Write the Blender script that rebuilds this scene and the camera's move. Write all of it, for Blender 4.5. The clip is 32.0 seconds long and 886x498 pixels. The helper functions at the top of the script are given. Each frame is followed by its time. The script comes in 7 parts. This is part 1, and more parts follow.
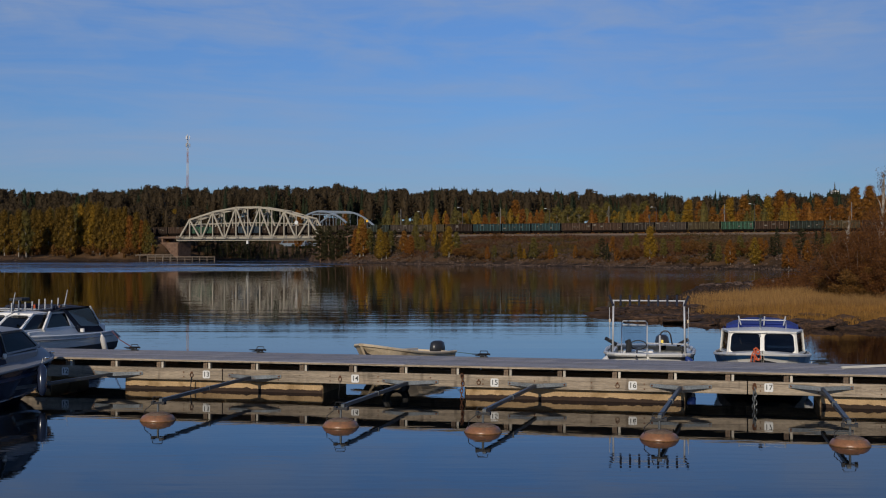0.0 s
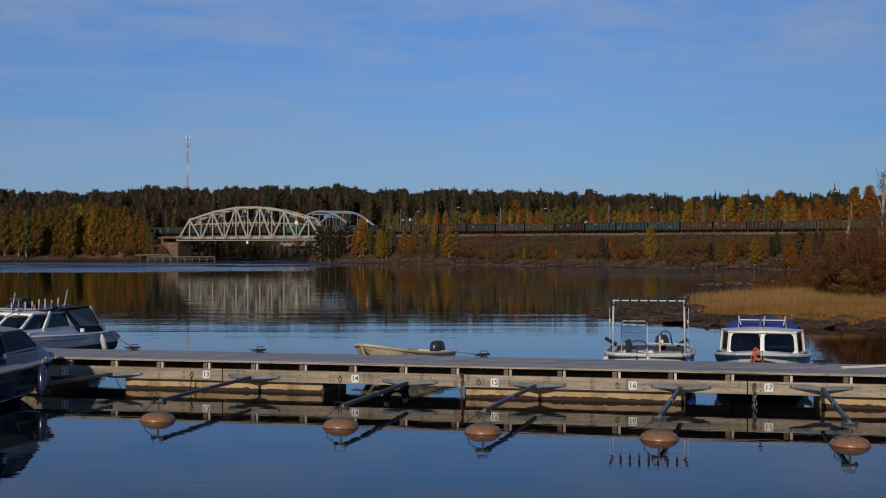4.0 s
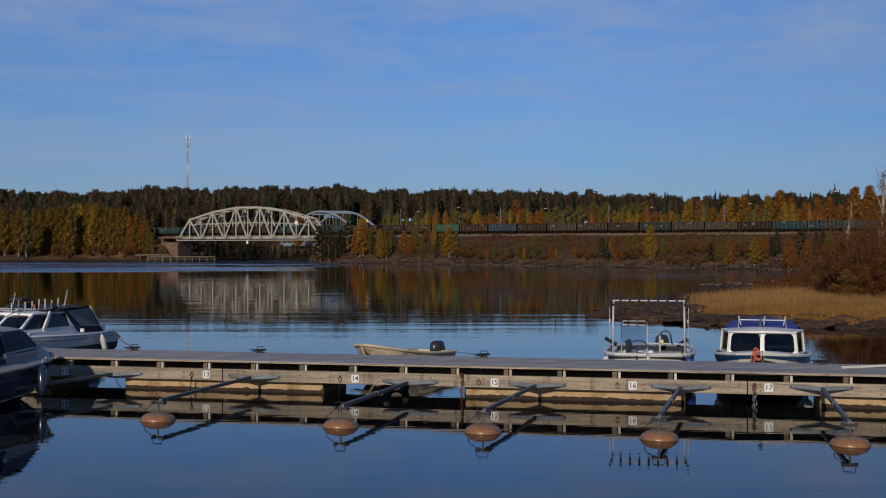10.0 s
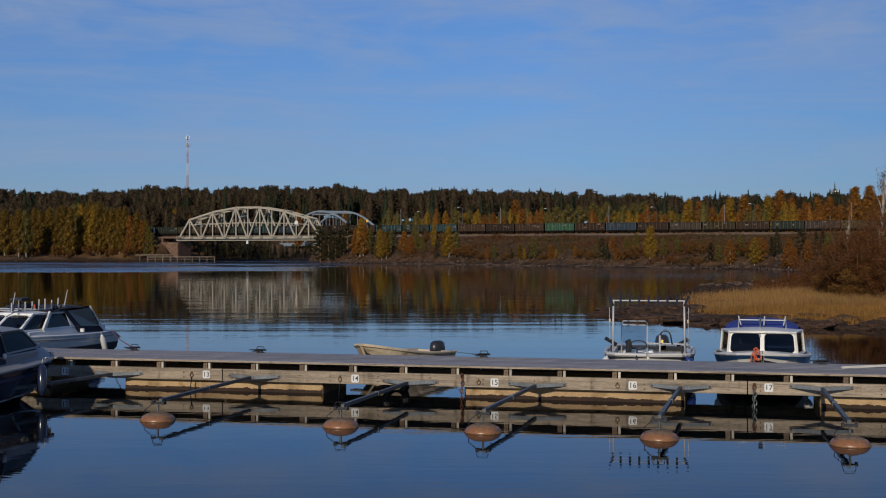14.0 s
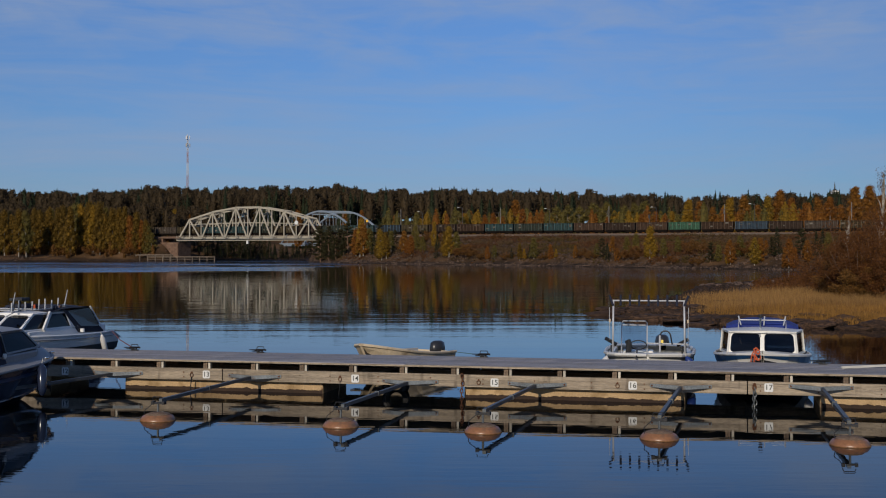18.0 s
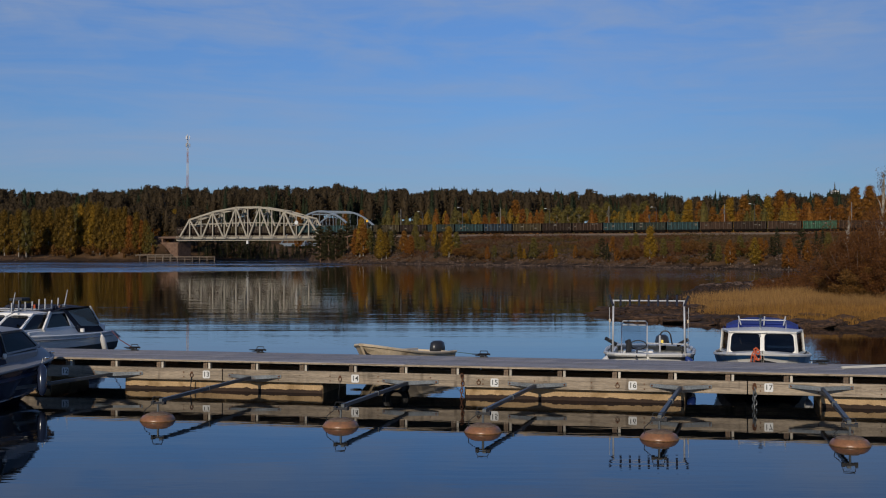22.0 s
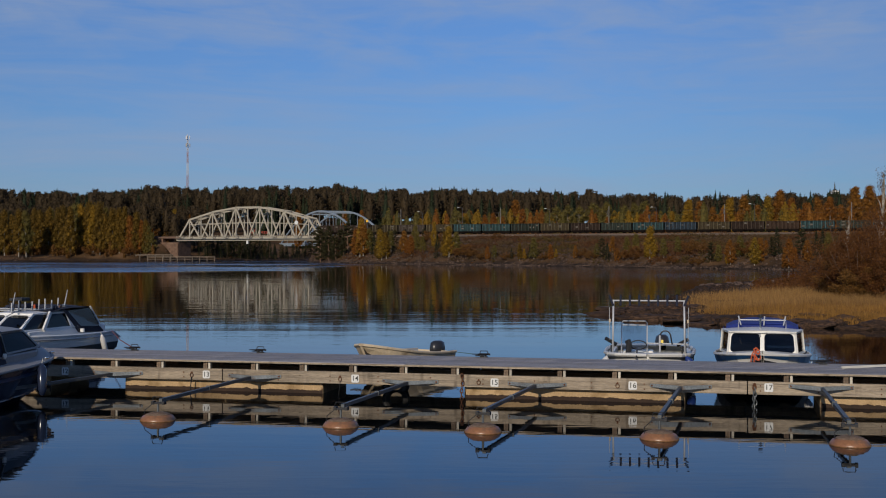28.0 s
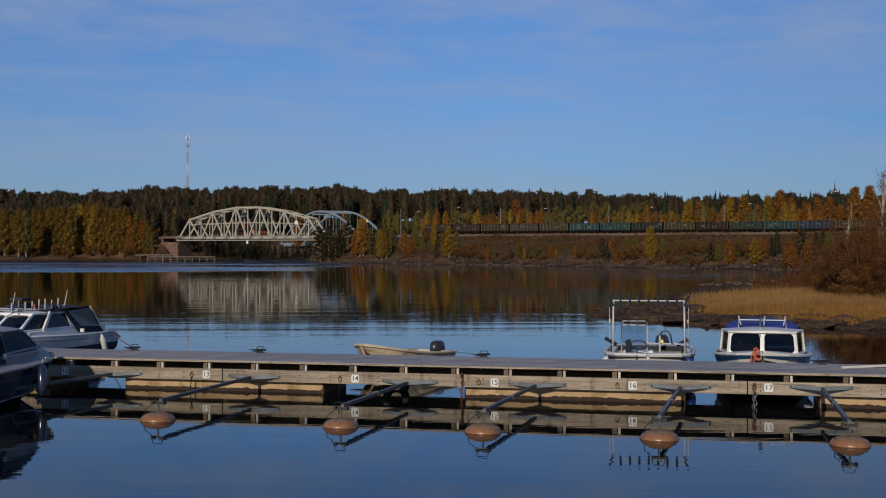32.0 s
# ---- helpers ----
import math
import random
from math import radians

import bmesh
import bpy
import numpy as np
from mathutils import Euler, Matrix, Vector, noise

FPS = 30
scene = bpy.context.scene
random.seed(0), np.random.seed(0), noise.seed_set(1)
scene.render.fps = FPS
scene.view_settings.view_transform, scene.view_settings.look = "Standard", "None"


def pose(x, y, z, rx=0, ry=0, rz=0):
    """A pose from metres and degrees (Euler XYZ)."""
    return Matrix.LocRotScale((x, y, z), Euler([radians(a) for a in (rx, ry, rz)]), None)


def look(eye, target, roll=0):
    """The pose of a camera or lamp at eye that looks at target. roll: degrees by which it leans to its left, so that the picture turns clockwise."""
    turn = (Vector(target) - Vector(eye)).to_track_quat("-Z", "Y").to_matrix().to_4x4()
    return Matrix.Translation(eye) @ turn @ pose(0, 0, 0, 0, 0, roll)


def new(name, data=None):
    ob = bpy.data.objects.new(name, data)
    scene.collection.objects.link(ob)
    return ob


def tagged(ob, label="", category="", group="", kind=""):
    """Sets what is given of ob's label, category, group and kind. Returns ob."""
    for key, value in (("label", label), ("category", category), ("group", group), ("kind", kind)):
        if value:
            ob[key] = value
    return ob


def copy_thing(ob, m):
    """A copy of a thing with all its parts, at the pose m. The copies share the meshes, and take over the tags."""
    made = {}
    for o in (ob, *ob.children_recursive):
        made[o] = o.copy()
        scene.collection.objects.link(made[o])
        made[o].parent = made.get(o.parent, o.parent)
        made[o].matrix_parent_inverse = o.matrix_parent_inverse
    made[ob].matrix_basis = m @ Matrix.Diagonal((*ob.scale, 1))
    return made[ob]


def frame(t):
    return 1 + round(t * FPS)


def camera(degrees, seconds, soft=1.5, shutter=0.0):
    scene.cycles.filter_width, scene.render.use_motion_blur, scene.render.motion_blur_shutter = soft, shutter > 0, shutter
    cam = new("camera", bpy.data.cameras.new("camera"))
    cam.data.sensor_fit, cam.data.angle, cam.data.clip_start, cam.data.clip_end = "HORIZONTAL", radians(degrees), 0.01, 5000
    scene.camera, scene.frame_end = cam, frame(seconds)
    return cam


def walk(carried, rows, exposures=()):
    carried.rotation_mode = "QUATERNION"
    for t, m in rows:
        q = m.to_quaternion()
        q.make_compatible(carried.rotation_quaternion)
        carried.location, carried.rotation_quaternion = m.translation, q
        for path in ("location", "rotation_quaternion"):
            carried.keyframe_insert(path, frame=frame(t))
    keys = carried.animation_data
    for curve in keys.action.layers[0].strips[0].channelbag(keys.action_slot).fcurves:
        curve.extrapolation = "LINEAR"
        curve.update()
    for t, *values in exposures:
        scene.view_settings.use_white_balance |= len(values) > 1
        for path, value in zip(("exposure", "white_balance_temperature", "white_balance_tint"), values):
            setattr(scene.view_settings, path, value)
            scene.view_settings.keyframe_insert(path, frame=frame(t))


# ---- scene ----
cam = camera(41, 32.0, soft=1.1)
walk(cam, [(0, pose(0, 0, 3.0, 90.19, 0, 0)), (32, pose(0, 0, 3.0, 90.19, 0, 0))])

# ---- world, sun, exposure ----
SUN_AZ, SUN_EL = 17.0, 22.0          # degrees to the left of straight behind the camera, and up
scene.view_settings.exposure = -0.42
world = bpy.data.worlds.new("sky")
scene.world = world
world.use_nodes = True
wn, wl = world.node_tree.nodes, world.node_tree.links
sky = wn.new("ShaderNodeTexSky")
sky.sky_type, sky.sun_disc = "NISHITA", False
sky.sun_elevation, sky.sun_rotation = radians(SUN_EL), radians(180 + SUN_AZ)
sky.air_density, sky.dust_density, sky.ozone_density = 1.0, 0.1, 4.0
wc = wn.new("ShaderNodeTexCoord")
wm = wn.new("ShaderNodeMapping")
wm.inputs["Scale"].default_value = (1.2, 1.2, 9.0)
wl.new(wc.outputs["Generated"], wm.inputs["Vector"])
wnz = wn.new("ShaderNodeTexNoise")
wnz.inputs["Scale"].default_value, wnz.inputs["Detail"].default_value, wnz.inputs["Roughness"].default_value = 3.0, 7, 0.62
wnz.inputs["Distortion"].default_value = 0.6
wl.new(wm.outputs[0], wnz.inputs["Vector"])
wr = wn.new("ShaderNodeValToRGB")
wr.color_ramp.elements[0].position, wr.color_ramp.elements[1].position = 0.36, 0.78
wr.color_ramp.elements[0].color, wr.color_ramp.elements[1].color = (0, 0, 0, 1), (0.68, 0.68, 0.68, 1)
wl.new(wnz.outputs["Fac"], wr.inputs[0])
wx = wn.new("ShaderNodeMix")
wx.data_type = "RGBA"
wm2 = wn.new("ShaderNodeMapping")
wm2.inputs["Scale"].default_value, wm2.inputs["Rotation"].default_value = (7.0, 7.0, 22.0), (0, 0.12, 0)
wl.new(wc.outputs["Generated"], wm2.inputs["Vector"])
wn2 = wn.new("ShaderNodeTexNoise")
wn2.inputs["Scale"].default_value, wn2.inputs["Detail"].default_value, wn2.inputs["Distortion"].default_value = 2.4, 5, 0.5
wl.new(wm2.outputs[0], wn2.inputs["Vector"])
wp = wn.new("ShaderNodeMapRange")     # the mackerel cloud thins out overhead
for _k, _v in (("From Min", 0.40), ("From Max", 0.66), ("To Min", -0.16), ("To Max", 0.16)):
    wp.inputs[_k].default_value = _v
wl.new(wn2.outputs["Fac"], wp.inputs["Value"])
wh = wn.new("ShaderNodeSeparateXYZ")
wl.new(wc.outputs["Generated"], wh.inputs[0])
wb = wn.new("ShaderNodeMapRange")
wb.inputs["From Min"].default_value, wb.inputs["From Max"].default_value = 0.12, 0.19
wl.new(wh.outputs["Z"], wb.inputs["Value"])
wq = wn.new("ShaderNodeMath")
wq.operation, wq.use_clamp = "MULTIPLY_ADD", True
wl.new(wp.outputs[0], wq.inputs[0])
wl.new(wb.outputs[0], wq.inputs[1])
wl.new(wr.outputs[0], wq.inputs[2])
wl.new(wq.outputs[0], wx.inputs[0])
wt = wn.new("ShaderNodeMix")          # the clear autumn air: deeper blue, above all low down
wt.data_type, wt.blend_type = "RGBA", "MULTIPLY"
wt.inputs[0].default_value = 1.0
ws = wn.new("ShaderNodeSeparateXYZ")
wl.new(wc.outputs["Generated"], ws.inputs[0])
wg = wn.new("ShaderNodeValToRGB")
wg.color_ramp.elements[0].position, wg.color_ramp.elements[1].position = 0.0, 0.30
wg.color_ramp.elements[0].color, wg.color_ramp.elements[1].color = (0.37, 0.53, 0.83, 1), (0.76, 0.94, 1.28, 1)
wl.new(ws.outputs["Z"], wg.inputs[0])
wl.new(sky.outputs[0], wt.inputs[6])
wl.new(wg.outputs[0], wt.inputs[7])
wa = wn.new("ShaderNodeMapRange")     # and deeper away from the sun's side
for _k, _v in (("From Min", 0.08), ("From Max", 0.42), ("To Min", 1.0), ("To Max", 0.84)):
    wa.inputs[_k].default_value = _v
wl.new(ws.outputs["X"], wa.inputs["Value"])
wv = wn.new("ShaderNodeVectorMath")
wv.operation = "SCALE"
wl.new(wt.outputs[2], wv.inputs[0])
wl.new(wa.outputs[0], wv.inputs["Scale"])
wl.new(wv.outputs[0], wx.inputs[6])
wx.inputs[7].default_value = (3.6, 4.5, 6.4, 1)
wl.new(wx.outputs[2], wn["Background"].inputs["Color"])
wn["Background"].inputs["Strength"].default_value = 0.10
sun = new("sun", bpy.data.lights.new("sun", "SUN"))
sun.data.energy, sun.data.angle, sun.data.color = 4.2, radians(0.5), (1.0, 0.88, 0.72)
_az, _el = radians(SUN_AZ), radians(SUN_EL)
sun.matrix_basis = look((-math.sin(_az) * math.cos(_el) * 50, -math.cos(_az) * math.cos(_el) * 50, math.sin(_el) * 50), (0, 0, 0))


# ---- materials ----
def material(name, color, rough=0.6, metal=0.0, var=0.25, scale=3.0, fine=40.0, bump=0.15, dirt=None, dirt_amount=0.5,
             stretch=(1, 1, 1), tint=0.0, island=0.0, spec=0.5, coat=0.0, cracks=0.0):
    """A worn surface: two scales of tone, an optional dirt colour in patches, fine relief, and a tone for each object."""
    m = bpy.data.materials.new(name)
    m.use_nodes = True
    n, l = m.node_tree.nodes, m.node_tree.links
    p = n["Principled BSDF"]
    p.inputs["Roughness"].default_value, p.inputs["Metallic"].default_value = rough, metal
    p.inputs["Specular IOR Level"].default_value = spec
    p.inputs["Coat Weight"].default_value = coat
    co = n.new("ShaderNodeTexCoord")
    mp = n.new("ShaderNodeMapping")
    mp.inputs["Scale"].default_value = stretch
    l.new(co.outputs["Object"], mp.inputs["Vector"])

    def noise_at(s, detail=4):
        t = n.new("ShaderNodeTexNoise")
        t.inputs["Scale"].default_value, t.inputs["Detail"].default_value = s, detail
        l.new(mp.outputs[0], t.inputs["Vector"])
        return t

    big, small = noise_at(scale), noise_at(fine, 3)
    add = n.new("ShaderNodeMath")
    add.operation = "ADD"
    l.new(big.outputs["Fac"], add.inputs[0])
    l.new(small.outputs["Fac"], add.inputs[1])
    rng = n.new("ShaderNodeMapRange")
    rng.inputs["From Min"].default_value, rng.inputs["From Max"].default_value = 0.74, 1.26
    rng.inputs["To Min"].default_value, rng.inputs["To Max"].default_value = 1 - var, 1 + var
    l.new(add.outputs[0], rng.inputs["Value"])
    value = rng.outputs[0]
    for amount, node, out in ((tint, "ShaderNodeObjectInfo", "Random"), (island, "ShaderNodeNewGeometry", "Random Per Island")):
        if amount:
            r = n.new(node)
            r2 = n.new("ShaderNodeMapRange")
            r2.inputs["To Min"].default_value, r2.inputs["To Max"].default_value = 1 - amount, 1 + amount
            l.new(r.outputs[out], r2.inputs["Value"])
            mul = n.new("ShaderNodeMath")
            mul.operation = "MULTIPLY"
            l.new(value, mul.inputs[0])
            l.new(r2.outputs[0], mul.inputs[1])
            value = mul.outputs[0]
    vm = n.new("ShaderNodeVectorMath")
    vm.operation = "SCALE"
    vm.inputs[0].default_value = color
    l.new(value, vm.inputs["Scale"])
    out = vm.outputs[0]
    if dirt:
        pick = noise_at(scale * 1.7, 6)
        rp = n.new("ShaderNodeMapRange")
        rp.inputs["From Min"].default_value, rp.inputs["From Max"].default_value = 0.72 - 0.4 * dirt_amount, 0.9 - 0.4 * dirt_amount
        l.new(pick.outputs["Fac"], rp.inputs["Value"])
        mx = n.new("ShaderNodeMix")
        mx.data_type = "RGBA"
        l.new(rp.outputs[0], mx.inputs[0])
        l.new(out, mx.inputs[6])
        mx.inputs[7].default_value = (*dirt, 1)
        out = mx.outputs[2]
    if cracks:      # long dark splits along the grain, and knots
        for sx, sz, lo, hi in ((0.9, 60.0, 0.60, 0.68), (5.5, 9.0, 0.72, 0.76), (6.0, 1.2, 0.57, 0.76)):
            m3 = n.new("ShaderNodeMapping")
            m3.inputs["Scale"].default_value = (sx, sz, sz)
            l.new(co.outputs["Object"], m3.inputs["Vector"])
            t = n.new("ShaderNodeTexNoise")
            t.inputs["Scale"].default_value, t.inputs["Detail"].default_value = 1.0, 2
            l.new(m3.outputs[0], t.inputs["Vector"])
            rc = n.new("ShaderNodeMapRange")
            rc.inputs["From Min"].default_value, rc.inputs["From Max"].default_value, rc.inputs["To Max"].default_value = lo, hi, cracks
            l.new(t.outputs["Fac"], rc.inputs["Value"])
            mc = n.new("ShaderNodeMix")
            mc.data_type = "RGBA"
            l.new(rc.outputs[0], mc.inputs[0])
            l.new(out, mc.inputs[6])
            mc.inputs[7].default_value = (color[0] * 0.22, color[1] * 0.2, color[2] * 0.18, 1)
            out = mc.outputs[2]
    l.new(out, p.inputs["Base Color"])
    if bump:
        b = n.new("ShaderNodeBump")
        b.inputs["Strength"].default_value, b.inputs["Distance"].default_value = bump, 0.02
        l.new(small.outputs["Fac"], b.inputs["Height"])
        l.new(b.outputs[0], p.inputs["Normal"])
    return m


def leaf_material(name, a, b, c=None):
    """Foliage: a colour between a and b for each clump, shifted for each tree, some light through the leaf."""
    m = bpy.data.materials.new(name)
    m.use_nodes = True
    n, l = m.node_tree.nodes, m.node_tree.links
    p = n["Principled BSDF"]
    p.inputs["Roughness"].default_value = 0.75
    p.inputs["Specular IOR Level"].default_value = 0.2
    g = n.new("ShaderNodeNewGeometry")
    o = n.new("ShaderNodeObjectInfo")
    mx = n.new("ShaderNodeMix")
    mx.data_type = "RGBA"
    l.new(g.outputs["Random Per Island"], mx.inputs[0])
    mx.inputs[6].default_value, mx.inputs[7].default_value = (*a, 1), (*b, 1)
    m2 = n.new("ShaderNodeMix")
    m2.data_type = "RGBA"
    r = n.new("ShaderNodeMapRange")
    r.inputs["To Max"].default_value = 0.55
    l.new(o.outputs["Random"], r.inputs["Value"])
    l.new(r.outputs[0], m2.inputs[0])
    l.new(mx.outputs[2], m2.inputs[6])
    m2.inputs[7].default_value = (*(c or b), 1)
    l.new(m2.outputs[2], p.inputs["Base Color"])
    tr = n.new("ShaderNodeBsdfTranslucent")
    l.new(m2.outputs[2], tr.inputs["Color"])
    sh = n.new("ShaderNodeMixShader")
    sh.inputs[0].default_value = 0.25
    l.new(p.outputs[0], sh.inputs[1])
    l.new(tr.outputs[0], sh.inputs[2])
    l.new(sh.outputs[0], n["Material Output"].inputs["Surface"])
    return m


def water_material():
    """Calm lake water with long low ripples, and a band ruffled by wind before the far shore."""
    m = bpy.data.materials.new("water")
    m.use_nodes = True
    n, l = m.node_tree.nodes, m.node_tree.links
    p = n["Principled BSDF"]
    p.inputs["Base Color"].default_value = (0.0012, 0.0026, 0.004, 1)
    p.inputs["IOR"].default_value = 1.33
    co = n.new("ShaderNodeTexCoord")
    sep = n.new("ShaderNodeSeparateXYZ")
    l.new(co.outputs["Object"], sep.inputs[0])

    def rng(value, a, b, lo=0.0, hi=1.0):
        r = n.new("ShaderNodeMapRange")
        r.interpolation_type = "SMOOTHSTEP"
        for k, v in (("From Min", a), ("From Max", b), ("To Min", lo), ("To Max", hi)):
            r.inputs[k].default_value = v
        l.new(value, r.inputs["Value"])
        return r.outputs[0]

    def times(a, b):
        t = n.new("ShaderNodeMath")
        t.operation = "MULTIPLY"
        l.new(a, t.inputs[0])
        if isinstance(b, float):
            t.inputs[1].default_value = b
        else:
            l.new(b, t.inputs[1])
        return t.outputs[0]

    def waves(sx, sy, detail, rough=0.5):
        mp = n.new("ShaderNodeMapping")
        mp.inputs["Scale"].default_value = (sx, sy, 1)
        l.new(co.outputs["Object"], mp.inputs["Vector"])
        t = n.new("ShaderNodeTexNoise")
        t.inputs["Scale"].default_value, t.inputs["Detail"].default_value, t.inputs["Roughness"].default_value = 1, detail, rough
        l.new(mp.outputs[0], t.inputs["Vector"])
        return t.outputs["Fac"]

    patch = waves(0.012, 0.03, 3)
    wind = times(times(rng(sep.outputs["Y"], 176, 192), rng(sep.outputs["X"], -12, -75)), rng(patch, 0.36, 0.52, 0.12, 1.0))
    mid = times(rng(sep.outputs["Y"], 36, 52), rng(sep.outputs["Y"], 100, 62))
    open_water = times(rng(sep.outputs["Y"], 54, 76), rng(sep.outputs["Y"], 190, 130))
    ruffle = times(times(rng(sep.outputs["Y"], 96, 150), rng(sep.outputs["X"], -10, 35)), rng(waves(0.02, 0.05, 3), 0.34, 0.6, 0.3, 1.0))
    swell, ripple, chop = waves(0.05, 0.42, 2), waves(0.22, 2.2, 2), waves(0.8, 1.6, 4, 0.6)

    off = rng(sep.outputs["Y"], 184, 584, 0.0, 400.0)          # wind facets face the near shore on the whole
    off.node.interpolation_type = "LINEAR"

    def plus(a, b):
        t = n.new("ShaderNodeMath")
        l.new(a, t.inputs[0])
        l.new(b, t.inputs[1])
        return t.outputs[0]

    cats = plus(times(times(waves(0.20, 0.24, 2), open_water), 0.014), times(times(chop, ruffle), 0.014))
    h = plus(cats, plus(plus(times(swell, 0.007), times(times(swell, mid), 0.005)), plus(plus(plus(times(ripple, 0.0013), times(waves(1.3, 5.0, 2), 0.0012)), times(times(chop, wind), 0.12)), times(times(off, wind), 0.08))))
    b = n.new("ShaderNodeBump")
    b.inputs["Strength"].default_value, b.inputs["Distance"].default_value = 1.0, 1.0
    l.new(h, b.inputs["Height"])
    l.new(b.outputs[0], p.inputs["Normal"])
    l.new(plus(rng(wind, 0, 1, 0.012, 0.07), rng(ruffle, 0, 1, 0.0, 0.07)), p.inputs["Roughness"])
    return m


def ground_material():
    """Dry autumn grass, bare earth and stony shore, by height over the water."""
    m = bpy.data.materials.new("ground")
    m.use_nodes = True
    n, l = m.node_tree.nodes, m.node_tree.links
    p = n["Principled BSDF"]
    p.inputs["Roughness"].default_value = 0.95
    p.inputs["Specular IOR Level"].default_value = 0.15
    co = n.new("ShaderNodeTexCoord")
    sep = n.new("ShaderNodeSeparateXYZ")
    l.new(co.outputs["Object"], sep.inputs[0])

    def tex(s, d=5, kind="ShaderNodeTexNoise"):
        t = n.new(kind)
        t.inputs["Scale"].default_value, t.inputs["Detail"].default_value = s, d
        l.new(co.outputs["Object"], t.inputs["Vector"])
        return t.outputs["Fac"]

    def ramp(value, *stops):
        r = n.new("ShaderNodeValToRGB")
        e = r.color_ramp.elements
        for i, (pos, col) in enumerate(stops):
            s = e[i] if i < 2 else e.new(pos)
            s.position, s.color = pos, (*col, 1)
        l.new(value, r.inputs[0])
        return r.outputs[0]

    grass = ramp(tex(0.12), (0.32, (0.0342, 0.02052, 0.00988)), (0.50, (0.0798, 0.04408, 0.01976)), (0.66, (0.1368, 0.076, 0.03648)))
    stone = ramp(tex(1.4), (0.35, (0.00988, 0.00684, 0.00456)), (0.68, (0.05168, 0.03192, 0.02052)))
    add = n.new("ShaderNodeMath")
    add.operation = "MULTIPLY_ADD"
    l.new(tex(0.35), add.inputs[0])
    add.inputs[1].default_value = 2.0
    l.new(sep.outputs["Z"], add.inputs[2])
    r = n.new("ShaderNodeMapRange")
    r.inputs["From Min"].default_value, r.inputs["From Max"].default_value = 1.25, 2.1
    l.new(add.outputs[0], r.inputs["Value"])
    mx = n.new("ShaderNodeMix")
    mx.data_type = "RGBA"
    l.new(r.outputs[0], mx.inputs[0])
    l.new(stone, mx.inputs[6])
    l.new(grass, mx.inputs[7])
    l.new(mx.outputs[2], p.inputs["Base Color"])
    b = n.new("ShaderNodeBump")
    b.inputs["Strength"].default_value, b.inputs["Distance"].default_value = 0.8, 0.4
    l.new(tex(2.5, 6), b.inputs["Height"])
    l.new(b.outputs[0], p.inputs["Normal"])
    return m


def glass_material(name, color, rough=0.03, least=0.0, steep=4.0):
    """A thin pane: tinted see-through, with a glossy surface that strengthens at a slant."""
    m = bpy.data.materials.new(name)
    m.use_nodes = True
    n, l = m.node_tree.nodes, m.node_tree.links
    clear, gloss, mix, fr = (n.new("ShaderNode" + k) for k in ("BsdfTransparent", "BsdfGlossy", "MixShader", "LayerWeight"))
    clear.inputs["Color"].default_value = (*color, 1)
    gloss.inputs["Roughness"].default_value = rough
    pw = n.new("ShaderNodeMath")
    pw.operation = "POWER"
    pw.inputs[1].default_value = steep
    l.new(fr.outputs["Facing"], pw.inputs[0])
    rg = n.new("ShaderNodeMapRange")
    rg.inputs["To Min"].default_value = least
    l.new(pw.outputs[0], rg.inputs["Value"])
    l.new(rg.outputs[0], mix.inputs[0])
    l.new(clear.outputs[0], mix.inputs[1])
    l.new(gloss.outputs[0], mix.inputs[2])
    l.new(mix.outputs[0], n["Material Output"].inputs["Surface"])
    return m


M_WATER, M_GROUND = water_material(), ground_material()
M_DECK = material("weathered_deck_board", (0.1976, 0.19, 0.1991), 0.7, cracks=0.5, var=0.35, scale=1.5, fine=30, stretch=(0.15, 4, 4), tint=0.22, bump=0.3)
M_FASCIA = material("weathered_timber", (0.2964, 0.2394, 0.171), 0.85, var=0.45, scale=2.4, fine=30, stretch=(0.3, 5, 5), tint=0.12, bump=0.5, dirt=(0.1444, 0.1178, 0.0912), dirt_amount=0.36, cracks=0.6)
M_OLDWOOD = material("old_grey_timber", (0.1444, 0.1102, 0.0798), 0.9, var=0.35, scale=0.8, fine=5, stretch=(0.3, 3, 3))
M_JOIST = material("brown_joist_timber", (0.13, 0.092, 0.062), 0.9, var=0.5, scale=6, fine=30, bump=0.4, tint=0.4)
M_SPACER = material("pale_spacer_wood", (0.40, 0.365, 0.30), 0.8, var=0.3, scale=8, fine=40, bump=0.1, tint=0.25)
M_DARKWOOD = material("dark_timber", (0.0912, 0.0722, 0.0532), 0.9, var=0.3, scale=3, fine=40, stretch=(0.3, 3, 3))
M_FLOAT = material("stained_concrete", (0.3952, 0.2698, 0.1406), 0.85, var=0.25, scale=1.6, fine=35, bump=0.2, dirt=(0.2052, 0.1292, 0.0532), dirt_amount=0.5)
M_RUSTSTAIN = material("rust_brown_stain", (0.125, 0.058, 0.018), 0.85, var=0.5, scale=2.5, fine=30, bump=0.2, dirt=(0.22, 0.125, 0.048), dirt_amount=0.42)
M_ALGAE = material("wet_algae", (0.026, 0.0125, 0.0055), 0.85, var=0.4, scale=3, fine=40, bump=0.3)
M_GALV = material("galvanised_steel", (0.095, 0.1049, 0.1102), 0.5, 0.4, var=0.2, scale=4, fine=60, bump=0.05)
M_BRACKET = material("weathered_zinc", (0.19, 0.209, 0.2166), 0.55, 0.2, var=0.35, scale=3, fine=40, bump=0.08, dirt=(0.1064, 0.0646, 0.038), dirt_amount=0.3)
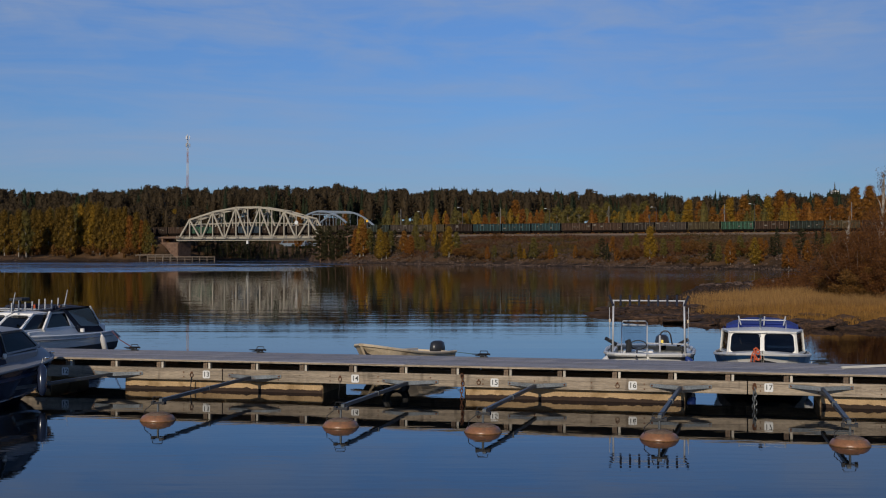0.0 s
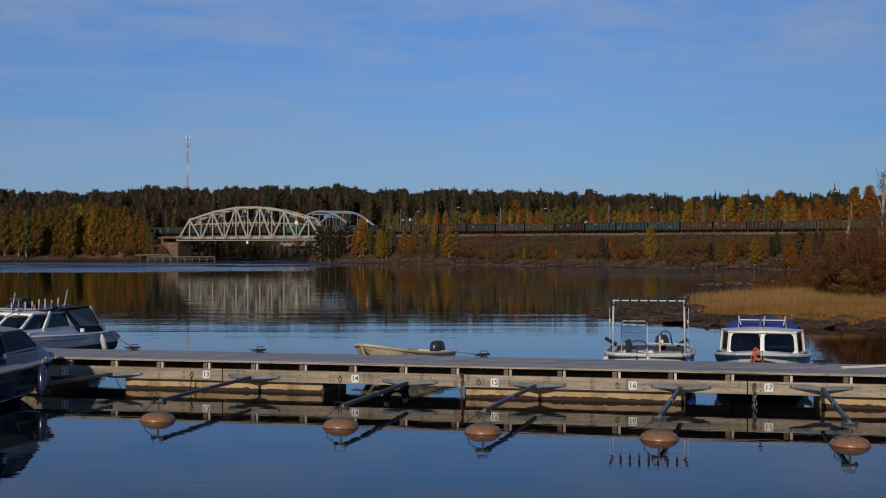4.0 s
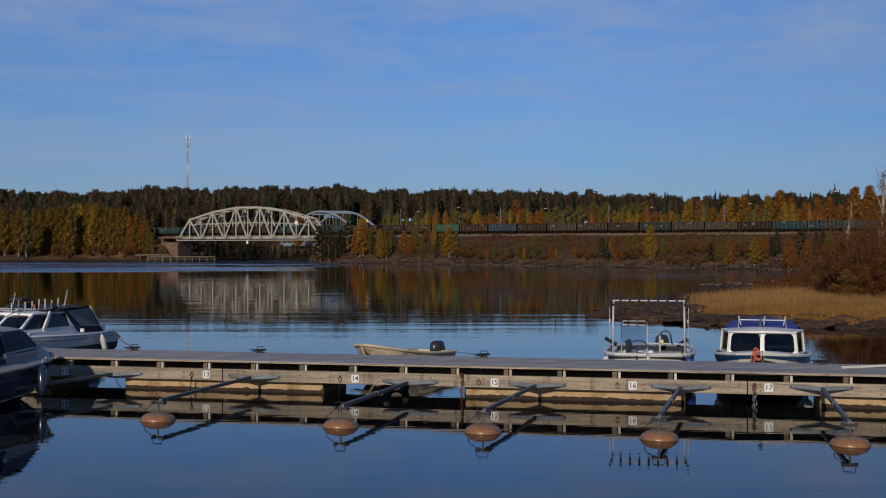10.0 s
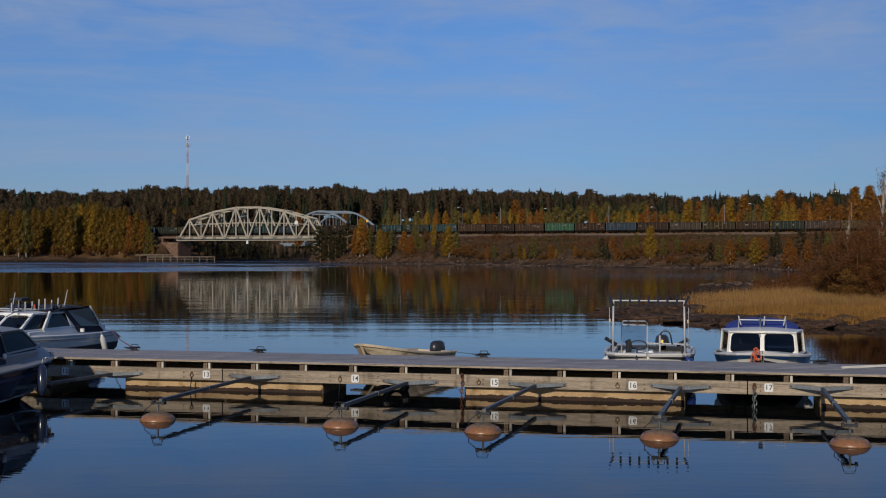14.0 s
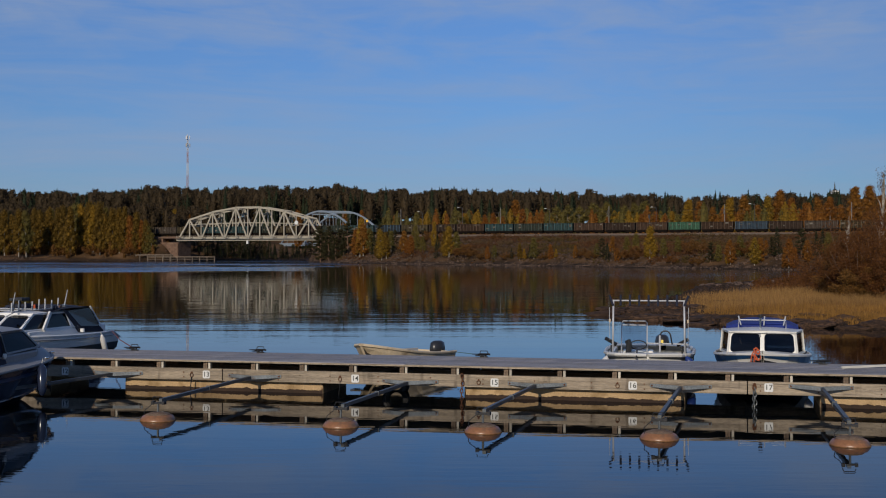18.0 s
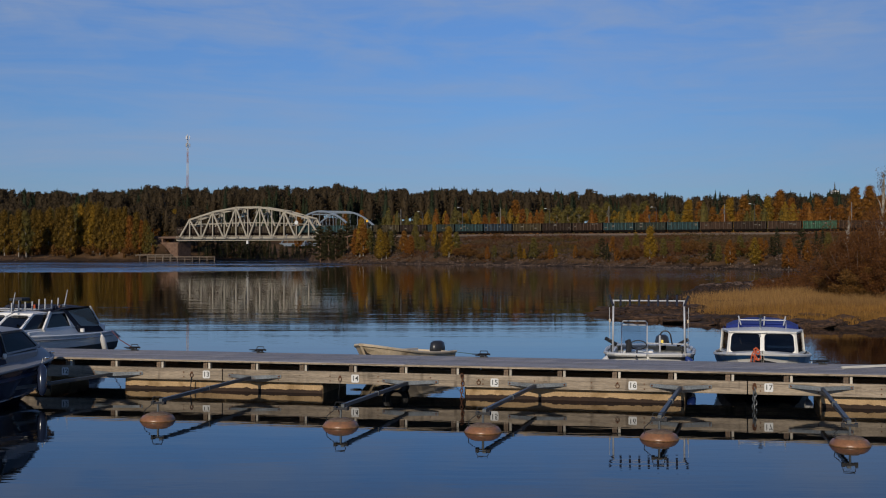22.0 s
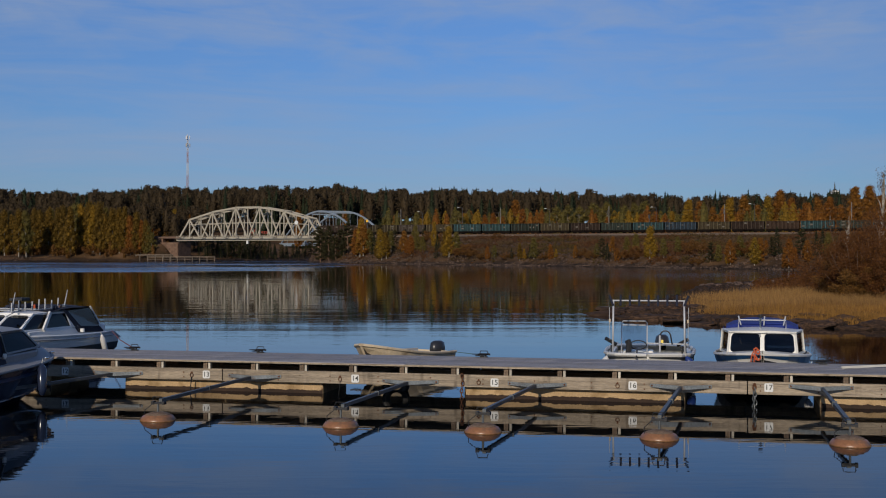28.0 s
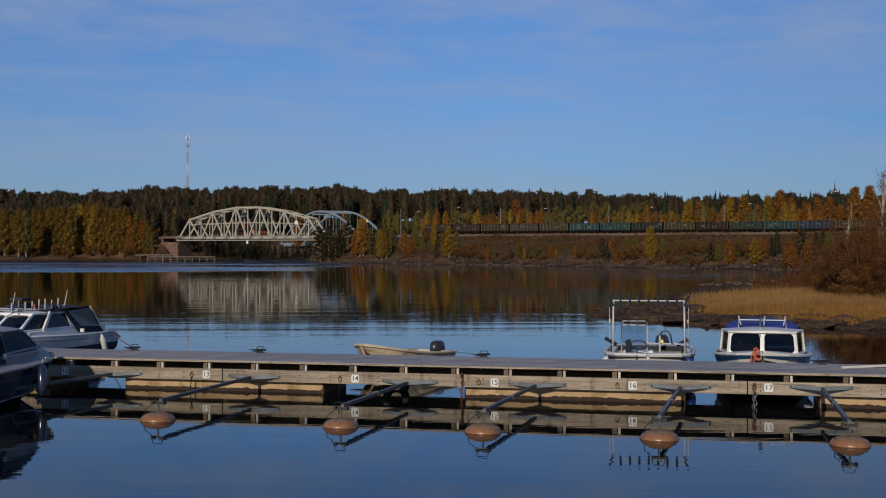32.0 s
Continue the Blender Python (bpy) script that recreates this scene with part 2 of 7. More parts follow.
M_ALU = material("bright_aluminium", (0.4408, 0.4484, 0.456), 0.5, 0.2, var=0.06, scale=5, fine=60, bump=0.02)
M_HULLGREY = material("dull_grey_gelcoat", (0.20, 0.20, 0.205), 0.5, var=0.1, scale=1.2, fine=25, bump=0.02)
M_STEEL = material("stainless_steel", (0.5472, 0.5548, 0.5624), 0.25, 1.0, var=0.08, scale=5, fine=60, bump=0.02)
M_RUST = material("rusty_iron", (0.1216, 0.0494, 0.0228), 0.9, 0.2, var=0.45, scale=12, fine=90, bump=0.4)
M_GRIME = material("brake_dust_grime", (0.01064, 0.0076, 0.00608), 0.95, var=0.3, scale=2, fine=8, spec=0.1)
M_IRON = material("dark_iron", (0.0228, 0.0228, 0.02432), 0.6, 0.4, var=0.3, scale=8, fine=70)
M_BUOY = material("faded_orange_plastic", (0.235, 0.108, 0.048), 0.36, var=0.2, scale=3, fine=30, bump=0.04, dirt=(0.0912, 0.0646, 0.0456), dirt_amount=0.42)
M_GRIMECAP = material("dried_algae_grime", (0.15, 0.098, 0.062), 0.8, var=0.5, scale=9, fine=60, bump=0.3)
M_PLATE = material("white_enamel", (0.608, 0.608, 0.5776), 0.4, var=0.06, scale=8, fine=60, bump=0.02)
M_BLACK = material("black_paint", (0.0152, 0.0152, 0.0152), 0.6, var=0.2)
M_GEL = material("white_gelcoat", (0.56, 0.545, 0.50), 0.42, var=0.06, scale=1.2, fine=25, bump=0.02, coat=0.1, dirt=(0.38, 0.3724, 0.342), dirt_amount=0.15)
M_GELWHITE = material("clean_white_gelcoat", (0.74, 0.735, 0.71), 0.4, var=0.05, scale=1.2, fine=25, bump=0.02, coat=0.1)
M_GELGREY = material("grey_gelcoat", (0.304, 0.3078, 0.3116), 0.28, var=0.07, scale=1.2, fine=25, bump=0.02, coat=0.4)
M_NAVY = material("navy_gelcoat", (0.01368, 0.01976, 0.0418), 0.2, var=0.15, scale=1.5, fine=25, bump=0.02, coat=0.5)
M_BLUE = material("dark_blue_stripe", (0.0114, 0.038, 0.0912), 0.3, var=0.12, bump=0.02)
M_TAN = material("aged_beige_hull", (0.54, 0.44, 0.30), 0.45, var=0.14, scale=2, fine=30, bump=0.06, dirt=(0.2052, 0.1444, 0.0836), dirt_amount=0.45)
M_CANVAS = material("navy_canvas", (0.00912, 0.01216, 0.0266), 0.85, var=0.25, scale=3, fine=80, bump=0.2)
M_BLUECLOTH = material("bright_blue_canvas", (0.0114, 0.0266, 0.1672), 0.8, var=0.2, scale=4, fine=80, bump=0.2)
M_RUBBER = material("black_rubber", (0.01368, 0.01368, 0.0152), 0.5, var=0.2)
M_COWL = material("outboard_cowl", (0.0228, 0.0228, 0.02432), 0.3, var=0.15, bump=0.02)
M_REDROPE = material("red_rope", (0.1672, 0.0342, 0.0304), 0.9, var=0.2, fine=120)
M_ORANGE = material("orange_vest", (0.418, 0.076, 0.0228), 0.85, var=0.2, scale=6, fine=60)
M_ROPE = material("white_rope", (0.4712, 0.456, 0.4104), 0.9, var=0.15, fine=120)
M_FENDER = material("white_vinyl", (0.5624, 0.5548, 0.532), 0.35, var=0.08, scale=5, bump=0.02, dirt=(0.342, 0.3192, 0.2736), dirt_amount=0.2)
M_BLUEVINYL = material("blue_vinyl", (0.0152, 0.038, 0.1672), 0.35, var=0.1, bump=0.02)
M_GLASS = glass_material("tinted_window", (0.2, 0.215, 0.235), 0.03, 0.03)
M_CURTAIN = glass_material("scuffed_clear_vinyl", (0.16, 0.175, 0.21), 0.12, 0.11, 5.0)
M_DARKGLASS = glass_material("dark_tinted_window", (0.07, 0.078, 0.09), 0.03, 0.01, 6.0)
M_SCREEN = glass_material("clear_screen", (0.80, 0.83, 0.86), 0.02, 0.03)
M_BRIDGE = material("pale_grey_paint", (0.32, 0.287, 0.222), 0.6, var=0.14, scale=0.4, fine=3, bump=0.02, dirt=(0.2584, 0.2052, 0.1444), dirt_amount=0.22)
M_ARCH = material("blue_grey_paint", (0.228, 0.2736, 0.3192), 0.55, var=0.12, scale=0.3, fine=2, bump=0.02)
M_STONE = material("granite_masonry", (0.152, 0.08968, 0.05776), 0.9, var=0.3, scale=0.7, fine=6, bump=0.3, tint=0.25)
M_BALLAST = material("rail_ballast", (0.1292, 0.095, 0.0684), 0.95, var=0.3, scale=0.5, fine=6, bump=0.6)
M_RAIL = material("rusty_rail", (0.1064, 0.0608, 0.038), 0.6, 0.5, var=0.2)
M_CONC = material("grey_concrete", (0.2888, 0.2812, 0.266), 0.85, var=0.2, scale=0.6, fine=8)
M_OLDCONC = material("weathered_concrete", (0.1672, 0.152, 0.1368), 0.9, var=0.2, scale=0.6, fine=8)
M_MASTRED = material("red_mast_paint", (0.342, 0.2052, 0.19), 0.6, var=0.15, scale=0.2)
M_MASTWHITE = material("white_mast_paint", (0.5016, 0.5016, 0.5016), 0.6, var=0.1, scale=0.2)
M_PLASTER = material("white_plaster", (0.57, 0.5624, 0.532), 0.8, var=0.08, scale=0.3, fine=3)
M_TINROOF = material("dark_tin_roof", (0.038, 0.0456, 0.0456), 0.5, 0.3, var=0.2, scale=0.3)
M_REDWALL = material("red_wall_paint", (0.2508, 0.0456, 0.0342), 0.85, var=0.2, scale=0.4, fine=4)
M_ROCK = material("shore_rock", (0.0456, 0.02584, 0.0152), 0.9, var=0.75, scale=2.2, fine=14, bump=0.9, island=0.35, tint=0.3, dirt=(0.01216, 0.00836, 0.00608), dirt_amount=0.6, spec=0.2)
M_RIPRAP = material("pinkish_rubble", (0.072, 0.045, 0.031), 0.9, var=0.45, scale=0.9, fine=5, bump=0.5, island=0.55, dirt=(0.038, 0.0266, 0.019), dirt_amount=0.4)
M_MARK = material("worn_white_marking", (0.1292, 0.114, 0.0912), 0.9, var=0.5, scale=3, fine=12, dirt=(0.0304, 0.0228, 0.01672), dirt_amount=0.6, tint=0.4)
M_BIRCHBARK = material("birch_bark", (0.304, 0.2736, 0.228), 0.85, var=0.3, scale=1.2, fine=5, dirt=(0.0456, 0.038, 0.0342), dirt_amount=0.4)
M_PINEBARK = material("pine_bark", (0.1292, 0.076, 0.0456), 0.95, var=0.35, scale=1, fine=6)
M_REED = material("dry_reed", (0.227, 0.127, 0.0435), 0.8, var=0.2, scale=0.15, fine=2, bump=0, island=0.35, spec=0.2)
M_SEDGE = material("withered_sedge", (0.13, 0.068, 0.03), 0.85, var=0.3, scale=0.3, fine=2, bump=0, island=0.4, spec=0.15)
M_GRASS = material("yellow_grass", (0.20, 0.102, 0.024), 0.8, var=0.25, scale=0.2, fine=2, bump=0, island=0.4, spec=0.2)
L_YELLOW = leaf_material("yellow_birch_leaf", (0.1976, 0.1102, 0.01064), (0.3648, 0.1976, 0.01824), (0.152, 0.1064, 0.0152))
L_GOLD = leaf_material("golden_olive_leaf", (0.082, 0.050, 0.008), (0.20, 0.112, 0.013), (0.075, 0.049, 0.009))
L_ORANGE = leaf_material("orange_birch_leaf", (0.1596, 0.0646, 0.01064), (0.266, 0.1216, 0.019), (0.1976, 0.0608, 0.01064))
L_WILLOW = leaf_material("willow_leaf", (0.080, 0.040, 0.011), (0.20, 0.095, 0.021), (0.12, 0.055, 0.014))
L_BUSH = leaf_material("bush_leaf", (0.052, 0.020, 0.007), (0.175, 0.068, 0.015), (0.11, 0.043, 0.011))
L_BRUSH = leaf_material("brush_twig", (0.0524, 0.0253, 0.0105), (0.139, 0.0628, 0.0218), (0.105, 0.0436, 0.0157))
L_TUSSOCK = leaf_material("dry_tussock", (0.061, 0.0393, 0.0192), (0.139, 0.0859, 0.0401), (0.096, 0.0575, 0.0262))
L_OLIVE = leaf_material("olive_leaf", (0.09, 0.0744, 0.018), (0.186, 0.138, 0.0312), (0.096, 0.0816, 0.0216))
L_SCRUB = leaf_material("dark_scrub_leaf", (0.0574, 0.039, 0.0115), (0.127, 0.0734, 0.0184), (0.0688, 0.0482, 0.0138))
L_RUSSET = leaf_material("russet_leaf", (0.0988, 0.03952, 0.0114), (0.2052, 0.0874, 0.02128), (0.1216, 0.0646, 0.0152))
L_PINE = leaf_material("pine_needle", (0.03192, 0.02204, 0.01064), (0.0722, 0.04788, 0.0228), (0.05016, 0.03496, 0.01672))
L_YOUNGPINE = leaf_material("young_pine_needle", (0.026, 0.026, 0.010), (0.066, 0.056, 0.021), (0.045, 0.04, 0.016))
L_SPRUCE = leaf_material("spruce_needle", (0.01368, 0.02128, 0.00912), (0.0304, 0.03952, 0.0152), (0.0228, 0.0304, 0.01368))


# ---- building helpers ----
def part(name, bm, mat, parent=None, label="", smooth=False):
    me = bpy.data.meshes.new(name)
    if isinstance(bm, tuple):
        v, sets = np.asarray(bm[0], float), [np.asarray(f) for f in bm[1:] if len(f)]
        me.vertices.add(len(v))
        me.vertices.foreach_set("co", v.ravel())
        me.loops.add(sum(f.size for f in sets))
        me.loops.foreach_set("vertex_index", np.concatenate([f.ravel() for f in sets]))
        me.polygons.add(sum(len(f) for f in sets))
        sides = np.concatenate([np.full(len(f), f.shape[1]) for f in sets])
        me.polygons.foreach_set("loop_start", np.concatenate([[0], np.cumsum(sides)[:-1]]))
        me.update(calc_edges=True)
    else:
        bmesh.ops.recalc_face_normals(bm, faces=bm.faces)
        bm.to_mesh(me)
        bm.free()
    me.materials.append(mat)
    if smooth:
        me.polygons.foreach_set("use_smooth", [True] * len(me.polygons))
    ob = new(name, me)
    ob.parent = parent
    return tagged(ob, label)


def share(name, ob, parent, m=None):
    """Another part on the same mesh."""
    o = new(name, ob.data)
    o.parent = parent
    if m is not None:
        o.matrix_basis = m
    return o


def thing(name, m, label, category, group="", kind=""):
    ob = new(name)
    ob.matrix_basis = m
    return tagged(ob, label, category, group, kind)


def box(bm, x, y, z, sx, sy, sz, m=None, bevel=0.0):
    """A block centred on x, y with its base at z."""
    vs = bmesh.ops.create_cube(bm, size=1)["verts"]
    t = Matrix.Translation((x, y, z + sz / 2)) @ Matrix.Diagonal((sx, sy, sz, 1))
    bmesh.ops.transform(bm, matrix=(m @ t if m is not None else t), verts=vs)
    if bevel:
        es = {e for v in vs for e in v.link_edges}
        bmesh.ops.bevel(bm, geom=list(es), offset=bevel, segments=2, affect="EDGES", profile=0.6)
    return bm


def block(x, y, z, sx, sy, sz, bevel=0.0):
    return box(bmesh.new(), x, y, z, sx, sy, sz, None, bevel)


def beam(bm, p, q, w, h):
    """A bar of w by h from p to q; h lies in the upright plane."""
    p, q = Vector(p), Vector(q)
    d = q - p
    side = Vector((0, 0, 1)).cross(d)
    side = side.normalized() if side.length > 1e-6 else Vector((0, 1, 0))
    up = d.cross(side).normalized()
    r = [p + side * a * w / 2 + up * b * h / 2 for a, b in ((-1, -1), (1, -1), (1, 1), (-1, 1))]
    a = [bm.verts.new(v) for v in r]
    b = [bm.verts.new(v + d) for v in r]
    for i in range(4):
        j = (i + 1) % 4
        bm.faces.new((a[i], a[j], b[j], b[i]))
    bm.faces.new(a[::-1])
    bm.faces.new(b)
    return bm


def tube(bm, points, radius, n=8, radius2=None):
    """A round bar through points."""
    pts = [Vector(p) for p in points]
    rings = []
    for i, p in enumerate(pts):
        d = (pts[min(i + 1, len(pts) - 1)] - pts[max(i - 1, 0)]).normalized()
        a = d.orthogonal().normalized() if i == 0 else (a - d * a.dot(d)).normalized()
        b = d.cross(a)
        r = radius if radius2 is None else radius + (radius2 - radius) * i / (len(pts) - 1)
        rings.append([bm.verts.new(p + (a * math.cos(2 * math.pi * k / n) + b * math.sin(2 * math.pi * k / n)) * r) for k in range(n)])
    for u, v in zip(rings, rings[1:]):
        for k in range(n):
            bm.faces.new((u[k], u[(k + 1) % n], v[(k + 1) % n], v[k]))
    bm.faces.new(rings[0][::-1])
    bm.faces.new(rings[-1])
    return bm


def loft(bm, rings, closed=False, cap=False):
    """A skin over rows of points; closed: each row is a loop."""
    vs = [[bm.verts.new(p) for p in r] for r in rings]
    n = len(vs[0])
    for u, v in zip(vs, vs[1:]):
        for k in range(n if closed else n - 1):
            bm.faces.new((u[k], u[(k + 1) % n], v[(k + 1) % n], v[k]))
    if cap:
        bm.faces.new(vs[0][::-1])
        bm.faces.new(vs[-1])
    return bm


def lathe(bm, profile, n=24, m=None):
    rings = [[(r * math.cos(2 * math.pi * k / n), r * math.sin(2 * math.pi * k / n), z) for k in range(n)] for r, z in profile]
    if m is not None:
        rings = [[m @ Vector(p) for p in r] for r in rings]
    return loft(bm, rings, True, True)


def lettering(text, size, mat, parent, m, name="lettering"):
    cu = bpy.data.curves.new("letters", "FONT")
    cu.body, cu.size, cu.align_x, cu.align_y, cu.extrude = text, size, "CENTER", "CENTER", 0.001
    cu.offset = 0.001
    ob = bpy.data.objects.new("letters", cu)
    scene.collection.objects.link(ob)
    bpy.context.view_layer.update()
    me = bpy.data.meshes.new_from_object(ob.evaluated_get(bpy.context.evaluated_depsgraph_get()))
    bpy.data.objects.remove(ob)
    me.materials.clear()
    me.materials.append(mat)
    o = new(name, me)
    o.parent = parent
    o.matrix_basis = m
    return o


DOCK = pose(0, 24.55, 0, 0, 0, -13)               # along the dock's front, away from the shore, up
TRACK_TURN = 22.752
TRACK = pose(0, 395.64, 0, 0, 0, -TRACK_TURN)     # along the railway, away, up
RAIL_Z = 9.2
_tc, _ts = math.cos(radians(TRACK_TURN)), math.sin(radians(TRACK_TURN))

# ---- ground and water ----
LAKE = np.array([(-700, 7), (60, 7), (45, 25), (30, 37), (18, 46.2), (14.5, 47.6), (11.3, 49.0), (9.2, 53.5), (8.0, 58), (9.8, 61), (16, 80),
                 (22, 101), (28, 114), (40, 128), (60, 142), (76, 165), (70, 187), (63, 203), (53, 221), (41, 238), (27, 262),
                 (5, 300), (-23, 340), (-37, 370), (-45, 400), (-48, 425), (-54, 452), (-90, 458), (-96, 427), (-122, 430),
                 (-145, 429), (-165, 423), (-200, 414), (-300, 392), (-700, 330)], float)


def shore_distance(x, y):
    """Metres from the shoreline, positive on land."""
    x, y = np.atleast_1d(np.asarray(x, float)), np.atleast_1d(np.asarray(y, float))
    best, inside = np.full(x.shape, 1e9), np.zeros(x.shape, bool)
    for (ax, ay), (bx, by) in zip(LAKE, np.roll(LAKE, -1, 0)):
        dx, dy = bx - ax, by - ay
        t = np.clip(((x - ax) * dx + (y - ay) * dy) / (dx * dx + dy * dy), 0, 1)
        best = np.minimum(best, np.hypot(x - ax - t * dx, y - ay - t * dy))
        cross = (ay > y) != (by > y)
        inside ^= cross & (x < dx * (y - ay) / (dy if dy else 1e-9) + ax)
    return np.where(inside, -best, best)


def smooth(v):
    v = np.clip(v, 0, 1)
    return v * v * (3 - 2 * v)


def ground_height(x, y):
    x, y = np.atleast_1d(np.asarray(x, float)), np.atleast_1d(np.asarray(y, float))
    d = shore_distance(x, y)
    wob = np.sin(x * 0.35 + 1.3 * np.sin(y * 0.21)) * np.sin(y * 0.31 + x * 0.05) + 0.6 * np.sin(x * 0.9 + y * 0.7) * np.sin(y * 1.1 - x * 0.4)
    d = d + 0.7 * wob * np.clip(np.hypot(x, y) / 80, 0, 1)
    b = x * _ts + (y - 395.64) * _tc
    w = d / (d + np.maximum(-b - 4, 0) + 1e-6)
    front = 0.12 + 2.3 * smooth(d / 7 + 0.02) + 6.2 * np.clip(w, 0, 1)
    bank = np.minimum(8.6, 0.2 + np.maximum(d, 0) * np.where(b > 4, 0.32, np.where(x < -80, 0.5 + 0.6 * smooth((-100 - x) / 8), 1.1)))
    t = x / np.maximum(y, 1)
    shelf = 0.2 + 1.7 * smooth(d / 5) + 6.6 * smooth((b + 12) / 9)
    bank = np.where(b > 4, bank, bank + (np.minimum(shelf, 8.6) - bank) * smooth((-98 - x) / 8))
    bank = bank - np.where(b > 4, 5.0 * np.exp(-((x + 68) / 24) ** 2) * smooth((570 - y) / 50) * smooth(d / 15), 0)
    hill = np.where(b > 4, (15 + 4 * np.exp(-((t + 0.14) / 0.1) ** 2) - 6 * smooth((t + 0.02) / 0.25)) * smooth((y - 470) / 360), 0)
    far = np.where(b < -4, np.minimum(front, bank), bank + hill)
    near = 0.08 + (0.5 - 0.22 * smooth((y - 72) / 14)) * (1 - np.exp(-np.maximum(d, 0) / 9)) + 0.12 * wob * smooth(d / 4) + 6 * smooth((x - 70) / 200)
    home = np.minimum(1.4, 0.15 + np.maximum(d, 0) * 0.2)
    z = np.where(y < 20, home, near + (far - near) * smooth((y - 150) / 40))
    return np.where(d < 0, -np.minimum(2.5, 0.05 + 0.3 * -d), z)


def gz(x, y):
    return float(ground_height(x, y)[0])


def build_ground():
    angles = np.radians(np.concatenate([np.arange(-180, -26, 6.0), np.arange(-25, 25.01, 0.13), np.arange(30, 180, 6.0)]))
    radii = np.concatenate([[0.5, 2, 4, 6, 8, 11, 15, 20, 26, 32], 36 * 1.021 ** np.arange(0, 200), [2600, 3300, 4600]])
    a, r = np.meshgrid(angles, radii)
    x, y = (r * np.sin(a)).ravel(), (r * np.cos(a)).ravel()
    z = ground_height(x, y)
    n = len(angles)
    x[:n], y[:n] = 0.0, 0.0
    rows = np.arange(len(radii) - 1)[:, None] * n
    k = np.arange(n)[None, :]
    k2 = (k + 1) % n
    faces = np.stack([rows + k, rows + k2, rows + k2 + n, rows + k + n], -1).reshape(-1, 4)
    ob = part("ground", (np.stack([x, y, z], 1), [], faces), M_GROUND, smooth=True)
    tagged(ob, "lake shore of dry autumn grass, stones and earth", "ground", kind="structure")


build_ground()
water = part("water", ([(-4000, -300, 0), (4000, -300, 0), (4000, 4000, 0), (-4000, 4000, 0)], [], [(0, 1, 2, 3)]), M_WATER)
tagged(water, "calm dark blue lake water mirroring the sky", "lake", kind="structure")


# ---- railway ----
def build_railway():
    line = thing("railway_line", TRACK, "single railway track on stone ballast along the embankment", "railway", kind="structure")
    bm = bmesh.new()
    for s0, s1 in ((-460, -104), (-47.5, 520)):
        loft(bm, [[(s, -3.6, 8.2), (s, -1.9, RAIL_Z - 0.22), (s, 1.9, RAIL_Z - 0.22), (s, 3.6, 8.2)] for s in (s0, s1)])
    part("ballast", bm, M_BALLAST, line)
    for y in (-0.76, 0.76):
        part("rail", block(30, y, RAIL_Z - 0.17, 980, 0.07, 0.17), M_RAIL, line)
    return line


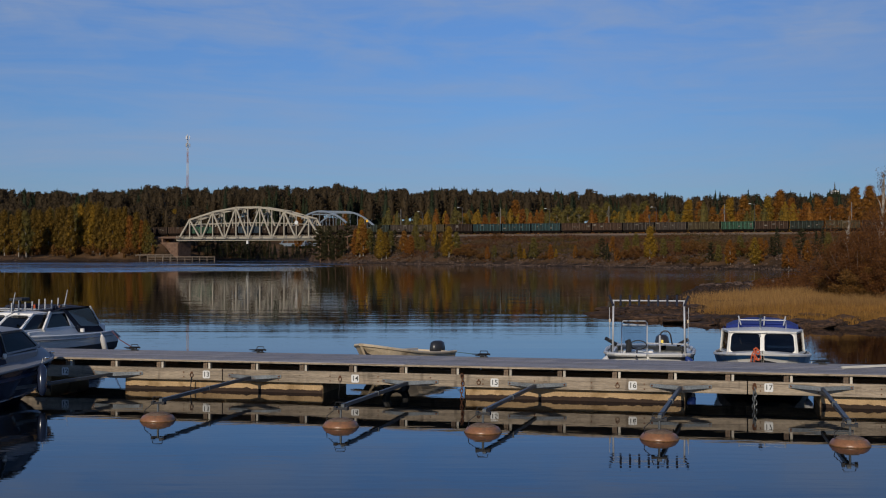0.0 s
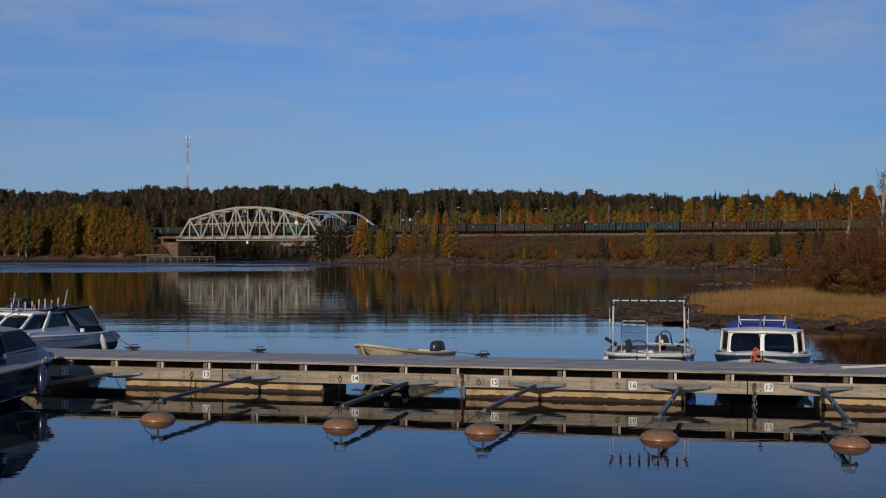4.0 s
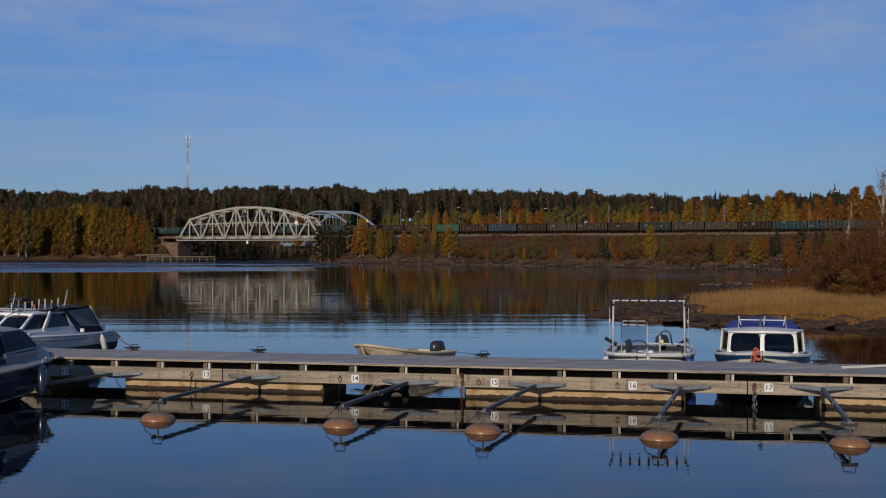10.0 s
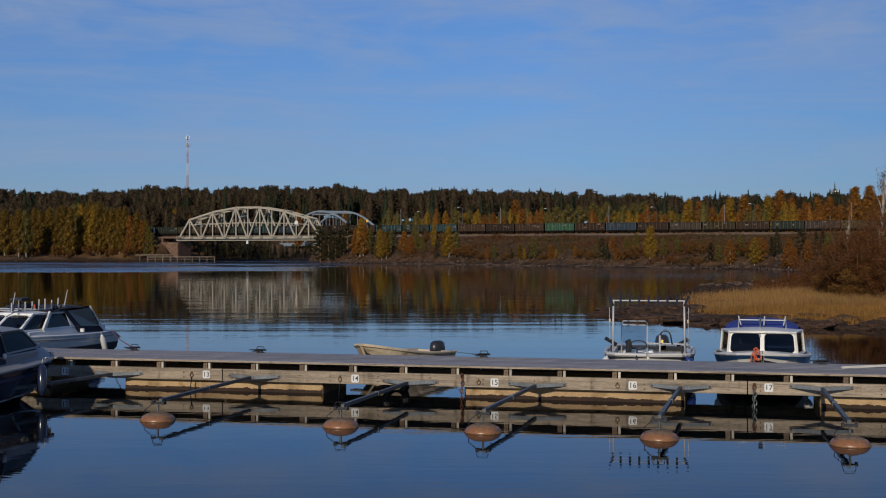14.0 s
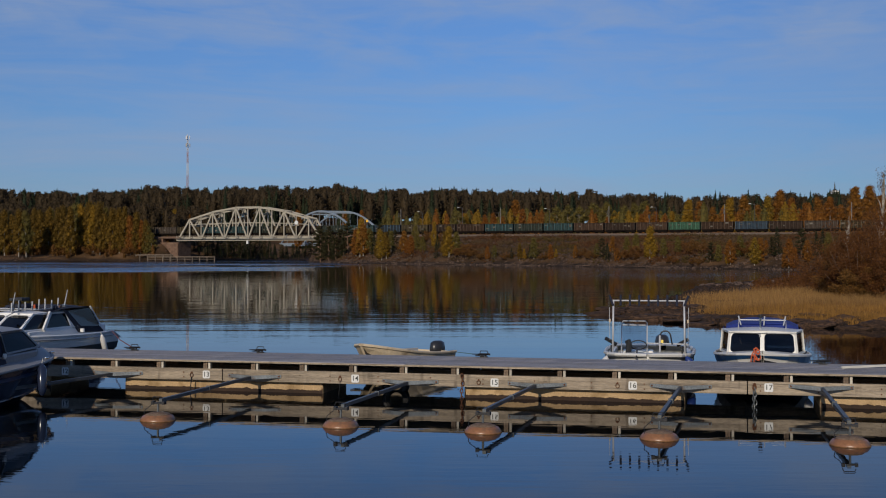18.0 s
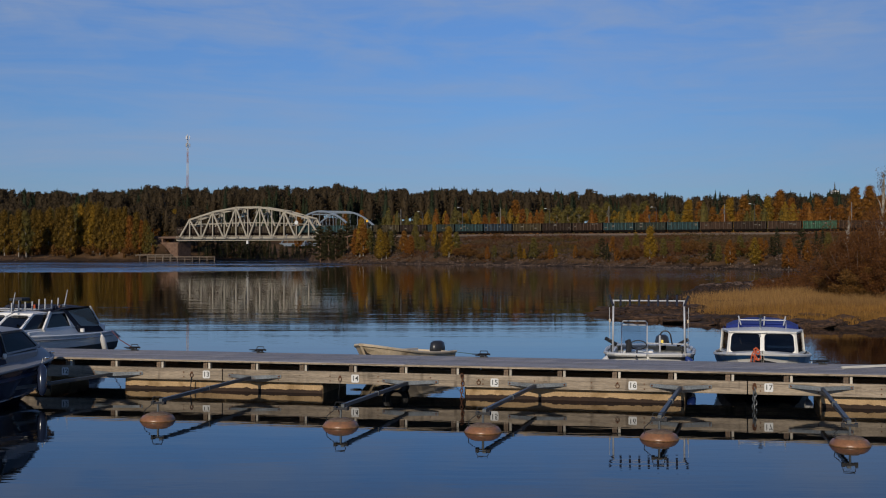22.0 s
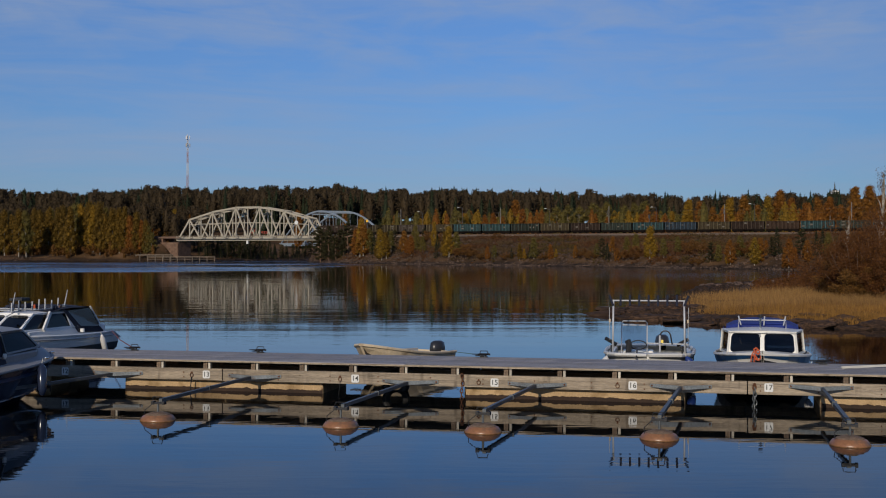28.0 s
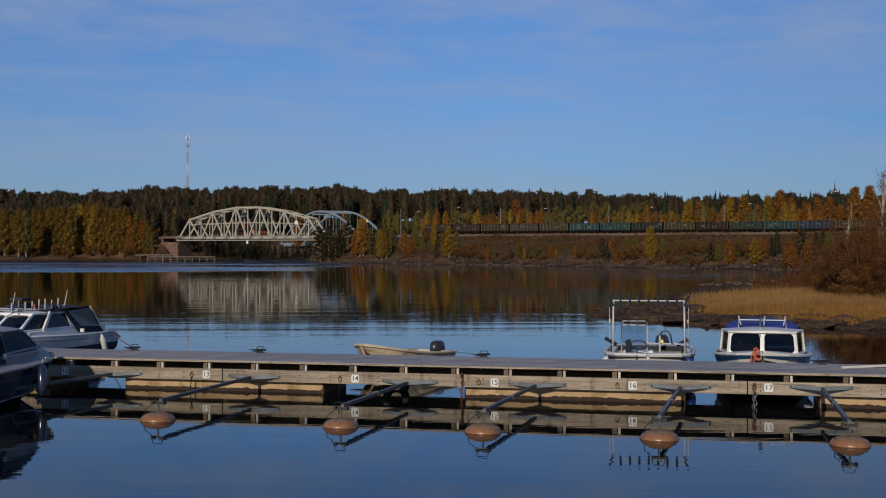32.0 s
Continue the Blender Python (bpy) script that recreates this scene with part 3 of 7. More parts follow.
def build_truss_bridge():
    """A curved-chord through truss of twelve panels."""
    br = thing("railway_bridge", TRACK @ pose(1.9, -2.8, 0), "pale grey riveted steel truss railway bridge over the channel", "bridge")
    s0, step, zb = -105.6, 4.93, 7.75
    tops = {1: 15.0, 3: 17.7, 5: 19.2, 7: 19.2, 9: 17.6, 11: 14.9}

    def top_z(i):
        if i in tops:
            return tops[i]
        return (tops[i - 1] + tops[i + 1]) / 2

    def at(i, y, z):
        return (s0 + step * i, y, z)

    for y in (0.0, 5.6):
        part("bottom_chord", beam(bmesh.new(), at(-0.15, y, zb), at(12.15, y, zb), 0.5, 0.75), M_BRIDGE, br)
        for i in (1, 3, 5, 7, 9):
            part("top_chord", beam(bmesh.new(), at(i - 0.04, y, top_z(i)), at(i + 2.04, y, top_z(i + 2)), 0.55, 0.62), M_BRIDGE, br)
        for i, j in ((0, 1), (12, 11)):
            part("end_post", beam(bmesh.new(), at(i, y, zb), at(j, y, top_z(j)), 0.55, 0.6), M_BRIDGE, br)
        for i in range(1, 12):
            part("vertical", beam(bmesh.new(), at(i, y, zb), at(i, y, top_z(i)), 0.3, 0.42 if i % 2 else 0.34), M_BRIDGE, br)
            if i % 2 == 0:
                for j in (i - 1, i + 1):
                    part("diagonal", beam(bmesh.new(), at(i, y, zb), at(j, y, top_z(j)), 0.4, 0.5), M_BRIDGE, br)
        for i in range(1, 11):
            zi = 12.9 + 0.9 * (1 - ((i - 5.5) / 5.5) ** 2)
            zj = 12.9 + 0.9 * (1 - ((i - 4.5) / 5.5) ** 2)
            part("middle_strut", beam(bmesh.new(), at(i, y, zi), at(i + 1, y, zj), 0.18, 0.2), M_BRIDGE, br)
    for i in range(1, 12):
        part("cross_strut", beam(bmesh.new(), at(i, 0, top_z(i) - 0.05), at(i, 5.6, top_z(i) - 0.05), 0.28, 0.35), M_BRIDGE, br)
        if i < 11:
            for a, b in ((0, 5.6), (5.6, 0)):
                part("lateral_brace", beam(bmesh.new(), at(i, a, top_z(i)), at(i + 1, b, top_z(i + 1)), 0.16, 0.16), M_BRIDGE, br)
        if i % 2:
            bm = bmesh.new()
            beam(bm, at(i, 0, top_z(i) - 2.2), at(i, 5.6, top_z(i) - 2.2), 0.2, 0.28)
            beam(bm, at(i, 0.1, top_z(i) - 2.2), at(i, 2.8, top_z(i) - 0.2), 0.14, 0.16)
            beam(bm, at(i, 5.5, top_z(i) - 2.2), at(i, 2.8, top_z(i) - 0.2), 0.14, 0.16)
            part("sway_frame", bm, M_BRIDGE, br)
    for i in range(13):
        part("floor_beam", beam(bmesh.new(), at(i, 0.2, zb + 0.2), at(i, 5.4, zb + 0.2), 0.35, 0.8), M_BRIDGE, br)
    for y in (2.05, 3.55):
        part("stringer", beam(bmesh.new(), at(0, y, zb + 0.75), at(12, y, zb + 0.75), 0.3, 0.7), M_BRIDGE, br)
    part("walkway", block(s0 + step * 6, -0.75, zb + 0.28, 59.6, 1.0, 0.08), M_CONC, br, "narrow footway along the truss")
    bm = bmesh.new()
    for k in range(41):
        beam(bm, (s0 + k * 1.479, -1.2, zb + 0.36), (s0 + k * 1.479, -1.2, zb + 1.4), 0.06, 0.06)
    for z in (0.75, 1.05, 1.4):
        beam(bm, (s0, -1.2, zb + z), (s0 + 59.16, -1.2, zb + z), 0.06, 0.07)
    part("railing", bm, M_BRIDGE, br)
    for y in (0.4, 5.0):
        for i in (0, 12):
            part("bearing", block(s0 + step * i, y, zb - 0.85, 0.8, 0.6, 0.5), M_IRON, br)
    bm = bmesh.new()
    tube(bm, [(s0 + step * 10.05, -0.45, 13.6), (s0 + step * 10.05, -0.55, 13.6)], 0.7, 20)
    part("sign_disc", bm, M_PLATE, br, "round white sign on the truss")
    box_post = bmesh.new()
    beam(box_post, (s0 + 30.3, -1.3, 6.2), (s0 + 30.3, -1.3, 7.4), 0.7, 0.7)
    part("channel_mark", box_post, M_PLATE, br, "small white channel mark board")
    return br


def build_abutments():
    """Granite abutments with stepped wing walls, stone by stone on the visible faces."""
    stone = None
    for name, s, side in (("abutment_west", -106.4, -1), ("abutment_east", -45.4, 1)):
        ab = thing(name, TRACK @ pose(1.9, -2.8, 0), "reddish granite block abutment under the truss bridge", "abutment", kind="structure")
        bm = bmesh.new()
        box(bm, s + side * 2.2, 2.8, 0.0, 7.4, 7.8, 6.85)
        part("core", bm, M_STONE, ab)
        bm = bmesh.new()
        loft(bm, [[(s + side * 5.6, y, -0.5), (s + side * 5.6, y, 8.3), (s + side * 14.5, y, 8.3), (s + side * 14.5, y, -0.5)] for y in (-0.6, 6.4)], True, True)
        part("wing_wall", bm, M_STONE, ab)
        part("parapet", block(s + side * 6.5, -0.9, 8.3, 17, 0.5, 0.5), M_STONE, ab)
        for row in range(9):
            for col in range(9):
                x = s + side * 2.2 - 3.75 + (col + (0.5 if row % 2 else 0)) * 0.83
                if stone is None:
                    stone = part("stone", block(0, 0, 0, 0.79, 0.5, 0.71, 0.05), M_STONE, ab)
                    o = stone
                else:
                    o = share("stone", stone, ab)
                o.matrix_basis = pose(x, -1.22 + 0.04 * math.sin(7 * x + 3 * row), 0.2 + row * 0.745)


def build_arch_bridge():
    """A tied-arch road bridge farther up the channel."""
    br = thing("road_bridge", pose(-52.2, 500, 0, 0, 0, -60), "blue-grey steel tied-arch road bridge behind the railway bridge", "bridge")
    half, deck, rise = 42.0, 7.2, 13.4

    def arch(x):
        return deck + rise * (1 - (x / half) ** 2)

    for y in (0.0, 11.0):
        pts = [(-half + 2 * half * k / 24, y, arch(-half + 2 * half * k / 24)) for k in range(25)]
        bm = bmesh.new()
        for p, q in zip(pts, pts[1:]):
            beam(bm, p, q, 0.5, 0.65)
        part("arch_rib", bm, M_ARCH, br)
        for k in range(2, 23, 2):
            part("hanger", beam(bmesh.new(), (pts[k][0], y, deck), pts[k], 0.14, 0.14), M_ARCH, br)
        part("edge_girder", block(0, y, deck - 1.2, 2 * half + 4, 0.5, 1.4), M_ARCH, br)
    for x in (-11.0, -4.0, 4.0, 11.0):
        part("wind_brace", beam(bmesh.new(), (x, 0, arch(x)), (x, 11, arch(x)), 0.5, 0.5), M_ARCH, br)
    part("deck", block(0, 5.5, deck - 0.9, 2 * half + 40, 10.4, 0.5), M_CONC, br)
    for x in (-half - 1, half + 1):
        part("pier", block(x, 5.5, -1.5, 3, 12, 7.2), M_CONC, br)


# ---- train ----
WAGON_PITCH = 10.05
PAINTS = {
    "teal": (0.01064, 0.04636, 0.05472), "blue": (0.01292, 0.03572, 0.05852), "green": (0.01444, 0.03572, 0.02128), "bright green": (0.01824, 0.076, 0.0494),
    "olive": (0.0418, 0.03572, 0.019), "brown": (0.03572, 0.02128, 0.01444), "reddish brown": (0.04636, 0.01976, 0.01444), "grey": (0.03572, 0.03116, 0.02736),
    "dark brown": (0.019, 0.01292, 0.01064), "dark green": (0.00836, 0.0228, 0.02128)}
WAGON_ORDER = (
    "dark brown,dark brown,olive,grey,olive,teal,teal,dark green,olive,dark brown,dark green,teal,"
    "blue,olive,dark brown,brown,teal,dark green,teal,brown,dark brown,brown,bright green,brown,"
    "blue,dark brown,grey,olive,dark brown,dark green,grey,olive,dark brown,teal,teal,teal,"
    "brown,brown,grey,grey,olive,bright green,brown,dark green,olive,dark brown,brown"
).split(",")


def build_wagons():
    body_mesh, wagons = None, []
    paints = {k: material(k.replace(" ", "_") + "_wagon_paint", (v[0] * 0.62 + 0.010, v[1] * 0.60 + 0.006, v[2] * 0.56 + 0.004), 0.9, var=0.75, scale=1.1, fine=5, stretch=(2.2, 1, 0.4), tint=0.3, bump=0.15, spec=0.15,
                          dirt=(0.048, 0.031, 0.022), dirt_amount=0.42) for k, v in PAINTS.items()}
    ribs_paint = {k: material(k.replace(" ", "_") + "_rib_paint", tuple(1.25 * c + k for c, k in zip(v, (0.030, 0.024, 0.017))), 0.9, var=0.4, scale=1.5, fine=6, tint=0.2, bump=0.1, spec=0.15)
                  for k, v in PAINTS.items()}
    length, half, floor, top = 9.4, 1.5, 1.0, 3.3
    under = wheel = frame_side = coupler = rib = hatch = None
    for i, paint in enumerate(WAGON_ORDER):
        w = thing("freight_wagon", Matrix(), paint + " open-topped steel freight wagon on the railway", "wagon", "wagons of the freight train")
        bm = bmesh.new()
        if body_mesh is None:
            # one pressed shell: sill, wall, top rail, inner wall, floor
            rings = [[(sx * (length / 2 + o), sy * (half + o), z) for sx, sy in ((-1, -1), (1, -1), (1, 1), (-1, 1))]
                     for o, z in ((0.10, floor - 0.05), (0.10, floor + 0.2), (0.0, floor + 0.22), (0.0, top - 0.2), (0.10, top - 0.18),
                                  (0.10, top), (-0.08, top), (-0.08, floor + 0.12))]
            loft(bm, rings, True, True)
            b = part("body", bm, paints[paint], w)
            body_mesh = b.data
        else:
            bm.free()
            me = body_mesh.copy()
            me.materials[0] = paints[paint]
            b = new("body", me)
            b.parent = w
        for y in (-half - 0.07, half + 0.07):
            for k in range(9):
                x = -length / 2 + 0.1 + k * (length - 0.2) / 8
                if rib is None:
                    rib = block(0, 0, floor, 0.2, 0.22, top - floor)
                    o = part("side_rib", rib, ribs_paint[paint], w)
                    rib = o
                else:
                    o = share("side_rib", rib, w)
                    o.material_slots[0].link = "OBJECT"
                    o.material_slots[0].material = ribs_paint[paint]
                o.matrix_basis = pose(x, y, 0)
        marks = np.random.default_rng(300 + i)
        for k in range(3):
            if hatch is None:
                hatch = part("marking", block(0, 0, 0, 1.0, 0.02, 0.34), M_MARK, w, "worn pale marking panel")
                o = hatch
            else:
                o = share("marking", hatch, w)
            bay = int(marks.integers(8))
            o.matrix_basis = pose(-length / 2 + 0.1 + (bay + 0.5) * (length - 0.2) / 8, -half - 0.012, floor + 0.5 + 1.4 * marks.random()) @ Matrix.Diagonal((0.35 + 0.6 * marks.random(), 1, 0.5 + marks.random(), 1))
        if under is None:
            bm = bmesh.new()
            box(bm, 0, 0, 0.85, length + 0.3, 0.5, 0.4)
            for x in (-3.2, -1.0, 1.0, 3.2):
                box(bm, x, 0, 0.95, 0.15, 2.7, 0.3)
            box(bm, 1.2, -0.9, 0.6, 1.0, 0.4, 0.4)
            box(bm, 0, 0, 0.62, 8.6, 2.7, 0.36)
            for x, ln, z in ((-1.1, 1.5, 0.22), (1.0, 1.3, 0.3), (0.0, 3.6, 0.42), (-4.3, 0.8, 0.3), (4.3, 0.8, 0.3)):
                box(bm, x, 0, z, ln, 2.2, 0.5)
            under = part("underframe", bm, M_GRIME, w)
        else:
            share("underframe", under, w)
        for x in (-3.0, 3.0):
            if frame_side is None:
                bm = bmesh.new()
                for y in (-1.05, 1.05):
                    box(bm, 0, y, 0.28, 2.5, 0.15, 0.46)
                    box(bm, 0, y, 0.35, 0.6, 0.2, 0.6)
                box(bm, 0, 0, 0.5, 0.4, 2.2, 0.35)
                frame_side = part("bogie", bm, M_GRIME, w)
                bg = frame_side
            else:
                bg = share("bogie", frame_side, w)
            bg.matrix_basis = pose(x, 0, 0)
            for dx in (-0.92, 0.92):
                for y in (-0.8, 0.8):
                    if wheel is None:
                        bm = bmesh.new()
                        lathe(bm, [(0.47, -0.07), (0.47, 0.05), (0.12, 0.07)], 18, pose(0, 0, 0, 90))
                        wheel = part("wheel", bm, M_GRIME, bg)
                        o = wheel
                    else:
                        o = share("wheel", wheel, bg)
                    o.matrix_basis = pose(dx, y, 0.47)
        for x in (-length / 2 - 0.3, length / 2 + 0.3):
            if coupler is None:
                coupler = part("coupler", block(0, 0, 0.9, 0.7, 0.3, 0.3), M_IRON, w)
                o = coupler
            else:
                o = share("coupler", coupler, w)
            o.matrix_basis = pose(x, 0, 0)
        wagons.append((w, 11.3 + WAGON_PITCH * (i - 33) + WAGON_PITCH / 2))
    return wagons


TRAIN_ROWS = ((0, 0.0), (5, 47.6), (9, 86.0), (12, 115.4), (19, 184.9), (24, 234.6), (32, 314.2))


# ---- dock ----
DECK_TOP, DECK_W = 0.685, 1.97
A0, A1 = -14.0, 16.0


def build_dock():
    dk = thing("floating_dock", DOCK, "weathered wooden floating dock on concrete floats with numbered berths", "dock")
    # floats
    for a, b in ((-12.6, -9.1), (-7.28, -2.66), (0.42, 4.91), (7.48, 12.2)):
        fl = part("float", block((a + b) / 2, DECK_W / 2 - 0.01, -0.35, b - a, DECK_W - 0.3, 0.62, 0.04), M_FLOAT, dk, "yellow-stained concrete float")
        rings = []
        for k in range(160):
            x = a + 0.012 + (b - a - 0.024) * k / 159
            top = 0.068 + 0.022 * noise.noise((x * 2.1, a, 0)) + 0.02 * noise.noise((x * 9, a, 3)) + 0.012 * noise.noise((x * 37, a, 5))
            rings.append([(x, 0.136, -0.3), (x, 0.136, top), (x, 0.15, top + 0.004)])
        part("waterline_stain", loft(bmesh.new(), rings), M_ALGAE, fl, "dark wet algae band at the waterline")
        rings = []
        for k in range(160):
            x = a + 0.012 + (b - a - 0.024) * k / 159
            top = 0.115 + 0.05 * noise.noise((x * 1.3, a, 7)) + 0.03 * noise.noise((x * 6, a, 8)) + 0.02 * noise.noise((x * 30, a, 9))
            rings.append([(x, 0.1405, -0.1), (x, 0.1405, top), (x, 0.15, top + 0.002)])
        part("rust_stain", loft(bmesh.new(), rings), M_RUSTSTAIN, fl, "rust-brown stain over the waterline")
    # long beams front and back
    for y in (0.03, DECK_W - 0.03):
        for a, b in ((A0, -4.9), (-4.88, 0.40), (0.43, 6.1), (6.12, A1)):
            part("edge_beam", block((a + b) / 2, y, 0.238, b - a, 0.11, 0.252, 0.008), M_FASCIA, dk, "greyed timber edge beam")
    # cross joists and short spacer blocks
    j = blk = None
    for k in range(27):
        a = -12.94 + 1.103 * k
        m = pose(a, 0, 0)
        if j is None:
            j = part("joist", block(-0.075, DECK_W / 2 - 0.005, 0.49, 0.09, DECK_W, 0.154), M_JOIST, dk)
            blk = part("spacer_block", block(0.02, 0.035, 0.49, 0.048, 0.1, 0.154), M_SPACER, dk, "pale spacer block")
            o, o2 = j, blk
        else:
            o, o2 = share("joist", j, dk), share("spacer_block", blk, dk)
        o.matrix_basis = m
        o2.matrix_basis = m
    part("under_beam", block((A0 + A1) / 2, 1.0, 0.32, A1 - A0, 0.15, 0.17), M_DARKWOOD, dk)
    # deck boards along the dock
    plank, rows = None, 15
    wdt = (DECK_W + 0.12) / rows
    for r in range(rows):
        shift = (r % 3) * 1.47
        a = A0 - shift
        while a < A1:
            if plank is None:
                plank = part("deck_board", block(2.2, 0, 0, 4.395, wdt - 0.012, 0.038, 0.004), M_DECK, dk)
                o = plank
            else:
                o = share("deck_board", plank, dk)
            o.matrix_basis = pose(a, -0.06 + wdt * (r + 0.5), DECK_TOP - 0.040 + 0.002 * math.sin(r * 5.1 + a))
            a += 4.4
    part("deck_edge", block((A0 + A1) / 2, -0.065, DECK_TOP - 0.046, A1 - A0, 0.022, 0.035), M_FASCIA, dk, "pale worn deck edge strip")
    # berth number plates
    for num, a, z in (("12", -8.65, 0.36), ("13", -5.26, 0.365), ("14", -1.89, 0.355), ("15", 1.09, 0.345), ("16", 3.89, 0.355), ("17", 6.51, 0.38), ("18", 9.3, 0.37)):
        bm = bmesh.new()
        edge = [(sx * 0.055 + 0.028 * math.cos(radians(q)), sz * 0.057 + 0.028 * math.sin(radians(q)))
                for sx, sz, q0 in ((1, 1, 0), (-1, 1, 90), (-1, -1, 180), (1, -1, 270)) for q in range(q0, q0 + 91, 18)]
        loft(bm, [[(x, y, zz) for x, zz in edge] for y in (-0.004, 0.004)], True, True)
        pl = part("berth_number_plate", bm, M_PLATE, dk, "white plate with black berth number " + num)
        pl.matrix_basis = pose(a, -0.032, z)
        lettering(num, 0.15, M_BLACK, pl, pose(0, -0.0055, 0.0, 90, 0, 0))
    # mooring rings
    for a, z in ((-5.60, 0.35), (-2.22, 0.34), (0.76, 0.34), (3.59, 0.345), (6.24, 0.37)):
        bm = bmesh.new()
        tube(bm, [(0.035 * math.cos(t), 0, 0.045 * math.sin(t)) for t in np.linspace(0, 2 * math.pi, 15)], 0.008, 6)
        box(bm, 0, 0.01, 0.03, 0.03, 0.03, 0.04)
        rg = part("mooring_ring", bm, M_RUST, dk, "rusty mooring ring")
        rg.matrix_basis = pose(a, -0.045, z)
    for a, z0, z1 in ((-5.60, 0.31, -0.05), (-2.22, 0.30, -0.05)):
        part("ring_line", tube(bmesh.new(), [(a, -0.05, z0), (a - 0.01, -0.06, (z0 + z1) / 2), (a - 0.03, -0.05, z1)], 0.012 if a < -4 else 0.005, 6), M_IRON, dk)
    # rusty chain between the two dock sections
    for k in range(9):
        bm = bmesh.new()
        tube(bm, [(0.028 * math.cos(t), 0, 0.05 * math.sin(t)) for t in np.linspace(0, 2 * math.pi, 13)], 0.011, 6)
        o = part("chain_link", bm, M_RUST, dk)
        o.matrix_basis = pose(0.415 + 0.012 * math.sin(k), -0.06, 0.47 - k * 0.078, 0, 0, 90 * (k % 2) + 20)
    for k in range(8):
        bm = bmesh.new()
        tube(bm, [(0.034 * math.cos(t), 0, 0.055 * math.sin(t)) for t in np.linspace(0, 2 * math.pi, 13)], 0.014, 6)
        o = part("hanging_chain_link", bm, M_GALV if k else M_RUST, dk)
        o.matrix_basis = pose(6.24 + 0.004 * k * (-1) ** k, -0.06, 0.40 - k * 0.08, 0, 0, 90 * (k % 2) + 35)
    # bolt heads along the edge beam
    bolt = None
    for k in range(26):
        for dz in (0.30, 0.40):
            a = -12.4 + 1.103 * k + 0.03 * math.sin(k * 3.7)
            if bolt is None:
                bolt = part("bolt_head", tube(bmesh.new(), [(0, 0.0, 0), (0, -0.012, 0)], 0.014, 6), M_RUST, dk)
                o = bolt
            else:
                o = share("bolt_head", bolt, dk)
            o.matrix_basis = pose(a, -0.026, dz + 0.012 * math.sin(k * 5.3))
    # a worn tyre hung under the deck as a fender
    bm = bmesh.new()
    rings = [[((0.22 + 0.085 * math.cos(v)) * math.cos(u), 0.085 * math.sin(v) * 0.9, (0.22 + 0.085 * math.cos(v)) * math.sin(u)) for v in np.linspace(0, 2 * math.pi, 11)[:-1]]
             for u in np.linspace(0, 2 * math.pi, 25)]
    loft(bm, rings, True)
    ty = part("tyre_fender", bm, M_RUBBER, dk, "black worn tyre hung under the deck")
    ty.matrix_basis = pose(-1.25, 0.9, 0.16, 0, 0, 25)
    return dk


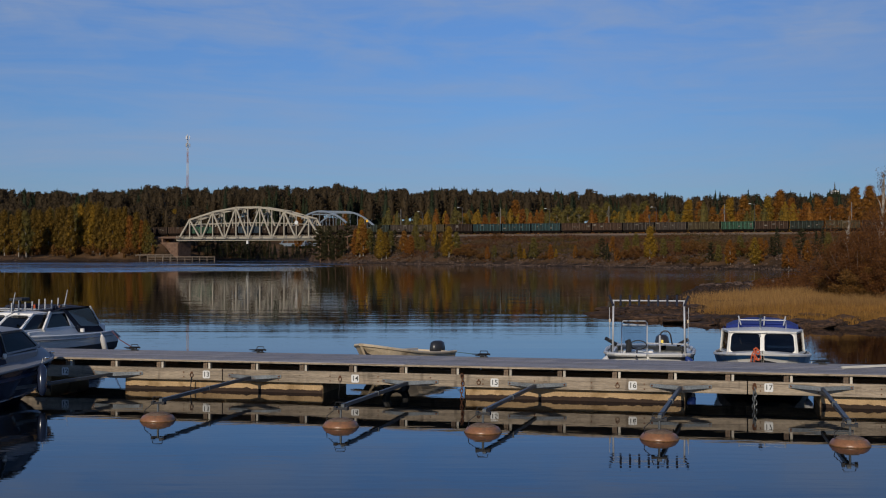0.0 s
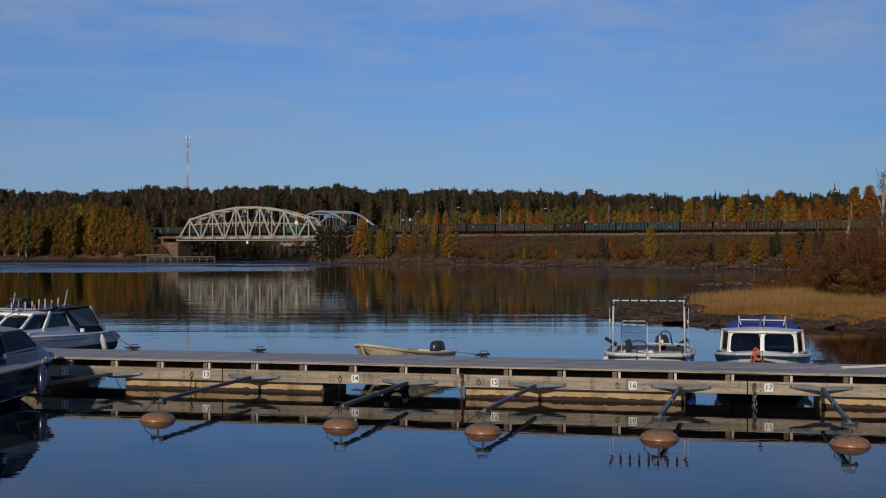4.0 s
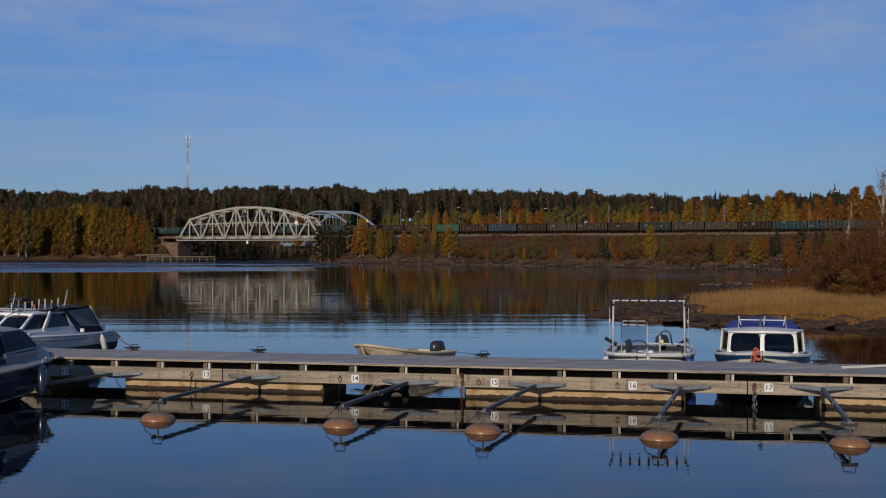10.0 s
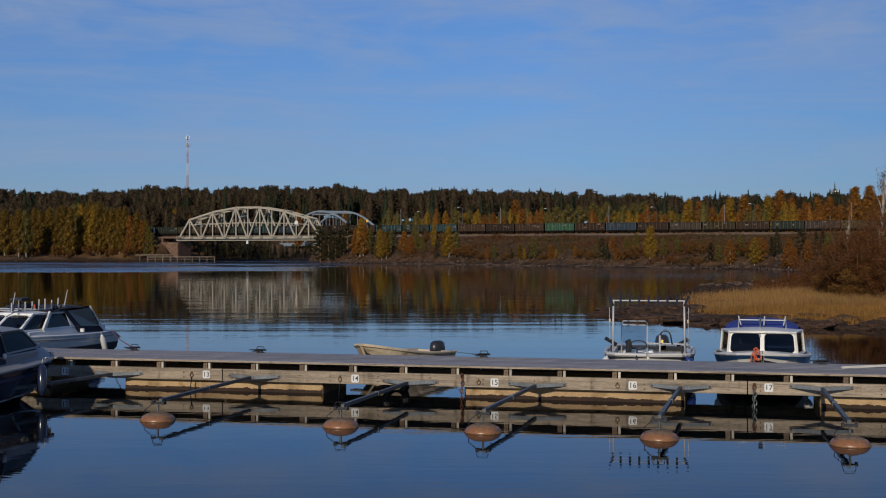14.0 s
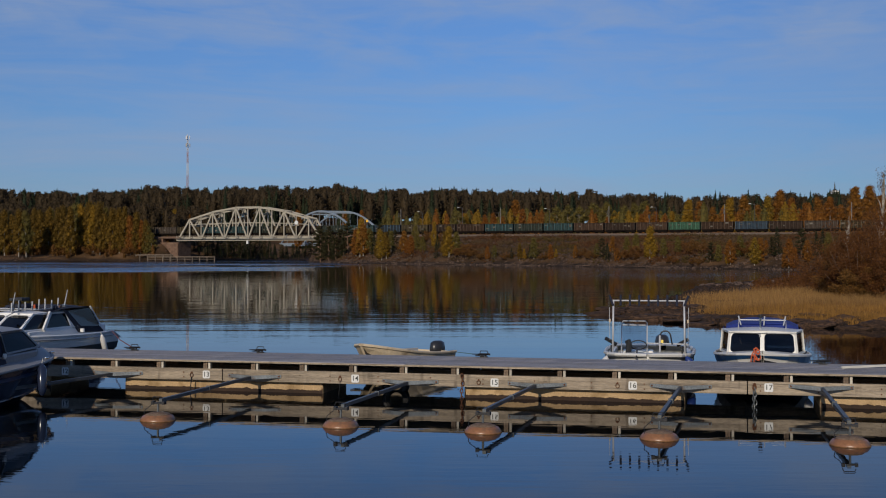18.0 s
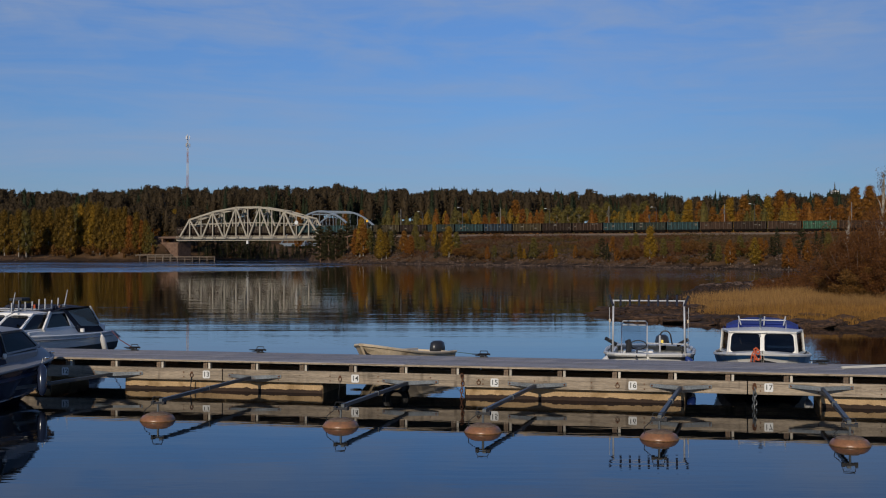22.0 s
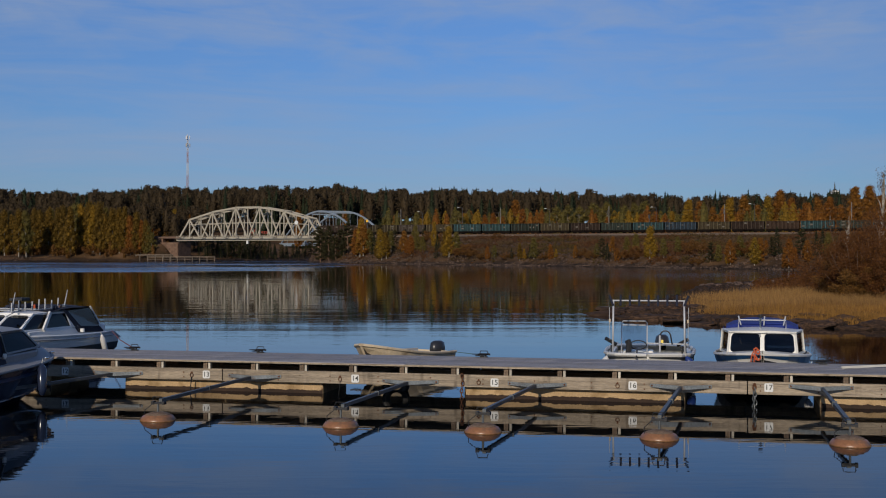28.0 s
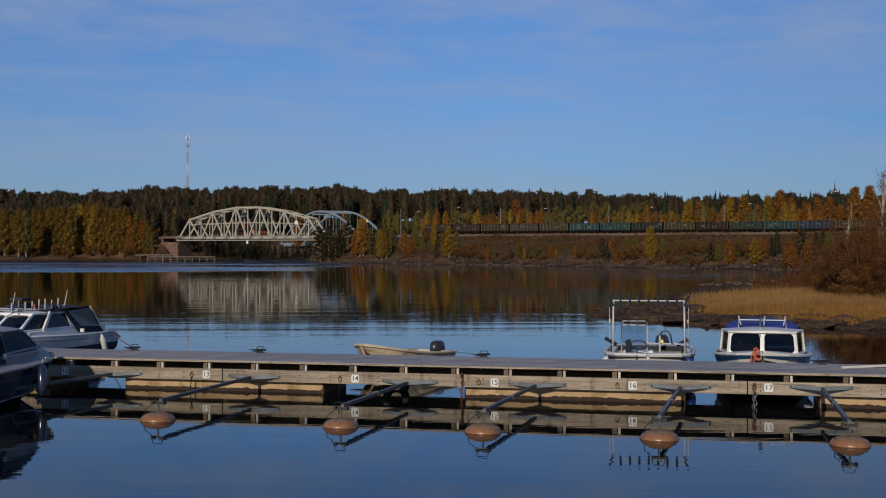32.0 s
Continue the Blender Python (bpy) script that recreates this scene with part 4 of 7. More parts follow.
def build_booms():
    """Steel mooring booms from the dock's edge to their buoys."""
    for a, z, ab, bb in ((-7.36, 0.36, -8.05, -4.3), (-4.14, 0.36, -4.24, -4.36), (-0.69, 0.33, -0.81, -4.35), (1.97, 0.34, 1.71, -4.43),
                         (4.83, 0.37, 4.62, -4.5), (7.48, 0.42, 7.55, -4.46), (10.4, 0.4, 10.3, -4.45)):
        bo = thing("mooring_boom", DOCK, "galvanised steel mooring boom hinged on the dock edge", "mooring boom", "mooring booms of the dock")
        for side in (-1, 1):
            bm = bmesh.new()
            loft(bm, [[(a, -0.32, z - 0.05), (a, -0.32, z + 0.03), (a + side * 0.60, -0.045, z + 0.035), (a + side * 0.60, -0.045, z - 0.03)],
                      [(a, -0.26, z - 0.05), (a, -0.26, z + 0.03), (a + side * 0.60, -0.033, z + 0.035), (a + side * 0.60, -0.033, z - 0.03)]], True, True)
            part("bracket_arm", bm, M_BRACKET, bo)
            part("bolt", tube(bmesh.new(), [(a + side * 0.56, -0.02, z), (a + side * 0.56, -0.075, z)], 0.02, 6), M_RUST, bo, "rusty bolt")
        bm = bmesh.new()
        beam(bm, (a, -0.28, z - 0.01), (ab, bb + 0.1, 0.345), 0.062, 0.062)
        part("boom", bm, M_GALV, bo)
        mid = [(a + (ab - a) * t, -0.28 + (bb + 0.38) * t, z + (0.345 - z) * t) for t in (0.5, 0.515)]
        part("collar", beam(bmesh.new(), mid[0], mid[1], 0.085, 0.085), M_GALV, bo)
        # the buoy at the boom's end
        by = thing("mooring_buoy", DOCK @ pose(ab, bb, 0), "faded orange disc-shaped mooring buoy with a steel post", "buoy", "mooring buoys")
        bm = bmesh.new()
        lathe(bm, [(0.02, -0.16), (0.16, -0.15), (0.27, -0.09), (0.315, 0.0), (0.305, 0.035), (0.265, 0.085), (0.18, 0.125), (0.08, 0.145), (0.03, 0.15)], 32)
        part("body", bm, M_BUOY, by, smooth=True)
        bm = bmesh.new()
        lathe(bm, [(0.312, -0.02), (0.3185, -0.008), (0.3185, 0.006), (0.314, 0.012)], 32)
        part("waterline_ring", bm, M_RUSTSTAIN, by, "brown algae ring at the waterline")
        bm = bmesh.new()
        lathe(bm, [(0.225, 0.107), (0.215, 0.114), (0.15, 0.138), (0.08, 0.149), (0.03, 0.154)], 32)
        part("top_grime", bm, M_GRIMECAP, by, "dirty grey-brown top", smooth=True)
        part("post", tube(bmesh.new(), [(0, 0, 0.12), (0, 0, 0.30)], 0.020, 10), M_GALV, by)
        bm = bmesh.new()
        box(bm, 0, 0.02, 0.29, 0.22, 0.08, 0.03)
        box(bm, -0.10, 0.02, 0.28, 0.05, 0.10, 0.06)
        box(bm, 0.10, 0.04, 0.28, 0.045, 0.10, 0.06)
        part("clamp", bm, M_IRON, by, "dark iron clamp")
        bm = bmesh.new()
        tube(bm, [(-0.11, 0, 0.36), (-0.09, 0, 0.42), (0.07, 0, 0.42), (0.09, 0, 0.36)], 0.008, 6)
        part("handle_loop", bm, M_IRON, by)
        tube_pts = [(-0.1, 0.02, 0.3), (-0.24, -0.02, 0.18), (-0.22, -0.16, 0.0)]
        part("tail_line", tube(bmesh.new(), tube_pts, 0.007, 5), M_IRON, by)


def build_cleats():
    for a in (-7.95, -4.77, 0.50, 7.67, 11.0):
        c = thing("dock_cleat", DOCK @ pose(a, DECK_W - 0.10, DECK_TOP) @ Matrix.Diagonal((0.82, 0.82, 0.75, 1)), "dark iron mooring cleat bolted on the dock", "cleat", "mooring cleats")
        part("base", block(0, 0, 0, 0.2, 0.1, 0.03), M_IRON, c)
        for x in (-0.05, 0.05):
            part("leg", block(x, 0, 0.03, 0.035, 0.05, 0.05), M_IRON, c)
        part("horn", tube(bmesh.new(), [(-0.17, 0, 0.085), (-0.08, 0, 0.1), (0.08, 0, 0.1), (0.17, 0, 0.085)], 0.025, 8), M_IRON, c)
        part("bail", tube(bmesh.new(), [(-0.12, 0, 0.1), (-0.09, 0, 0.19), (0.09, 0, 0.19), (0.12, 0, 0.1)], 0.013, 6), M_IRON, c)
        part("rope_coil", tube(bmesh.new(), [((0.1 + 0.012 * k) * math.cos(k * 0.9) - 0.1, 0.06 * math.sin(k * 0.9) - 0.02, 0.03 + 0.006 * k) for k in range(15)], 0.014, 5), M_RUBBER, c, "dark rope wound on the cleat")
    p = thing("loose_pole", Matrix(), "pale wooden pole lying across the dock deck", "pole")
    p.matrix_basis = DOCK
    part("pole", beam(bmesh.new(), (7.96, 0.98, DECK_TOP + 0.025), (10.5, 2.1, DECK_TOP + 0.085), 0.06, 0.045), M_ROPE, p)


# ---- trees ----
def foliage(rng, centres, spread, count, size, droop=0.0, flat=0.8, fill=0.45):
    """Many small leaf clumps, each a bent quad, round the given centres."""
    n = len(centres) * count
    c = np.repeat(np.array(centres), count, 0)
    s = np.repeat(np.array(spread), count)[:, None]
    p = rng.normal(size=(n, 3))
    p /= np.linalg.norm(p, axis=1, keepdims=True)
    p = c + p * s * rng.random((n, 1)) ** fill * np.array((1, 1, flat))
    a = rng.normal(size=(n, 3))
    a /= np.linalg.norm(a, axis=1, keepdims=True)
    b = np.cross(a, rng.normal(size=(n, 3)))
    b /= np.linalg.norm(b, axis=1, keepdims=True)
    k = (np.repeat(np.array(size), count)[:, None] if np.ndim(size) else size) * (0.55 + 0.9 * rng.random((n, 1)))
    a, b = a * k, b * k * 0.7
    p[:, 2:] -= droop * s
    quad = np.stack([p - a, p - b * 0.8, p + a, p + b], 1).reshape(-1, 3)
    return quad, np.arange(4 * n).reshape(-1, 4)


def cores(centres, radii, flat=0.8):
    """The dense inside of leaf clumps: an eight-sided lump at each centre."""
    c, r = np.array(centres, float), np.array(radii, float)[:, None]
    unit = np.array(((1, 0, 0), (0, 1, 0), (-1, 0, 0), (0, -1, 0), (0, 0, flat), (0, 0, -flat)), float)
    v = (c[:, None, :] + r[:, None, :] * unit[None]).reshape(-1, 3)
    tri = np.array(((0, 1, 4), (1, 2, 4), (2, 3, 4), (3, 0, 4), (1, 0, 5), (2, 1, 5), (3, 2, 5), (0, 3, 5)))
    return v, (tri[None] + 6 * np.arange(len(c))[:, None, None]).reshape(-1, 3)


def make_birch(seed, mat, height=14.0, wide=1.0, bark=M_BIRCHBARK, leaf=0.0092, per=280, dense=True):
    rng = np.random.default_rng(seed)
    tree = thing("birch_tree", Matrix(), "", "tree")
    bm = bmesh.new()
    lean = rng.normal(size=2) * 0.3
    stem = [(lean[0] * t * t, lean[1] * t * t, height * 0.93 * t - 0.3) for t in np.linspace(0, 1, 7)]
    tube(bm, stem, 0.17, 7, 0.03)
    cs, sp = [], []
    for k in range(30):
        t = 0.14 + 0.84 * (k + rng.random()) / 30
        r = wide * height * 0.155 * (math.sin(math.pi * min(1, max(0.02, t - 0.02) / 0.98) ** 0.62) ** 0.85 + 0.05) * (0.45 + 0.6 * rng.random())
        an = k * 2.4 + rng.random()
        i = min(5, int(t * 6))
        base = Vector(stem[i])
        base.z = height * 0.93 * max(0.1, t - 0.1)
        tip = Vector((base.x + r * math.cos(an), base.y + r * math.sin(an), height * t))
        tube(bm, [base, (base + tip) / 2 + Vector((0, 0, 0.3)), tip], 0.05, 4, 0.012)
        cs.append(tip)
        sp.append(height * (0.05 + 0.045 * rng.random()))
        if k % 2 == 0:
            cs.append((base + tip) / 2)
            sp.append(height * 0.06)
    cs.append((lean[0], lean[1], height * 0.95))
    sp.append(height * 0.045)
    part("trunk", bm, bark, tree)
    q, f = foliage(rng, cs, sp, per, height * leaf, 0.25, 1.15, 0.75)
    q2, f2 = cores(np.array(cs) - np.array(sp)[:, None] * (0, 0, 0.25), np.array(sp) * 0.62, 1.15)
    part("crown", (np.concatenate([q, q2]), f2 + len(q), f) if dense else (q, [], f), mat, tree)
    return tree


def make_pine(seed, height=15.0):
    rng = np.random.default_rng(seed)
    tree = thing("pine_tree", Matrix(), "", "tree")
    bm = bmesh.new()
    stem = [(0.15 * math.sin(t * 3 + seed), 0.1 * math.sin(t * 2), height * 0.95 * t - 0.3) for t in np.linspace(0, 1, 7)]
    tube(bm, stem, 0.22, 7, 0.05)
    cs, sp = [], []
    for k in range(24):
        t = 0.10 + 0.86 * (k + rng.random()) / 24
        r = height * 0.165 * (1.08 - t) ** 0.6 * (0.6 + 0.6 * rng.random())
        an = k * 2.4 + rng.random()
        base = Vector((0, 0, height * (t - 0.05)))
        tip = Vector((r * math.cos(an), r * math.sin(an), height * t))
        tube(bm, [base, tip], 0.06, 4, 0.015)
        for u in (0.55, 1.0):
            cs.append(base.lerp(tip, u))
            sp.append(height * 0.05)
    cs.append((0, 0, height * 0.96))
    sp.append(height * 0.04)
    part("trunk", bm, M_PINEBARK, tree)
    q, f = foliage(rng, cs, sp, 170, height * 0.0095, 0.0, 0.6, 0.7)
    q2, f2 = cores(cs, np.array(sp) * 0.6, 0.6)
    part("crown", (np.concatenate([q, q2]), f2 + len(q), f), L_YOUNGPINE, tree)
    return tree


def make_spruce(seed, height=14.0):
    rng = np.random.default_rng(seed)
    tree = thing("spruce_tree", Matrix(), "", "tree")
    bm = bmesh.new()
    tube(bm, [(0, 0, -0.3), (0, 0, height * 0.5), (0, 0, height * 0.98)], 0.2, 7, 0.02)
    cs, sp = [], []
    for k in range(64):
        t = 0.06 + 0.92 * (k + rng.random()) / 64
        r = height * 0.19 * (1.02 - t) ** 0.9 * (0.7 + 0.5 * rng.random())
        an = k * 2.4
        for u in (0.45, 0.95):
            cs.append((u * r * math.cos(an), u * r * math.sin(an), height * t - 0.25 * u * r))
            sp.append(0.18 + height * 0.022 * (1.2 - t))
    part("trunk", bm, M_PINEBARK, tree)
    q, f = foliage(rng, cs, sp, 45, height * 0.0095, 0.0, 0.8, 0.7)
    part("crown", (q, [], f), L_SPRUCE, tree)
    return tree


def make_shrub(seed, mat, height=4.0, wide=1.0, count=60, size=0.13, name="shrub"):
    rng = np.random.default_rng(seed)
    tree = thing(name, Matrix(), "", "shrub")
    bm = bmesh.new()
    cs, sp = [], []
    for k in range(30):
        an, r = rng.random() * 6.28, height * 0.55 * wide * math.sqrt(rng.random())
        h = height * (0.35 + 0.6 * rng.random()) * (1 - 0.35 * (r / (height * 0.55 * wide)) ** 2)
        tip = Vector((r * math.cos(an), r * math.sin(an), h))
        base = Vector((tip.x * 0.25, tip.y * 0.25, -0.1))
        tube(bm, [base, (base + tip) / 2 + Vector((0, 0, 0.1 * h)), tip], 0.035 * height / 4, 4, 0.008)
        cs += [tip, base.lerp(tip, 0.65)]
        sp += [height * 0.13, height * 0.12]
    part("stem", bm, M_PINEBARK, tree)
    q, f = foliage(rng, cs, sp, count, size)
    part("crown", (q, [], f), mat, tree)
    return tree


TREE_WORDS = {"b_yellow": ("birch_tree", "slender birch with yellow autumn leaves"), "b_orange": ("birch_tree", "birch with orange autumn leaves"),
              "b_gold": ("birch_tree", "tall birch with golden olive autumn leaves"), "b_olive": ("birch_tree", "broad birch still olive green in autumn"), "b_round": ("birch_tree", "broad round-crowned tree turning olive yellow"), "pine": ("pine_tree", "dark green bushy pine"),
              "spruce": ("spruce_tree", "dark green pointed spruce"), "shrub": ("shrub", "russet autumn shrub on the bank")}
# x, y, height of the crown above the water, kind
TREES_WEST = (
    (-173.5, 456.0, 19.6, 'b_gold'), (-170.9, 456.0, 18.3, 'b_gold'), (-161.2, 435.5, 19.0, 'b_gold'), (-164.6, 453.0, 17.6, 'b_gold'),
    (-154.5, 431.5, 19.0, 'b_gold'), (-152.0, 432.0, 18.5, 'b_olive'), (-154.6, 449.0, 20.0, 'b_gold'), (-152.3, 448.5, 19.3, 'b_gold'),
    (-148.5, 446.0, 20.2, 'b_gold'), (-144.1, 444.5, 20.0, 'b_gold'), (-142.1, 444.0, 20.6, 'b_gold'), (-136.4, 433.5, 19.7, 'b_gold'),
    (-136.9, 441.5, 21.3, 'b_olive'), (-134.0, 440.5, 21.0, 'b_yellow'), (-131.8, 440.0, 22.1, 'b_gold'), (-129.3, 438.0, 20.9, 'b_yellow'),
    (-126.5, 437.0, 22.0, 'b_gold'), (-124.3, 436.5, 17.8, 'b_gold'), (-121.0, 434.5, 19.5, 'b_gold'), (-118.6, 434.0, 19.4, 'b_gold'),
    (-116.4, 433.5, 19.9, 'b_gold'), (-114.1, 432.5, 16.6, 'b_orange'), (-111.9, 432.0, 18.1, 'b_gold'), (-110.2, 432.0, 15.1, 'b_orange'),
    (-108.0, 430.5, 15.2, 'b_gold'),
)
TREES_WEST_BACK = (
    (-171.1, 448.4, 15.6, 'spruce'), (-170.9, 455.3, 15.0, 'pine'), (-166.6, 451.2, 17.2, 'spruce'), (-165.4, 455.8, 17.1, 'spruce'), (-162.2, 454.8, 18.3, 'spruce'),
    (-157.7, 449.9, 17.1, 'spruce'), (-155.1, 450.5, 16.7, 'spruce'), (-152.6, 451.3, 19.0, 'pine'), (-150.2, 452.5, 18.0, 'spruce'), (-149.2, 458.0, 17.6, 'pine'),
    (-146.3, 457.8, 18.4, 'spruce'), (-140.7, 449.1, 19.8, 'spruce'), (-139.4, 454.0, 17.4, 'spruce'), (-134.9, 448.4, 19.4, 'spruce'), (-133.0, 451.2, 21.3, 'spruce'),
    (-130.1, 450.9, 17.7, 'spruce'), (-127.8, 452.8, 18.2, 'pine'), (-125.1, 452.9, 18.4, 'pine'), (-121.6, 450.5, 16.4, 'spruce'), (-119.5, 453.0, 18.4, 'spruce'),
    (-116.0, 450.5, 15.1, 'spruce'), (-113.6, 452.2, 13.8, 'spruce'), (-167.8, 453.5, 5.4, 'shrub'), (-159.7, 450.0, 5.2, 'shrub'), (-151.8, 447.0, 5.4, 'shrub'),
    (-143.8, 443.5, 5.7, 'shrub'), (-136.1, 440.5, 6.6, 'shrub'), (-128.5, 437.5, 7.4, 'shrub'), (-121.0, 434.5, 5.4, 'shrub'), (-113.9, 432.5, 7.0, 'shrub'),
    (-175.8, 467.1, 19.4, 'b_gold'), (-170.5, 467.2, 20.0, 'pine'), (-164.2, 464.7, 19.7, 'b_gold'), (-158.2, 462.6, 19.8, 'pine'), (-154.5, 467.3, 20.3, 'b_olive'),
    (-149.0, 467.0, 21.5, 'pine'), (-142.3, 462.5, 21.9, 'b_olive'), (-137.9, 465.7, 22.9, 'pine'), (-133.6, 469.4, 21.3, 'b_olive'), (-126.7, 463.7, 20.7, 'pine'),
    (-122.8, 469.0, 20.4, 'b_olive'), (-117.2, 468.2, 16.0, 'pine'),
)
# Pines and spruces in this list are added, standing in for shade under the bridge.
TREES_CHANNEL_AND_SHADE = (
    (-114.8, 470, 18.2, 'b_orange'), (-112.2, 478, 19.9, 'b_gold'), (-108.5, 480, 20.9, 'b_yellow'), (-102.8, 480, 18.6, 'b_orange'),
    (-113.3, 476, 17.5, 'b_olive'), (-104.9, 476, 18.0, 'b_olive'), (-61.0, 500, 21.1, 'b_orange'), (-43.1, 520, 21.8, 'b_orange'),
    (-35.7, 520, 21.8, 'b_orange'), (-93.5, 468, 6.1, 'pine'), (-89.4, 470, 6.8, 'pine'), (-84.6, 468, 6.1, 'pine'),
    (-80.5, 470, 6.6, 'pine'), (-76.3, 472, 6.2, 'pine'), (-96.8, 470, 7.5, 'pine'), (-71.0, 474, 6.2, 'pine'),
    (-64.5, 476, 4.8, 'pine'), (-56.9, 470, 4.3, 'pine'), (-98.6, 469.7, 7.9, 'spruce'), (-96.9, 470.5, 10.1, 'spruce'),
    (-94.6, 468.6, 8.2, 'spruce'), (-91.7, 463.1, 9.1, 'spruce'), (-91.2, 469.8, 10.3, 'spruce'), (-88.2, 463.9, 8.6, 'spruce'),
    (-88.3, 474.3, 10.4, 'pine'), (-85.0, 466.8, 9.6, 'pine'), (-83.7, 469.6, 10.3, 'pine'), (-82.9, 475.6, 10.1, 'pine'),
    (-79.8, 468.8, 9.9, 'pine'), (-77.1, 463.6, 10.2, 'spruce'), (-75.8, 467.1, 8.1, 'pine'), (-74.7, 471.9, 9.3, 'pine'),
    (-73.2, 474.3, 10.5, 'spruce'), (-71.5, 475.0, 8.7, 'pine'), (-69.3, 473.1, 9.3, 'spruce'), (-107.2, 430.5, 13.3, 'b_olive'),
    (-105.8, 430.0, 10.4, 'b_olive'), (-66.5, 468.0, 6.8, 'spruce'), (-64.0, 470.5, 6.6, 'pine'), (-61.8, 467.0, 6.2, 'spruce'),
    (-59.5, 471.0, 6.8, 'pine'), (-57.6, 466.5, 6.0, 'spruce'), (-55.4, 469.0, 6.6, 'spruce'), (-53.5, 465.0, 6.5, 'pine'), (-62.8, 463.5, 4.2, 'spruce'), (-58.4, 462.5, 4.0, 'spruce'),
    (-95.0, 461.5, 5.6, 'spruce'), (-92.2, 462.0, 6.3, 'spruce'), (-89.6, 461.2, 5.4, 'spruce'), (-86.8, 462.2, 6.4, 'spruce'), (-84.2, 461.0, 5.5, 'spruce'),
    (-81.5, 462.0, 6.1, 'spruce'), (-78.8, 461.3, 5.7, 'spruce'), (-76.2, 462.1, 6.4, 'spruce'), (-73.4, 461.2, 5.8, 'spruce'), (-70.8, 462.0, 6.2, 'spruce'),
    (-68.1, 460.8, 5.5, 'spruce'), (-65.3, 461.3, 5.9, 'spruce'), (-60.6, 460.5, 5.4, 'spruce'), (-56.0, 460.0, 5.6, 'spruce'), (-53.4, 459.0, 5.0, 'spruce'),
)
TREES_BANK_WEST = (
    (-51.7, 469.0, 11.5, 'pine'), (-41.8, 400.0, 12.2, 'pine'), (-36.6, 381.5, 11.9, 'pine'), (-33.8, 369.5, 7.2, 'spruce'),
    (-29.4, 365.0, 12.7, 'pine'), (-31.9, 369.0, 10.7, 'pine'), (-38.4, 385.0, 9.6, 'pine'), (-30.7, 365.5, 8.8, 'spruce'),
    (-24.6, 351.0, 13.5, 'b_yellow'), (-23.5, 349.5, 11.7, 'b_orange'), (-26.0, 354.0, 10.3, 'b_orange'), (-21.5, 349.5, 10.3, 'b_olive'),
    (-20.0, 343.0, 8.9, 'spruce'), (-17.3, 335.0, 9.7, 'b_yellow'), (-16.0, 334.5, 8.9, 'b_gold'), (-18.7, 338.5, 6.9, 'b_gold'),
    (-15.2, 347.0, 9.6, 'b_olive'), (-11.2, 335.0, 9.4, 'b_orange'), (-8.8, 328.0, 8.0, 'b_orange'), (-9.9, 329.5, 6.8, 'b_orange'),
    (-7.4, 338.5, 9.1, 'b_olive'), (-5.7, 330.5, 7.7, 'b_olive'), (-2.6, 342.0, 12.1, 'b_yellow'), (-1.8, 315.5, 6.0, 'spruce'),
    (1.6, 311.0, 10.1, 'b_yellow'), (0.6, 312.0, 8.7, 'b_gold'), (3.6, 311.0, 8.6, 'b_olive'), (5.3, 307.0, 5.9, 'shrub'),
    (7.5, 303.5, 4.4, 'shrub'), (11.0, 295.5, 4.7, 'b_orange'), (10.1, 297.5, 3.9, 'shrub'), (12.7, 293.5, 5.0, 'b_olive'),
    (16.9, 369.0, 9.5, 'shrub'), (16.6, 287.5, 4.4, 'spruce'), (15.7, 289.0, 3.6, 'shrub'), (18.3, 282.5, 5.4, 'b_gold'),
    (19.3, 281.5, 4.1, 'b_yellow'), (21.4, 279.0, 6.7, 'b_olive'), (20.6, 281.0, 4.9, 'spruce'), (24.8, 272.5, 5.1, 'b_orange'),
    (25.9, 272.0, 4.0, 'b_yellow'), (23.7, 274.5, 3.5, 'shrub'), (-20.3, 380.0, 12.4, 'pine'), (-15.2, 376.0, 10.6, 'pine'), (-8.9, 372.0, 11.8, 'b_olive'),
    (-1.6, 330.0, 8.5, 'spruce'), (-17.6, 384.0, 10.9, 'pine'), (-12.2, 380.0, 10.9, 'pine'), (-6.0, 376.0, 11.0, 'pine'), (-3.4, 374.0, 10.6, 'shrub'), (-25.6, 386.0, 11.6, 'pine'),
    (-27.8, 372.0, 9.5, 'spruce'), (-36.0, 372.0, 9.8, 'pine'), (-39.0, 378.0, 10.8, 'pine'), (-33.2, 366.0, 9.0, 'pine'),
)
